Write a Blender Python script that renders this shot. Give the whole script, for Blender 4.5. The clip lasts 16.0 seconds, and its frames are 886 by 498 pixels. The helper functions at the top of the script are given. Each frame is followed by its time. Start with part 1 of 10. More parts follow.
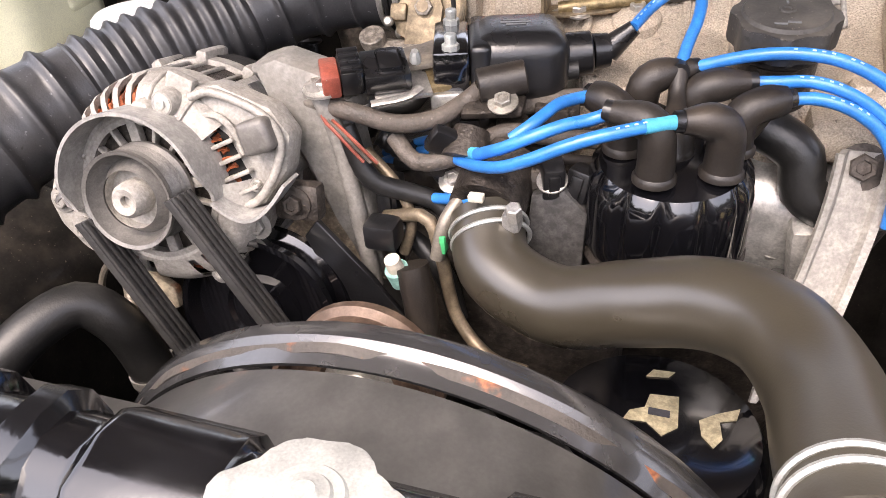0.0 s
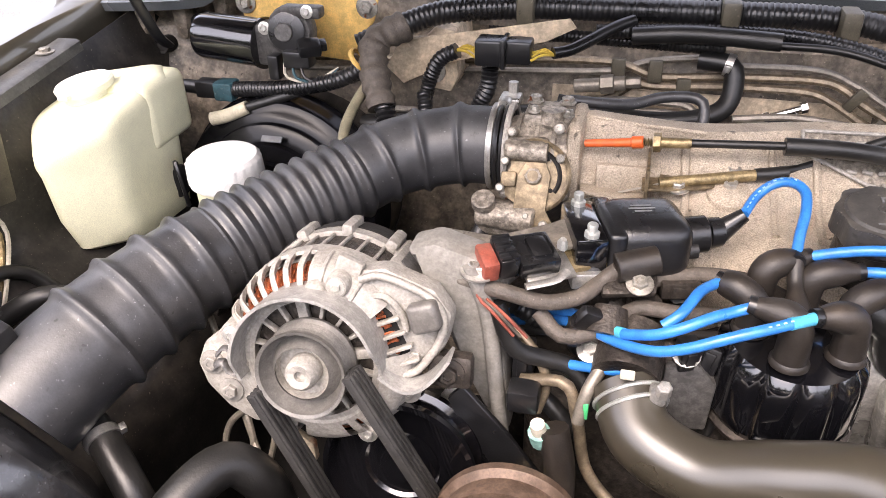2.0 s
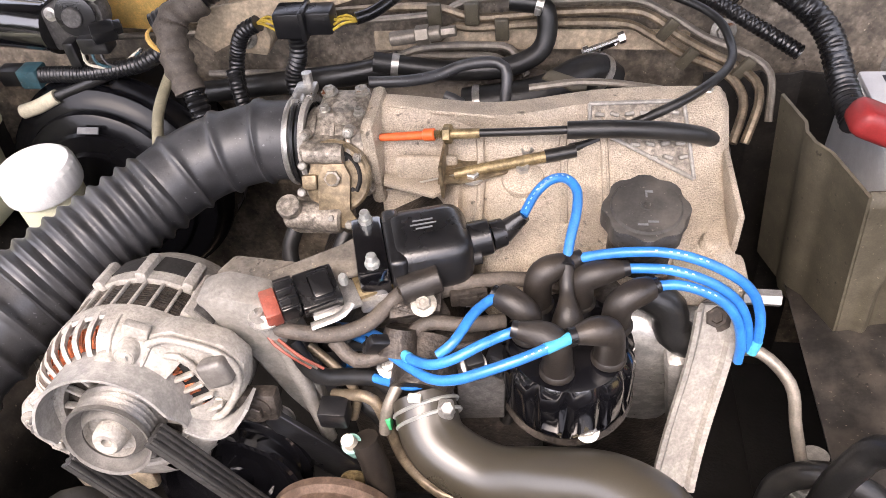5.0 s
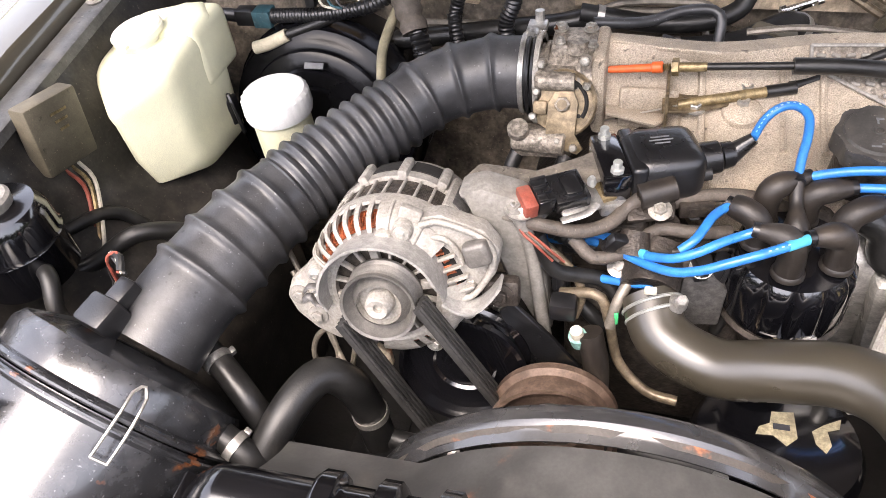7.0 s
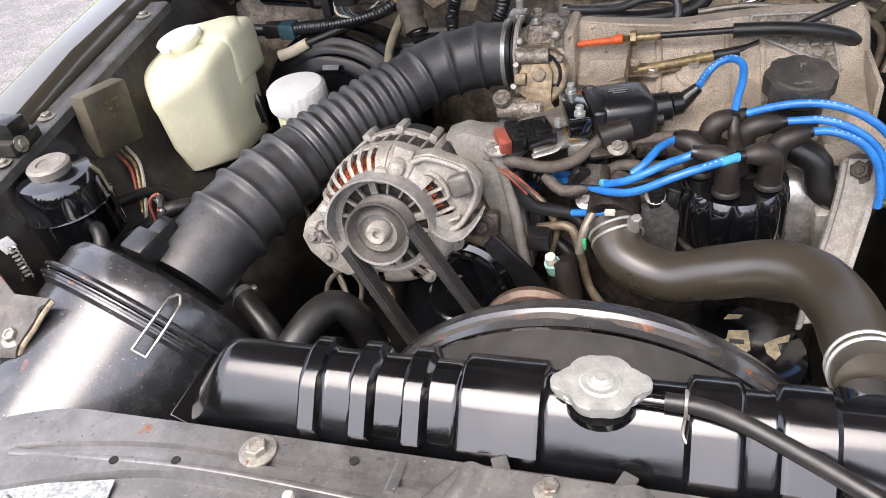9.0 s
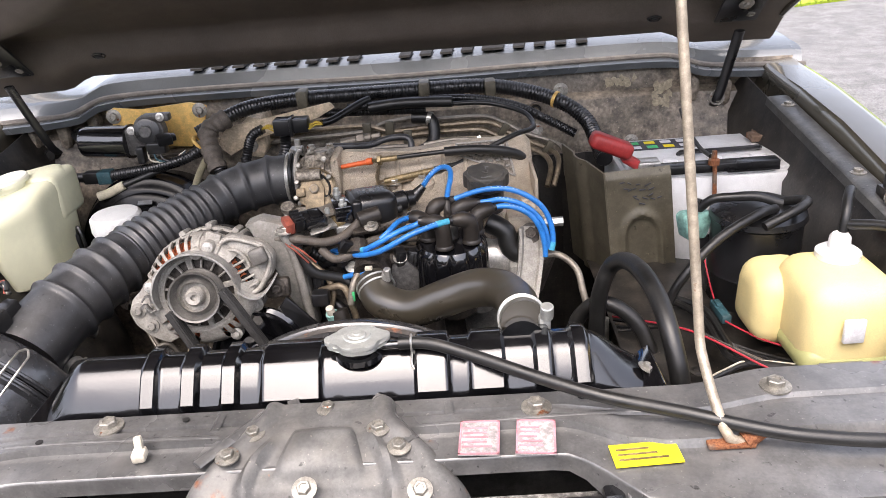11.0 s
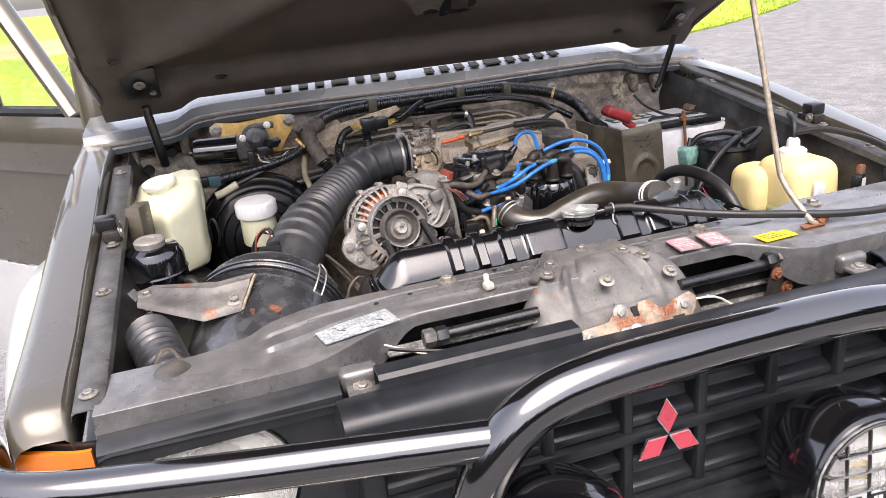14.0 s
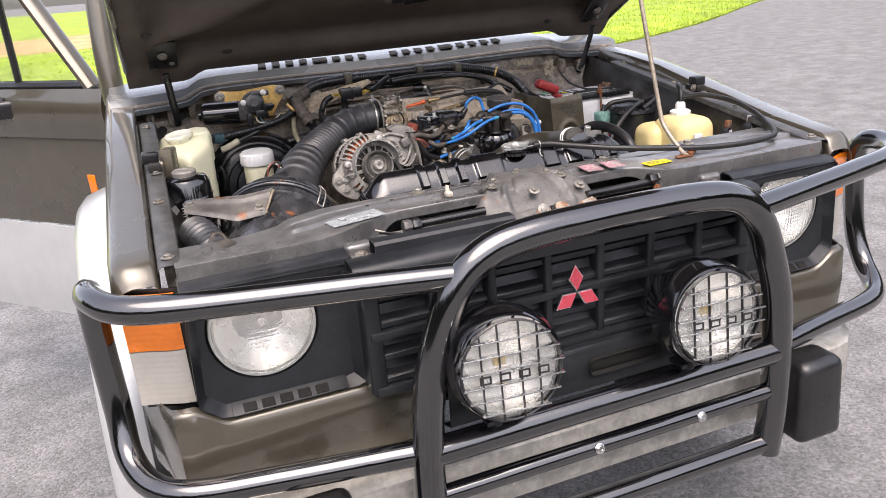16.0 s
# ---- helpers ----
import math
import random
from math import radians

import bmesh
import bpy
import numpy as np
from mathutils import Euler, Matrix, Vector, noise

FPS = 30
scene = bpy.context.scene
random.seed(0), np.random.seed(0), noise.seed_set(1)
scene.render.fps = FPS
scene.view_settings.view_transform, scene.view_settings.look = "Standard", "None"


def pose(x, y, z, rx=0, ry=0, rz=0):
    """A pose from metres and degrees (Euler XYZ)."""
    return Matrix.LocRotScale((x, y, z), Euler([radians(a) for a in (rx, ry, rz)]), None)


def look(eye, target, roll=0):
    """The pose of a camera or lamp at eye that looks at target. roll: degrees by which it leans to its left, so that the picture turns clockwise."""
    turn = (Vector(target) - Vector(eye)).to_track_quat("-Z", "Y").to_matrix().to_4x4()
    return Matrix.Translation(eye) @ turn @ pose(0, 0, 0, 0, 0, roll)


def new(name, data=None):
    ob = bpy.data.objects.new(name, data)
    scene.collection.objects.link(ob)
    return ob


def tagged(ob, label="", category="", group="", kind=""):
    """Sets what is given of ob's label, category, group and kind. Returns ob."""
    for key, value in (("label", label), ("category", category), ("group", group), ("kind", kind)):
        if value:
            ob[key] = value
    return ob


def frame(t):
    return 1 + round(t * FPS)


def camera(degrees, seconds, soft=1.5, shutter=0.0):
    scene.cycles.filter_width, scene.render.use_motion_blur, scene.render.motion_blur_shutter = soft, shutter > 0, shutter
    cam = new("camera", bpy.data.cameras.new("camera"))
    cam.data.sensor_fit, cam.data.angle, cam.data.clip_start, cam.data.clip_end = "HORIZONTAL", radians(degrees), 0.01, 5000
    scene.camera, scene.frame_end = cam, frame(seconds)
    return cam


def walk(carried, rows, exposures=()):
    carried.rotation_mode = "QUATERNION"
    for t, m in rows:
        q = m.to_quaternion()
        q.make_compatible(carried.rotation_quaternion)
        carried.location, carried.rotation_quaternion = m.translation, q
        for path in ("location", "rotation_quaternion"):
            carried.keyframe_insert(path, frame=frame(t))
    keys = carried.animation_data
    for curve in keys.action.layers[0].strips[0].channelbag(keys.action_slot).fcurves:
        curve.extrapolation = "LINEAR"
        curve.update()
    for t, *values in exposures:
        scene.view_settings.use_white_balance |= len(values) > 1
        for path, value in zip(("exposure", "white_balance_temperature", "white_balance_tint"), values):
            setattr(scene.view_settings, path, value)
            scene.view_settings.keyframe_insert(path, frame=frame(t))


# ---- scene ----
cam = camera(61.2, 16.0, 0.8)
EXPOSE = [(0, 1.6, 7200, 20), (1, 1.64, 7200, 20), (4.2, 1.72, 7200, 21), (6.3, 1.83, 7100, 19), (7.5, 1.52, 7000, 17), (9, 1.12, 6850, 16), (10.2, 1.02, 6850, 16), (12.5, 1.02, 6900, 17), (14, 0.96, 6900, 18), (16, 0.6, 6950, 18)]
PATH = [
    (0, (0.146, 0.197, 1.262), (-0.431, 1.71, 0.087), -4.6),
    (0.5, (0.093, 0.199, 1.279), (-0.424, 1.754, 0.132), -3.9),
    (1, (0.049, 0.173, 1.307), (-0.441, 1.767, 0.203), -3.1),
    (1.5, (0.022, 0.159, 1.337), (-0.457, 1.789, 0.282), -2.2),
    (2, (0.014, 0.16, 1.362), (-0.446, 1.801, 0.315), -1.7),
    (2.5, (0.026, 0.186, 1.381), (-0.404, 1.806, 0.29), -1.9),
    (3, (0.025, 0.223, 1.405), (-0.363, 1.795, 0.231), -2.9),
    (3.5, (0.051, 0.256, 1.438), (-0.295, 1.765, 0.172), -4.5),
    (4, (0.109, 0.275, 1.466), (-0.197, 1.725, 0.123), -6.1),
    (4.2, (0.13, 0.28, 1.472), (-0.156, 1.714, 0.107), -6.4),
    (6.3, (0.108, 0.193, 1.477), (-0.266, 1.573, 0.078), -7.9),
    (6.5, (0.074, 0.179, 1.476), (-0.324, 1.56, 0.085), -7.6),
    (7, (0.012, 0.131, 1.479), (-0.481, 1.504, 0.111), -8.4),
    (7.5, (-0.036, 0.086, 1.481), (-0.608, 1.453, 0.138), -9.6),
    (8, (-0.03, 0.059, 1.469), (-0.651, 1.429, 0.152), -10.8),
    (8.5, (0.019, 0.029, 1.449), (-0.608, 1.434, 0.172), -11.2),
    (9, (0.088, -0.02, 1.444), (-0.5, 1.457, 0.23), -10.3),
    (9.5, (0.19, -0.1, 1.437), (-0.308, 1.483, 0.321), -8.5),
    (10, (0.243, -0.157, 1.44), (-0.117, 1.53, 0.427), -6.5),
    (10.2, (0.242, -0.175, 1.446), (-0.06, 1.548, 0.476), -6.0),
    (12.3, (-0.082, -0.587, 1.447), (0.128, 1.267, 0.725), -4.6),
    (12.5, (-0.123, -0.597, 1.442), (0.118, 1.255, 0.726), -4.7),
    (13, (-0.28, -0.616, 1.443), (0.035, 1.228, 0.735), -5.2),
    (13.5, (-0.388, -0.646, 1.444), (0.016, 1.182, 0.741), -5.5),
    (14, (-0.462, -0.693, 1.436), (0.042, 1.109, 0.729), -5.6),
    (14.5, (-0.559, -0.763, 1.427), (0.037, 1.009, 0.716), -5.5),
    (15, (-0.638, -0.782, 1.431), (0.014, 0.967, 0.714), -5.3),
    (15.5, (-0.681, -0.878, 1.422), (-0.018, 0.869, 0.707), -5.1),
    (16, (-0.636, -1.076, 1.413), (0.003, 0.687, 0.718), -4.6),
]
walk(cam, [(t, look(eye, target, roll)) for t, eye, target, roll in PATH], EXPOSE)

# ---- world and light: bright overcast day ----
world = bpy.data.worlds.new("sky")
scene.world = world
world.use_nodes = True
wn = world.node_tree
sky = wn.nodes.new("ShaderNodeTexSky")
sky.sky_type, sky.sun_disc = "NISHITA", False
SUN_UP, SUN_ROT = 64.0, 195.0
sky.sun_elevation, sky.sun_rotation = radians(SUN_UP), radians(SUN_ROT)
sky.dust_density, sky.ozone_density, sky.air_density = 3.0, 1.0, 1.0
haze = wn.nodes.new("ShaderNodeHueSaturation")
haze.inputs["Saturation"].default_value = 0.55
wn.links.new(sky.outputs[0], haze.inputs["Color"])
wn.links.new(haze.outputs[0], wn.nodes["Background"].inputs[0])
wn.nodes["Background"].inputs[1].default_value = 0.28
sun_data = bpy.data.lights.new("sun", "SUN")
sun_data.energy, sun_data.angle, sun_data.color = 1.5, radians(55), (1.0, 0.97, 0.92)
sun = new("sun", sun_data)
sd = Vector((math.sin(radians(SUN_ROT)) * math.cos(radians(SUN_UP)), math.cos(radians(SUN_ROT)) * math.cos(radians(SUN_UP)), math.sin(radians(SUN_UP))))
sun.matrix_world = look(sd * 20, (0, 0, 0))

# ---- materials ----
def mat(name, col, rough=0.5, metal=0.0, var=0.25, fine=400.0, coarse=14.0, bump=0.15, dust=0.0, dust_col=(0.23, 0.2, 0.16), rust=0.0, coat=0.0, spec=0.5, trans=0.0, rough_var=0.15, rust_scale=22.0, grain=0.12, grime=0.25):
    """A procedural surface: base colour varied at two scales, fine relief, settled dust and rust patches."""
    m = bpy.data.materials.new(name)
    m.use_nodes = True
    nt = m.node_tree
    b = nt.nodes["Principled BSDF"]
    b.inputs["Metallic"].default_value = metal
    b.inputs["Specular IOR Level"].default_value = spec
    b.inputs["Coat Weight"].default_value = coat
    b.inputs["Coat Roughness"].default_value = 0.04
    b.inputs["Transmission Weight"].default_value = trans
    tc = nt.nodes.new("ShaderNodeTexCoord")
    info = nt.nodes.new("ShaderNodeObjectInfo")
    def nz(scale, detail=4.0, off=0.0):
        n = nt.nodes.new("ShaderNodeTexNoise")
        n.inputs["Scale"].default_value, n.inputs["Detail"].default_value = scale, detail
        nt.links.new(tc.outputs["Object"], n.inputs["Vector"])
        return n
    def ramp(src, lo, hi):
        r = nt.nodes.new("ShaderNodeMapRange")
        r.inputs["From Min"].default_value, r.inputs["From Max"].default_value = lo, hi
        nt.links.new(src, r.inputs["Value"])
        return r.outputs[0]
    def mix(fac, a, c):
        x = nt.nodes.new("ShaderNodeMix")
        x.data_type = "RGBA"
        nt.links.new(fac, x.inputs[0])
        for sock, v in ((x.inputs[6], a), (x.inputs[7], c)):
            if isinstance(v, tuple):
                sock.default_value = (*v, 1)
            else:
                nt.links.new(v, sock)
        return x.outputs[2]
    big, small = nz(coarse, 5.0), nz(fine, 2.0)
    lo = tuple(max(0.0, c * (1 - var)) for c in col)
    hi = tuple(min(1.0, c * (1 + var)) for c in col)
    c = mix(ramp(big.outputs[0], 0.3, 0.7), lo, hi)
    g = nt.nodes.new("ShaderNodeMapRange")
    g.inputs["From Min"].default_value, g.inputs["From Max"].default_value = 0.33, 0.67
    g.inputs["To Min"].default_value, g.inputs["To Max"].default_value = 1 - grain, 1 + grain * 0.6
    nt.links.new(small.outputs[0], g.inputs["Value"])
    gm = nt.nodes.new("ShaderNodeMix")
    gm.data_type, gm.blend_type = "RGBA", "MULTIPLY"
    gm.inputs[0].default_value = 1
    nt.links.new(c, gm.inputs[6])
    nt.links.new(g.outputs[0], gm.inputs[7])
    c = gm.outputs[2]
    if grime > 0:
        gr = nz(coarse * 3.7, 9.0)
        gr.inputs["Roughness"].default_value = 0.68
        gs = nt.nodes.new("ShaderNodeMapRange")
        gs.inputs["From Min"].default_value, gs.inputs["From Max"].default_value = 0.42, 0.62
        gs.inputs["To Min"].default_value, gs.inputs["To Max"].default_value = 1 - grime, 1 + grime * 0.35
        nt.links.new(gr.outputs[0], gs.inputs["Value"])
        g2 = nt.nodes.new("ShaderNodeMix")
        g2.data_type, g2.blend_type = "RGBA", "MULTIPLY"
        g2.inputs[0].default_value = 1
        nt.links.new(c, g2.inputs[6])
        nt.links.new(gs.outputs[0], g2.inputs[7])
        c = g2.outputs[2]
    if dust > 0:
        geo = nt.nodes.new("ShaderNodeNewGeometry")
        sep = nt.nodes.new("ShaderNodeSeparateXYZ")
        nt.links.new(geo.outputs["Normal"], sep.inputs[0])
        up = ramp(sep.outputs[2], -0.4, 1.0)
        d = nz(38.0, 6.0)
        mul = nt.nodes.new("ShaderNodeMath")
        mul.operation = "MULTIPLY"
        nt.links.new(up, mul.inputs[0])
        nt.links.new(ramp(d.outputs[0], 0.62 - 0.5 * dust, 0.95 - 0.3 * dust), mul.inputs[1])
        sc = nt.nodes.new("ShaderNodeMath")
        sc.operation = "MULTIPLY"
        sc.inputs[1].default_value = min(1.0, 0.35 + 0.65 * dust)
        nt.links.new(mul.outputs[0], sc.inputs[0])
        c = mix(sc.outputs[0], c, dust_col)
        if dust >= 0.25:
            s2 = nz(300.0, 3.0)
            c = mix(ramp(s2.outputs[0], 0.67, 0.78), c, tuple(min(1.0, 1.3 * k) for k in dust_col))
            s3 = nz(130.0, 4.0)
            c = mix(ramp(s3.outputs[0], 0.66, 0.74), c, tuple(0.3 * k for k in col))
    rfac = None
    if rust > 0:
        r1 = nz(rust_scale, 8.0)
        rfac = ramp(r1.outputs[0], 0.72 - 0.3 * rust, 0.78 - 0.3 * rust)
        c = mix(rfac, c, mix(ramp(small.outputs[0], 0.3, 0.7), (0.12, 0.035, 0.015), (0.3, 0.12, 0.05)))
    nt.links.new(c, b.inputs["Base Color"])
    rr = nt.nodes.new("ShaderNodeMapRange")
    rr.inputs["From Min"].default_value, rr.inputs["From Max"].default_value = 0.3, 0.7
    rr.inputs["To Min"].default_value, rr.inputs["To Max"].default_value = max(0.03, rough - rough_var * rough), min(1.0, rough + rough_var)
    nt.links.new(big.outputs[0], rr.inputs["Value"])
    nt.links.new(rr.outputs[0], b.inputs["Roughness"])
    if bump > 0:
        bp = nt.nodes.new("ShaderNodeBump")
        bp.inputs["Strength"].default_value, bp.inputs["Distance"].default_value = bump, 0.002
        nt.links.new(small.outputs[0], bp.inputs["Height"])
        nt.links.new(bp.outputs[0], b.inputs["Normal"])
    return m

M = {}
M["paint"] = mat("bronze_grey_paint", (0.11, 0.098, 0.074), 0.26, 0.5, 0.06, 900, 5, 0.0, coat=1.0, spec=0.5, grain=0.04, grime=0.06)
M["bay"] = mat("dusty_bay_paint", (0.026, 0.023, 0.02), 0.42, 0.0, 0.35, 260, 9, 0.12, dust=0.3, dust_col=(0.12, 0.1, 0.08), coat=0.15, grain=0.25, grime=0.5)
M["support"] = mat("worn_grey_bay_paint", (0.16, 0.158, 0.155), 0.25, 0.3, 0.2, 350, 6, 0.05, dust=0.28, dust_col=(0.23, 0.22, 0.205), rust=0.05, coat=0.4, spec=0.6, grain=0.08, grime=0.3)
M["firewall"] = mat("dirty_firewall_paint", (0.235, 0.195, 0.152), 0.44, 0.0, 0.4, 160, 11, 0.4, dust=0.45, dust_col=(0.42, 0.345, 0.26), grain=0.35, grime=0.55)
M["silver"] = mat("silver_paint", (0.62, 0.63, 0.63), 0.3, 0.4, 0.05, 900, 4, 0.02, coat=0.6, grime=0.04)
M["black_gloss"] = mat("glossy_black_enamel", (0.004, 0.004, 0.005), 0.05, 0.0, 0.3, 500, 12, 0.0, spec=1.0, coat=0.6, grime=0)
M["tube"] = mat("black_powder_coat", (0.003, 0.003, 0.004), 0.07, 0.0, 0.2, 700, 8, 0.0, spec=1.0, coat=1.0, grime=0)
M["plastic"] = mat("black_plastic", (0.011, 0.011, 0.012), 0.26, 0.0, 0.25, 500, 15, 0.08, dust=0.1, dust_col=(0.1, 0.09, 0.08), spec=0.7)
M["grille"] = mat("faded_black_plastic", (0.016, 0.018, 0.021), 0.33, 0.0, 0.25, 700, 10, 0.1, dust=0.14, dust_col=(0.08, 0.083, 0.09), spec=0.5)
M["rubber"] = mat("black_rubber", (0.013, 0.0128, 0.0125), 0.36, 0.0, 0.3, 500, 20, 0.1, dust=0.16, dust_col=(0.11, 0.1, 0.085), spec=0.55)
M["duct"] = mat("dusty_rubber_duct", (0.034, 0.034, 0.036), 0.38, 0.0, 0.25, 600, 9, 0.08, dust=0.36, dust_col=(0.13, 0.132, 0.136), spec=0.7)
M["rad_hose"] = mat("brown_black_rubber_hose", (0.04, 0.034, 0.024), 0.3, 0.0, 0.06, 900, 9, 0.03, spec=1.0, grain=0.06, grime=0.05)
M["alloy"] = mat("dirty_cast_aluminium", (0.37, 0.348, 0.312), 0.5, 0.15, 0.1, 420, 30, 0.3, dust=0.2, dust_col=(0.34, 0.29, 0.23), grain=0.18, grime=0.2)
M["plenum"] = mat("sandy_cast_aluminium", (0.46, 0.39, 0.305), 0.52, 0.15, 0.2, 800, 14, 0.6, dust=0.4, dust_col=(0.5, 0.41, 0.31), grain=0.34, grime=0.18)
M["alloy_dark"] = mat("oily_cast_metal", (0.06, 0.05, 0.042), 0.45, 0.35, 0.5, 300, 25, 0.5, dust=0.3, dust_col=(0.13, 0.1, 0.075), grain=0.3, grime=0.5)
M["steel"] = mat("zinc_plated_steel", (0.6, 0.58, 0.54), 0.32, 0.8, 0.15, 900, 40, 0.05, dust=0.2, grime=0.2)
M["gold"] = mat("yellow_chromate_steel", (0.33, 0.25, 0.13), 0.42, 0.55, 0.3, 700, 30, 0.1, dust=0.35, dust_col=(0.22, 0.17, 0.11), grime=0.5)
M["ochre"] = mat("yellow_zinc_plate", (0.85, 0.54, 0.17), 0.4, 0.2, 0.1, 600, 25, 0.08, dust=0.1, dust_col=(0.4, 0.3, 0.16), grime=0.2)
M["rusty"] = mat("rusted_steel", (0.2, 0.13, 0.09), 0.7, 0.2, 0.3, 500, 25, 0.4, rust=0.9)
M["rust_seam"] = mat("rusty_seam", (0.06, 0.052, 0.045), 0.6, 0.0, 0.3, 400, 20, 0.3, rust=0.56, rust_scale=34)
M["rust_bracket"] = mat("corroded_zinc_bracket", (0.34, 0.28, 0.2), 0.6, 0.3, 0.25, 500, 30, 0.2, rust=0.34, rust_scale=28, grime=0.4)
M["bolt"] = mat("plated_bolt", (0.36, 0.34, 0.3), 0.4, 0.7, 0.2, 900, 60, 0.1, rust=0.3, rust_scale=90)
M["copper"] = mat("copper_winding", (0.55, 0.15, 0.06), 0.4, 0.5, 0.4, 900, 60, 0.1, dust=0.3, dust_col=(0.16, 0.1, 0.07), grime=0.6)
M["blue"] = mat("blue_silicone_cable", (0.02, 0.2, 0.6), 0.3, 0.0, 0.12, 900, 20, 0.03, spec=0.7, grime=0.2)
M["blue_light"] = mat("pale_blue_sleeve", (0.06, 0.42, 0.62), 0.4, 0.0, 0.1, 900, 20, 0.02)
M["white_print"] = mat("pale_blue_print", (0.45, 0.66, 0.86), 0.5, 0.0, 0.05, 900, 20, 0.0)
M["boot"] = mat("brown_black_boot_rubber", (0.022, 0.018, 0.015), 0.42, 0.0, 0.2, 700, 30, 0.1, dust=0.24, dust_col=(0.12, 0.092, 0.068))
M["cap_white"] = mat("white_plastic", (0.8, 0.8, 0.78), 0.4, 0.0, 0.03, 900, 10, 0.02, grime=0.06)
M["tank"] = mat("yellowed_translucent_plastic", (0.86, 0.84, 0.6), 0.42, 0.0, 0.08, 900, 12, 0.03, spec=0.4, grime=0.04)
M["tank_amber"] = mat("amber_translucent_plastic", (0.8, 0.66, 0.32), 0.4, 0.0, 0.08, 900, 12, 0.03, spec=0.4, grime=0.04)
M["coolant"] = mat("green_tinted_plastic", (0.45, 0.45, 0.2), 0.4, 0.0, 0.1, 900, 14, 0.03, grime=0.1)
M["orange"] = mat("orange_plastic_sleeve", (0.75, 0.13, 0.03), 0.45, 0.0, 0.12, 900, 30, 0.05, dust=0.2, grime=0.15)
M["red"] = mat("faded_red_plastic", (0.34, 0.03, 0.03), 0.45, 0.0, 0.15, 900, 30, 0.05, grime=0.15)
M["red_brown"] = mat("brick_red_connector", (0.3, 0.07, 0.045), 0.5, 0.0, 0.15, 900, 30, 0.05, dust=0.3)
M["olive"] = mat("olive_grey_metal", (0.115, 0.1, 0.07), 0.45, 0.15, 0.18, 700, 8, 0.05, dust=0.3, dust_col=(0.2, 0.17, 0.12))
M["battery"] = mat("pale_battery_plastic", (0.72, 0.72, 0.72), 0.4, 0.0, 0.06, 900, 10, 0.02, dust=0.1, grime=0.08)
M["teal"] = mat("pale_teal_plastic", (0.22, 0.42, 0.37), 0.45, 0.0, 0.2, 900, 20, 0.03, grime=0.4)
M["teal_dark"] = mat("dark_teal_plastic", (0.03, 0.09, 0.11), 0.45, 0.0, 0.15, 900, 20, 0.05, dust=0.25)
M["chrome"] = mat("polished_metal", (0.85, 0.84, 0.82), 0.22, 1.0, 0.05, 900, 20, 0.02, grime=0.08)
M["bumper"] = mat("dulled_bright_steel", (0.68, 0.66, 0.6), 0.36, 0.6, 0.12, 700, 9, 0.03, rust=0.16, rust_scale=9)
M["amber"] = mat("amber_lens", (0.82, 0.2, 0.012), 0.14, 0.0, 0.06, 900, 20, 0.0, coat=0.7, grime=0.05, grain=0.02)
M["lens_grey"] = mat("milky_clear_lens", (0.45, 0.425, 0.375), 0.12, 0.0, 0.05, 300, 20, 0.0, coat=0.7, grime=0.03, grain=0.02)
M["yellow_label"] = mat("yellow_sticker", (0.85, 0.68, 0.02), 0.5, 0.0, 0.04, 900, 30, 0.02, grime=0.06)
M["paper"] = mat("worn_white_sticker", (0.72, 0.72, 0.74), 0.5, 0.0, 0.1, 700, 60, 0.05, grime=0.12)
M["red_print"] = mat("faded_red_print", (0.6, 0.27, 0.31), 0.5, 0.0, 0.1, 900, 20, 0.0)
M["dark_print"] = mat("dark_print", (0.05, 0.05, 0.06), 0.6, 0.0, 0.1, 900, 20, 0.0)
M["grey_print"] = mat("grey_print", (0.16, 0.165, 0.17), 0.6, 0.0, 0.1, 900, 20, 0.0)
M["diamond"] = mat("red_emblem_enamel", (0.6, 0.06, 0.09), 0.25, 0.0, 0.05, 900, 20, 0.0, coat=0.6, grime=0.05)
M["felt"] = mat("dark_hood_liner", (0.112, 0.09, 0.072), 0.54, 0.0, 0.16, 500, 5, 0.25, dust=0.1, dust_col=(0.16, 0.13, 0.1), grain=0.15, grime=0.15)
M["fins"] = mat("black_condenser_fins", (0.1, 0.098, 0.094), 0.35, 0.6, 0.3, 900, 20, 0.2)
# near-black: stands for shade below the engine and in holes, and black parts
M["dark"] = mat("black_parts_and_shade", (0.008, 0.007, 0.006), 0.8, 0.0, 0.4, 200, 10, 0.3)
M["wire_y"] = mat("yellow_wire", (0.6, 0.42, 0.06), 0.5, 0.0, 0.1)
M["wire_w"] = mat("white_wire", (0.6, 0.55, 0.45), 0.5, 0.0, 0.1)
M["wire_r"] = mat("red_wire", (0.5, 0.03, 0.05), 0.5, 0.0, 0.1)
M["green"] = mat("green_band", (0.05, 0.5, 0.18), 0.4, 0.0, 0.1)
M["cad"] = mat("cadmium_plated_cap", (0.55, 0.56, 0.53), 0.36, 0.65, 0.1, 900, 20, 0.04, grime=0.15)
M["felt_pad"] = mat("grey_brown_insulation_pad", (0.14, 0.115, 0.09), 0.85, 0.0, 0.25, 350, 12, 0.5, dust=0.3)
M["belt"] = mat("ribbed_belt_rubber", (0.03, 0.029, 0.028), 0.6, 0.0, 0.2, 800, 30, 0.1, dust=0.3, dust_col=(0.08, 0.075, 0.065))
M["pulley"] = mat("dusty_pulley_steel", (0.2, 0.19, 0.175), 0.36, 0.4, 0.1, 700, 40, 0.1, dust=0.15, grime=0.2)
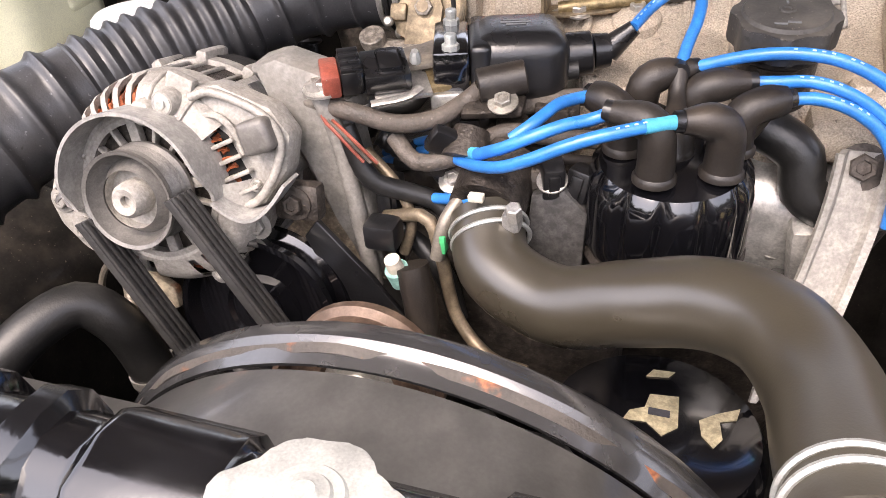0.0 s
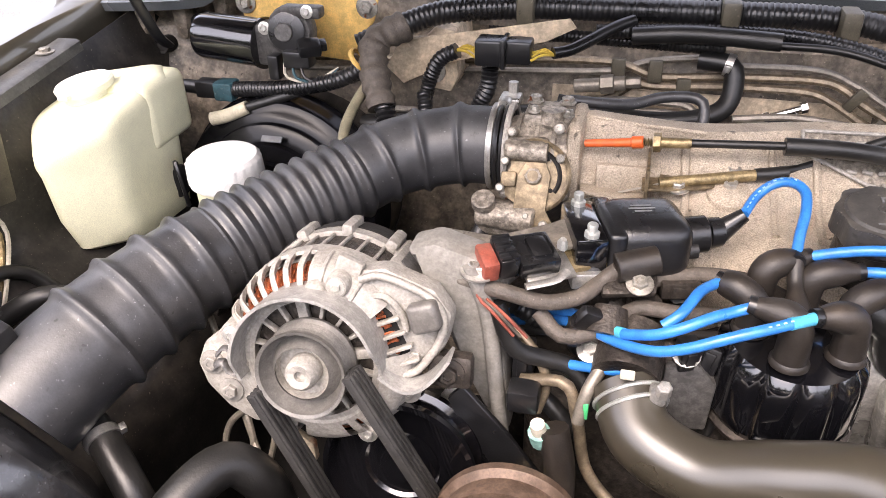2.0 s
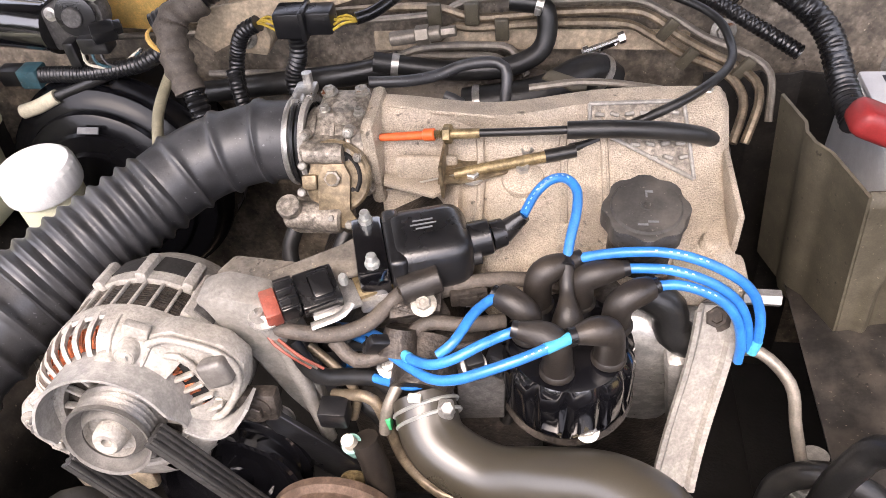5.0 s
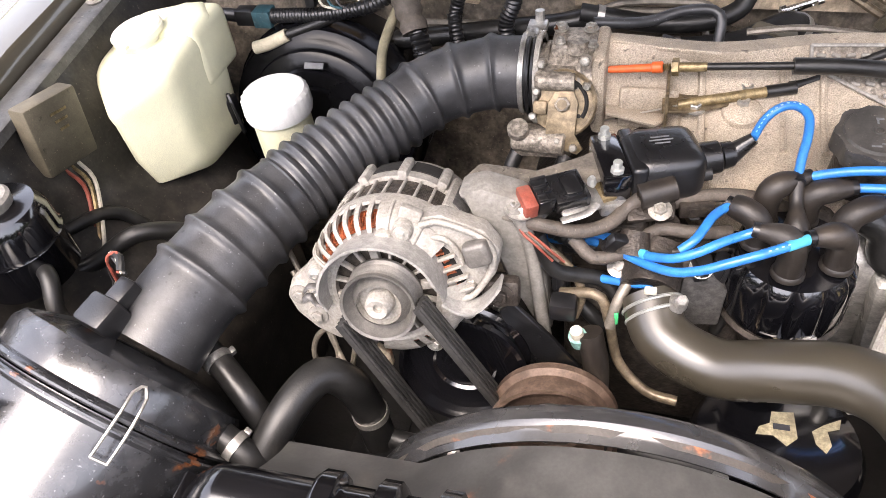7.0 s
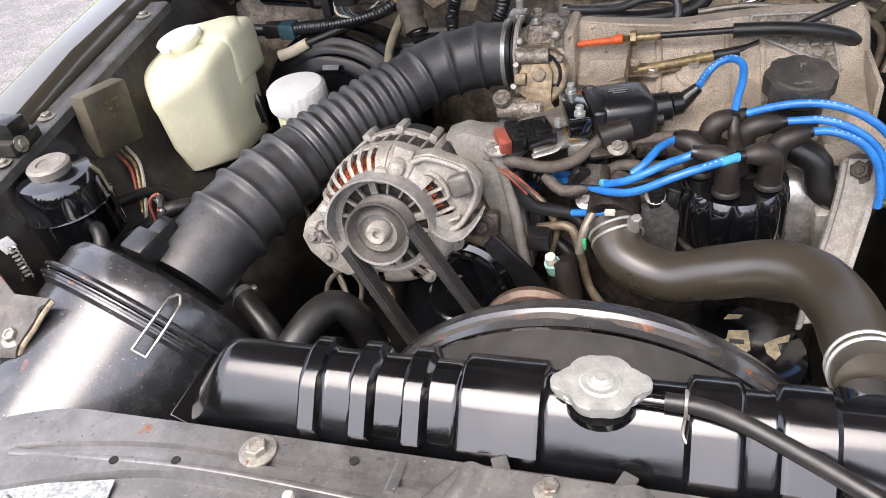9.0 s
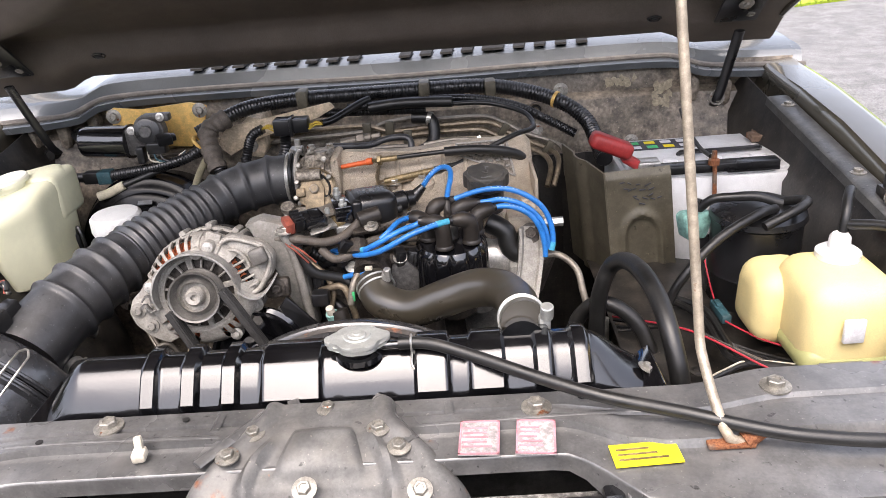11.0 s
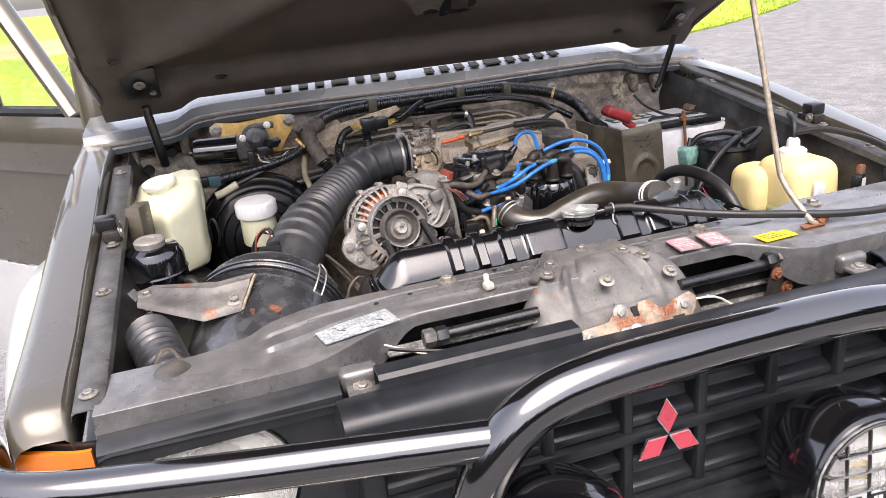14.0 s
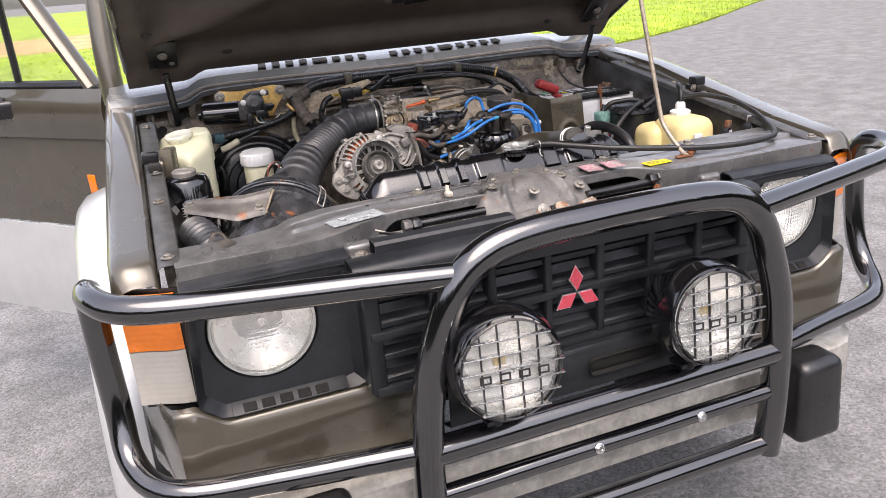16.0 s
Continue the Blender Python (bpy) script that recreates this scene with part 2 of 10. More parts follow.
M["seal"] = mat("weathered_seal", (0.16, 0.14, 0.12), 0.6, 0.0, 0.2, 500, 14, 0.1)
# blue-grey base carries the sky's reflection on the cowl
M["blue_grey"] = mat("cowl_paint_with_sky_tint", (0.13, 0.142, 0.15), 0.22, 0.3, 0.08, 900, 5, 0.02, coat=0.7, spec=0.6, grime=0.08)
M["gold_pipe"] = mat("brass_toned_pipe", (0.24, 0.19, 0.13), 0.36, 0.5, 0.3, 700, 20, 0.05, dust=0.2, grime=0.4)
M["grey_pipe"] = mat("dull_grey_pipe", (0.26, 0.23, 0.19), 0.4, 0.5, 0.2, 700, 20, 0.05, dust=0.2)
M["prop"] = mat("bare_prop_steel", (0.42, 0.36, 0.28), 0.4, 0.4, 0.2, 900, 30, 0.1, rust=0.15, rust_scale=60)

M["shield"] = mat("dusty_grey_sheet", (0.17, 0.16, 0.147), 0.42, 0.2, 0.14, 500, 30, 0.1, dust=0.24, dust_col=(0.24, 0.22, 0.19), grime=0.25)

M["silvering"] = mat("silvered_reflector", (0.78, 0.78, 0.75), 0.22, 0.8, 0.05, 900, 20, 0.02, grime=0.1)

M["rotor"] = mat("silvery_cast_alloy", (0.6, 0.585, 0.55), 0.3, 0.6, 0.14, 500, 20, 0.12, dust=0.12, grime=0.3)

M["cover"] = mat("scuffed_grey_steel", (0.125, 0.122, 0.117), 0.46, 0.2, 0.14, 350, 8, 0.05, dust=0.28, dust_col=(0.2, 0.18, 0.155), rust=0.12, rust_scale=30, grain=0.1, grime=0.3)

M["bracket_grey"] = mat("rust_edged_grey_bracket", (0.13, 0.122, 0.112), 0.4, 0.2, 0.2, 350, 10, 0.08, dust=0.3, dust_col=(0.2, 0.18, 0.155), rust=0.4, rust_scale=11, grime=0.35)

M["servo"] = mat("satin_black_enamel", (0.004, 0.004, 0.005), 0.16, 0.0, 0.2, 500, 12, 0.01, spec=0.28, grime=0.1)

M["cap_grey"] = mat("greyed_black_plastic", (0.05, 0.047, 0.043), 0.42, 0.0, 0.2, 500, 15, 0.08, dust=0.35, dust_col=(0.17, 0.15, 0.125), spec=0.5)

M["brown_steel"] = mat("brown_tarnished_steel", (0.17, 0.115, 0.085), 0.42, 0.4, 0.25, 500, 25, 0.1, grime=0.35)

M["tape"] = mat("grey_brown_loom_tape", (0.1, 0.083, 0.068), 0.6, 0.0, 0.25, 700, 40, 0.3, dust=0.3, dust_col=(0.17, 0.14, 0.11))

M["torn"] = mat("torn_yellowed_paper", (0.5, 0.43, 0.28), 0.6, 0.0, 0.2, 600, 40, 0.05, grime=0.4)

M["patch"] = mat("flaked_tan_patch", (0.5, 0.37, 0.24), 0.7, 0.0, 0.3, 500, 40, 0.1, rust=0.4, rust_scale=60)

M["cast_bracket"] = mat("dusty_cast_bracket", (0.27, 0.255, 0.23), 0.48, 0.15, 0.1, 400, 25, 0.25, dust=0.2, dust_col=(0.3, 0.26, 0.21), grime=0.22)

M["guard_grey"] = mat("pale_dusty_sheet", (0.36, 0.35, 0.33), 0.42, 0.2, 0.12, 500, 30, 0.1, dust=0.2, dust_col=(0.34, 0.32, 0.29), grime=0.25)

M["brown_cast"] = mat("brown_stained_bracket", (0.18, 0.16, 0.135), 0.5, 0.1, 0.25, 400, 25, 0.25, dust=0.3, dust_col=(0.33, 0.28, 0.21), grime=0.4)

M["rust_tan"] = mat("rusted_plated_steel", (0.33, 0.25, 0.18), 0.5, 0.2, 0.3, 400, 20, 0.2, dust=0.2, rust=0.55, rust_scale=26, grime=0.35)

M["paper_worn"] = mat("scuffed_faded_sticker", (0.46, 0.42, 0.41), 0.4, 0.0, 0.25, 300, 60, 0.05, grime=0.4)

M["quadrant"] = mat("brown_plated_steel", (0.26, 0.2, 0.125), 0.4, 0.5, 0.3, 700, 30, 0.1, dust=0.15, dust_col=(0.2, 0.15, 0.1), grime=0.45)

M["olive_hose"] = mat("pale_olive_hose", (0.3, 0.27, 0.18), 0.5, 0.0, 0.15, 700, 20, 0.05, dust=0.2)

M["beige_end"] = mat("beige_pipe_sleeve", (0.52, 0.47, 0.35), 0.5, 0.0, 0.1, 700, 20, 0.05, grime=0.2)

M["tan_plate"] = mat("tan_sound_pad", (0.6, 0.48, 0.34), 0.65, 0.0, 0.25, 300, 18, 0.3, grime=0.35)

M["gear_grey"] = mat("oily_grey_casting", (0.12, 0.115, 0.11), 0.42, 0.3, 0.25, 400, 40, 0.2, dust=0.2, grime=0.4)

M["rail_grey"] = mat("dull_grey_rail_paint", (0.085, 0.086, 0.085), 0.36, 0.2, 0.2, 350, 8, 0.08, dust=0.3, dust_col=(0.16, 0.15, 0.13), grime=0.35)

M["guard_chrome"] = mat("bright_guard_chrome", (0.75, 0.75, 0.74), 0.14, 1.0, 0.05, 900, 20, 0.0, grime=0.1)

M["bottle_cap"] = mat("ivory_plastic_cap", (0.84, 0.83, 0.7), 0.4, 0.0, 0.05, 900, 12, 0.02, grime=0.05)

M["throttle_cast"] = mat("brown_stained_casting", (0.34, 0.3, 0.25), 0.44, 0.35, 0.3, 420, 45, 0.25, dust=0.35, dust_col=(0.33, 0.28, 0.22), grain=0.15, grime=0.55)

M["worn_plate"] = mat("scraped_data_plate", (0.36, 0.39, 0.395), 0.45, 0.0, 0.25, 260, 60, 0.05, grime=0.45)

M["tank_black"] = mat("black_painted_brass_tank", (0.005, 0.005, 0.006), 0.085, 0.0, 0.3, 300, 12, 0.02, dust=0.1, dust_col=(0.05, 0.05, 0.05), spec=0.7, grime=0.3)

for key, ior in (("tube", 1.6), ("tank_black", 1.66)):
    M[key].node_tree.nodes["Principled BSDF"].inputs["IOR"].default_value = ior

def glass(name, col, rough=0.03):
    m = bpy.data.materials.new(name)
    m.use_nodes = True
    b = m.node_tree.nodes["Principled BSDF"]
    b.inputs["Base Color"].default_value = (*col, 1)
    b.inputs["Transmission Weight"].default_value, b.inputs["Roughness"].default_value, b.inputs["IOR"].default_value = 1.0, rough, 1.45
    return m

M["glass"] = glass("clear_glass", (0.95, 0.96, 0.95))
M["fluted"] = glass("fluted_lamp_glass", (0.97, 0.97, 0.95), 0.07)
M["fluted"].node_tree.nodes["Principled BSDF"].inputs["Transmission Weight"].default_value = 0.88

def asphalt_material():
    m = mat("light_grey_asphalt", (0.2, 0.198, 0.196), 0.85, 0.0, 0.12, 60, 1.2, 0.0)
    nt = m.node_tree
    b = nt.nodes["Principled BSDF"]
    tc = nt.nodes.new("ShaderNodeTexCoord")
    v = nt.nodes.new("ShaderNodeTexVoronoi")
    v.inputs["Scale"].default_value = 130
    nt.links.new(tc.outputs["Object"], v.inputs["Vector"])
    old = b.inputs["Base Color"].links[0].from_socket
    sep = nt.nodes.new("ShaderNodeSeparateColor")
    nt.links.new(v.outputs["Color"], sep.inputs[0])
    r = nt.nodes.new("ShaderNodeMapRange")
    r.inputs["To Min"].default_value, r.inputs["To Max"].default_value = 0.68, 1.32
    nt.links.new(sep.outputs[0], r.inputs["Value"])
    mm = nt.nodes.new("ShaderNodeMix")
    mm.data_type, mm.blend_type = "RGBA", "MULTIPLY"
    mm.inputs[0].default_value = 1
    nt.links.new(old, mm.inputs[6])
    nt.links.new(r.outputs[0], mm.inputs[7])
    nt.links.new(mm.outputs[2], b.inputs["Base Color"])
    bp = nt.nodes.new("ShaderNodeBump")
    bp.inputs["Strength"].default_value, bp.inputs["Distance"].default_value = 0.8, 0.004
    bp.invert = True
    nt.links.new(v.outputs["Distance"], bp.inputs["Height"])
    nt.links.new(bp.outputs[0], b.inputs["Normal"])
    return m

M["asphalt"] = asphalt_material()
M["grass"] = mat("sunlit_grass", (0.3, 0.42, 0.03), 0.8, 0.0, 0.3, 30, 0.8, 0.0)
M["blade"] = mat("grass_blades", (0.34, 0.48, 0.03), 0.7, 0.0, 0.35, 30, 0.9, 0.0)

M["dry_field"] = mat("dry_stubble", (0.5, 0.36, 0.16), 0.85, 0.0, 0.25, 20, 0.5, 0.0)
M["trees"] = mat("dark_reflection_backdrop", (0.045, 0.06, 0.028), 0.85, 0.0, 0.5, 6.0, 0.5, 0.0, grime=0.5)

# ---- mesh helpers ----
def frame_of(d, hint=(0, 0, 1)):
    """A turn whose z axis is d."""
    d = Vector(d).normalized()
    h = Vector(hint)
    if abs(d.dot(h.normalized())) > 0.98:
        h = Vector((1, 0, 0))
    x = h.cross(d).normalized()
    return Matrix((x, d.cross(x), d)).transposed().to_4x4()

def at(p, d=(0, 0, 1), hint=(0, 0, 1)):
    return Matrix.Translation(p) @ frame_of(d, hint)

def finish(bm, smooth=40):
    bmesh.ops.recalc_face_normals(bm, faces=bm.faces)
    lim = math.cos(radians(smooth))
    for f in bm.faces:
        f.smooth = True
    for e in bm.edges:
        if len(e.link_faces) == 2:
            e.smooth = e.link_faces[0].normal.dot(e.link_faces[1].normal) > lim
        else:
            e.smooth = False

HERE = Matrix.Identity(4)

def lay(dx=0.0, dy=0.0, dz=0.0):
    """Sets where the things that follow are laid, from their own drawing places."""
    HERE.translation = (dx, dy, dz)

def thing(name, base, label, category, group="", kind=""):
    ob = new(name)
    ob.empty_display_size = 0.05
    ob.location = HERE @ Vector(base)
    return tagged(ob, label, category, group, kind)

def part(name, bm, material, parent=None, label="", smooth=40):
    """Links a bmesh, built in world places, as one mesh object under a thing or a part."""
    bmesh.ops.transform(bm, matrix=HERE, verts=bm.verts)
    finish(bm, smooth)
    me = bpy.data.meshes.new(name)
    bm.to_mesh(me)
    bm.free()
    me.materials.append(M[material])
    ob = new(name, me)
    if parent:
        ob.parent = parent
        if parent.parent is None:
            ob.matrix_parent_inverse = Matrix.Translation(parent.location).inverted()
    return tagged(ob, label)

def solo(name, bm, material, label, category, group="", kind="", smooth=40):
    """A thing of a single mesh."""
    return tagged(part(name, bm, material, None, "", smooth), label, category, group, kind)

def box(bm, c, s, m=None, bevel=0.0, seg=2, taper=None):
    """A box of size s at c (before m); taper scales its top in x and y."""
    r = bmesh.ops.create_cube(bm, size=1.0)
    vs = r["verts"]
    for v in vs:
        if taper and v.co.z > 0:
            v.co.x *= taper[0]
            v.co.y *= taper[1]
        v.co = Vector((v.co.x * s[0] + c[0], v.co.y * s[1] + c[1], v.co.z * s[2] + c[2]))
    if bevel > 0:
        es = list({e for v in vs for e in v.link_edges})
        r = bmesh.ops.bevel(bm, geom=es, offset=bevel, segments=seg, affect="EDGES", profile=0.5)
        vs = list({v for f in r["faces"] for v in f.verts} | {v for v in vs if v.is_valid})
    if m is not None:
        bmesh.ops.transform(bm, matrix=m, verts=vs)
    return vs

def lathe(bm, prof, m=None, seg=28, a0=0.0, a1=360.0):
    """Turns a profile of (radius, height) about z, then lays it by m."""
    m = m or Matrix.Identity(4)
    full = a1 - a0 >= 359.9
    n = seg if full else seg + 1
    rings = []
    for r, h in prof:
        if r < 1e-6:
            rings.append([bm.verts.new(m @ Vector((0, 0, h)))])
        else:
            rings.append([bm.verts.new(m @ Vector((r * math.cos(a), r * math.sin(a), h))) for a in (radians(a0 + (a1 - a0) * k / seg) for k in range(n))])
    for a, b in zip(rings, rings[1:]):
        for k in range(seg):
            k2 = (k + 1) % n
            if len(a) == 1 and len(b) == 1:
                continue
            if len(a) == 1:
                bm.faces.new((a[0], b[k], b[k2]))
            elif len(b) == 1:
                bm.faces.new((a[k], a[k2], b[0]))
            else:
                bm.faces.new((a[k], a[k2], b[k2], b[k]))
    return rings

def cyl(bm, p0, p1, r0, r1=None, seg=16, bevel=0.0):
    p0, p1 = Vector(p0), Vector(p1)
    r1 = r0 if r1 is None else r1
    h = (p1 - p0).length
    b = bevel
    prof = [(0, 0), (r0 - b, 0), (r0, b), (r1, h - b), (r1 - b, h), (0, h)] if b else [(0, 0), (r0, 0), (r1, h), (0, h)]
    lathe(bm, prof, at(p0, p1 - p0), seg)

def smooth_path(pts, step=0.006):
    """Points along a Catmull-Rom curve through pts, evenly spaced."""
    P = [Vector(p) for p in pts]
    if len(P) == 2:
        n = max(2, int((P[1] - P[0]).length / step))
        return [P[0].lerp(P[1], k / n) for k in range(n + 1)]
    ext = [2 * P[0] - P[1]] + P + [2 * P[-1] - P[-2]]
    raw = []
    for i in range(1, len(ext) - 2):
        a, b, c, d = ext[i - 1:i + 3]
        for k in range(16):
            t = k / 16
            raw.append(0.5 * (2 * b + (c - a) * t + (2 * a - 5 * b + 4 * c - d) * t * t + (3 * b - a - 3 * c + d) * t ** 3))
    raw.append(P[-1])
    out, left = [raw[0]], step
    for a, b in zip(raw, raw[1:]):
        l = (b - a).length
        pos = 0.0
        while l - pos >= left and l > 0:
            pos += left
            out.append(a.lerp(b, pos / l))
            left = step
        left -= l - pos
    if (out[-1] - raw[-1]).length > step * 0.3:
        out.append(raw[-1])
    else:
        out[-1] = raw[-1]
    return out

def tube(bm, pts, r, seg=12, step=0.008, flat=1.0, caps=True, curve=True):
    """A swept tube; r is a radius or a function of the length along it. flat squeezes it across."""
    path = smooth_path(pts, step) if curve else [Vector(p) for p in pts]
    rings, run = [], 0.0
    n = None
    for i, p in enumerate(path):
        d = (path[min(i + 1, len(path) - 1)] - path[max(i - 1, 0)]).normalized()
        if n is None:
            n = Vector((0, 0, 1)) if abs(d.z) < 0.9 else Vector((0, 1, 0))
        n = (n - d * n.dot(d)).normalized()
        b = d.cross(n)
        rad = r(run) if callable(r) else r
        rings.append([bm.verts.new(p + (n * math.cos(a) * flat + b * math.sin(a)) * rad) for a in (2 * math.pi * k / seg for k in range(seg))])
        if i + 1 < len(path):
            run += (path[i + 1] - p).length
    for a, b in zip(rings, rings[1:]):
        for k in range(seg):
            bm.faces.new((a[k], a[(k + 1) % seg], b[(k + 1) % seg], b[k]))
    if caps:
        bm.faces.new(rings[0][::-1])
        bm.faces.new(rings[-1])
    return path

def corrugated(r, depth=0.12, pitch=0.0055):
    return lambda s: r * (1 + depth * (0.5 + 0.5 * math.cos(2 * math.pi * s / pitch)) - depth)

def prism(bm, poly, h, m=None, bevel=0.0, z0=0.0):
    """An outline in x, y raised to height h."""
    m = m or Matrix.Identity(4)
    bot = [bm.verts.new(Vector((x, y, z0))) for x, y in poly]
    top = [bm.verts.new(Vector((x, y, z0 + h))) for x, y in poly]
    n = len(poly)
    fs = [bm.faces.new(bot[::-1]), bm.faces.new(top)]
    for k in range(n):
        fs.append(bm.faces.new((bot[k], bot[(k + 1) % n], top[(k + 1) % n], top[k])))
    vs = bot + top
    if bevel:
        es = list({e for f in fs for e in f.edges})
        r = bmesh.ops.bevel(bm, geom=es, offset=bevel, segments=2, affect="EDGES", profile=0.5)
        vs = list({v for f in r["faces"] for v in f.verts} | {v for v in vs if v.is_valid})
    bmesh.ops.transform(bm, matrix=m, verts=vs)

def sheet(bm, fn, nu, nv, thick=0.002, us=None, vs=None):
    """A pressed sheet: fn(u, v) gives its outer side, for u and v in 0..1, with real thickness below."""
    us = us or [i / nu for i in range(nu + 1)]
    vs = vs or [j / nv for j in range(nv + 1)]
    g = [[Vector(fn(u, v)) for v in vs] for u in us]
    nu, nv = len(us) - 1, len(vs) - 1
    top, bot = [], []
    for i in range(nu + 1):
        a, b = [], []
        for j in range(nv + 1):
            du = g[min(i + 1, nu)][j] - g[max(i - 1, 0)][j]
            dv = g[i][min(j + 1, nv)] - g[i][max(j - 1, 0)]
            nn = du.cross(dv)
            nn = nn.normalized() if nn.length > 1e-12 else Vector((0, 0, 1))
            a.append(bm.verts.new(g[i][j]))
            b.append(bm.verts.new(g[i][j] - nn * thick))
        top.append(a)
        bot.append(b)
    for i in range(nu):
        for j in range(nv):
            bm.faces.new((top[i][j], top[i + 1][j], top[i + 1][j + 1], top[i][j + 1]))
            bm.faces.new((bot[i][j], bot[i][j + 1], bot[i + 1][j + 1], bot[i + 1][j]))
    for i in range(nu):
        bm.faces.new((top[i][0], bot[i][0], bot[i + 1][0], top[i + 1][0]))
        bm.faces.new((top[i][nv], top[i + 1][nv], bot[i + 1][nv], bot[i][nv]))
    for j in range(nv):
        bm.faces.new((top[0][j], top[0][j + 1], bot[0][j + 1], bot[0][j]))
        bm.faces.new((top[nu][j], bot[nu][j], bot[nu][j + 1], top[nu][j + 1]))

def bolt(bm, p, d, r=0.006, h=0.006, flange=1.7):
    """A hexagon bolt head on a washer."""
    m = at(p, d)
    lathe(bm, [(0, 0), (r * flange, 0), (r * flange, h * 0.22), (r * 1.1, h * 0.34), (0, h * 0.34)], m, 16)
    k = Matrix.Rotation(random.uniform(0, 1), 4, "Z")
    lathe(bm, [(r, h * 0.3), (r, h * 0.9), (r * 0.88, h), (r * 0.55, h), (r * 0.5, h * 0.85), (0, h * 0.85)], m @ k, 6)

def bolts(parent, places, r=0.006, h=0.006, material="bolt", label=""):
    for p, d in places:
        bm = bmesh.new()
        bolt(bm, p, d, r, h)
        part("bolt", bm, material, parent, label)

def smoothstep(a, b, x):
    t = max(0.0, min(1.0, (x - a) / (b - a)))
    return t * t * (3 - 2 * t)

# ---- ground ----
bm = bmesh.new()
bmesh.ops.create_grid(bm, x_segments=40, y_segments=40, size=300)
solo("ground", bm, "asphalt", "pale grey worn asphalt driveway under the vehicle", "driveway", kind="structure")

def grass_edge(x):
    return 8.6 + max(0.0, x - 4.0) * 0.6 + 0.35 * math.sin(x * 0.5)

bm = bmesh.new()
sheet(bm, lambda u, v: (-60 + 130 * u, grass_edge(-60 + 130 * u) + 90 * v * v, 0.03 + 0.12 * min(1, v * 4)), 80, 24, 0.05)
solo("lawn", bm, "grass", "bright green mown lawn beyond the driveway", "lawn", kind="structure")

def grass_blades():
    rng = random.Random(4)
    verts, faces = [], []
    for _ in range(26000):
        x = rng.uniform(-6, 26)
        y = grass_edge(x) + 14 * rng.random() ** 1.6 - 0.02
        h, w, a = rng.uniform(0.03, 0.09), rng.uniform(0.006, 0.016), rng.uniform(0, 6.28)
        lx, ly = rng.uniform(-0.04, 0.04), rng.uniform(-0.04, 0.04)
        n = len(verts)
        c, s = math.cos(a) * w, math.sin(a) * w
        z0 = 0.02 + 0.12 * min(1, math.sqrt(max(0, y - grass_edge(x)) / 90) * 4)
        verts += [(x - c, y - s, z0), (x + c, y + s, z0), (x + lx, y + ly, z0 + h)]
        faces.append((n, n + 1, n + 2))
    me = bpy.data.meshes.new("grass")
    me.from_pydata(verts, [], faces)
    me.materials.append(M["blade"])
    tagged(new("grass", me), "short bright green grass blades on the lawn", "grass", kind="stuff")

grass_blades()

# stubble field, and an unseen tree backdrop added to darken reflections
bm = bmesh.new()
sheet(bm, lambda u, v: (-60 + 60 * u, 19 + 3 * u + 9 * v, 0.16 + 0.02 * v), 20, 4, 0.05)
solo("field", bm, "dry_field", "strip of dry straw-coloured field beyond the lawn", "field", kind="structure")
bm = bmesh.new()
trng = random.Random(8)
tops = [6.0 + trng.uniform(-1.2, 1.6) for _ in range(161)]
def backdrop_belt(u, v):
    a = radians(150 + 240 * u)
    i = u * 160
    r = 21 + 0.8 * math.sin(i * 1.7 + v * 9) + 0.6 * math.sin(i * 0.6 - v * 14)
    return (r * math.cos(a), r * math.sin(a), tops[round(i)] * v * (1 + 0.04 * math.sin(i * 2.1)))
sheet(bm, backdrop_belt, 160, 10, 0.3)
solo("backdrop", bm, "trees", "unseen dark tree backdrop added to darken reflections", "tree belt", kind="structure")

# ---- vehicle body ----
XC = 0.015

def X(side, dx):
    return XC + side * dx

car = thing("car", (XC, 0.6, 0.0), "dark bronze off-road vehicle with its bonnet propped open", "car")

def z_top(y):
    return 1.008 + (y - 0.13) * 0.14

FENDER = [(0.699, -0.05), (0.699, -0.03), (0.7, -0.014), (0.703, -0.003), (0.708, 0.002), (0.752, 0.003), (0.766, -0.001), (0.774, -0.01), (0.777, -0.04), (0.779, -0.2), (0.779, -0.26)]

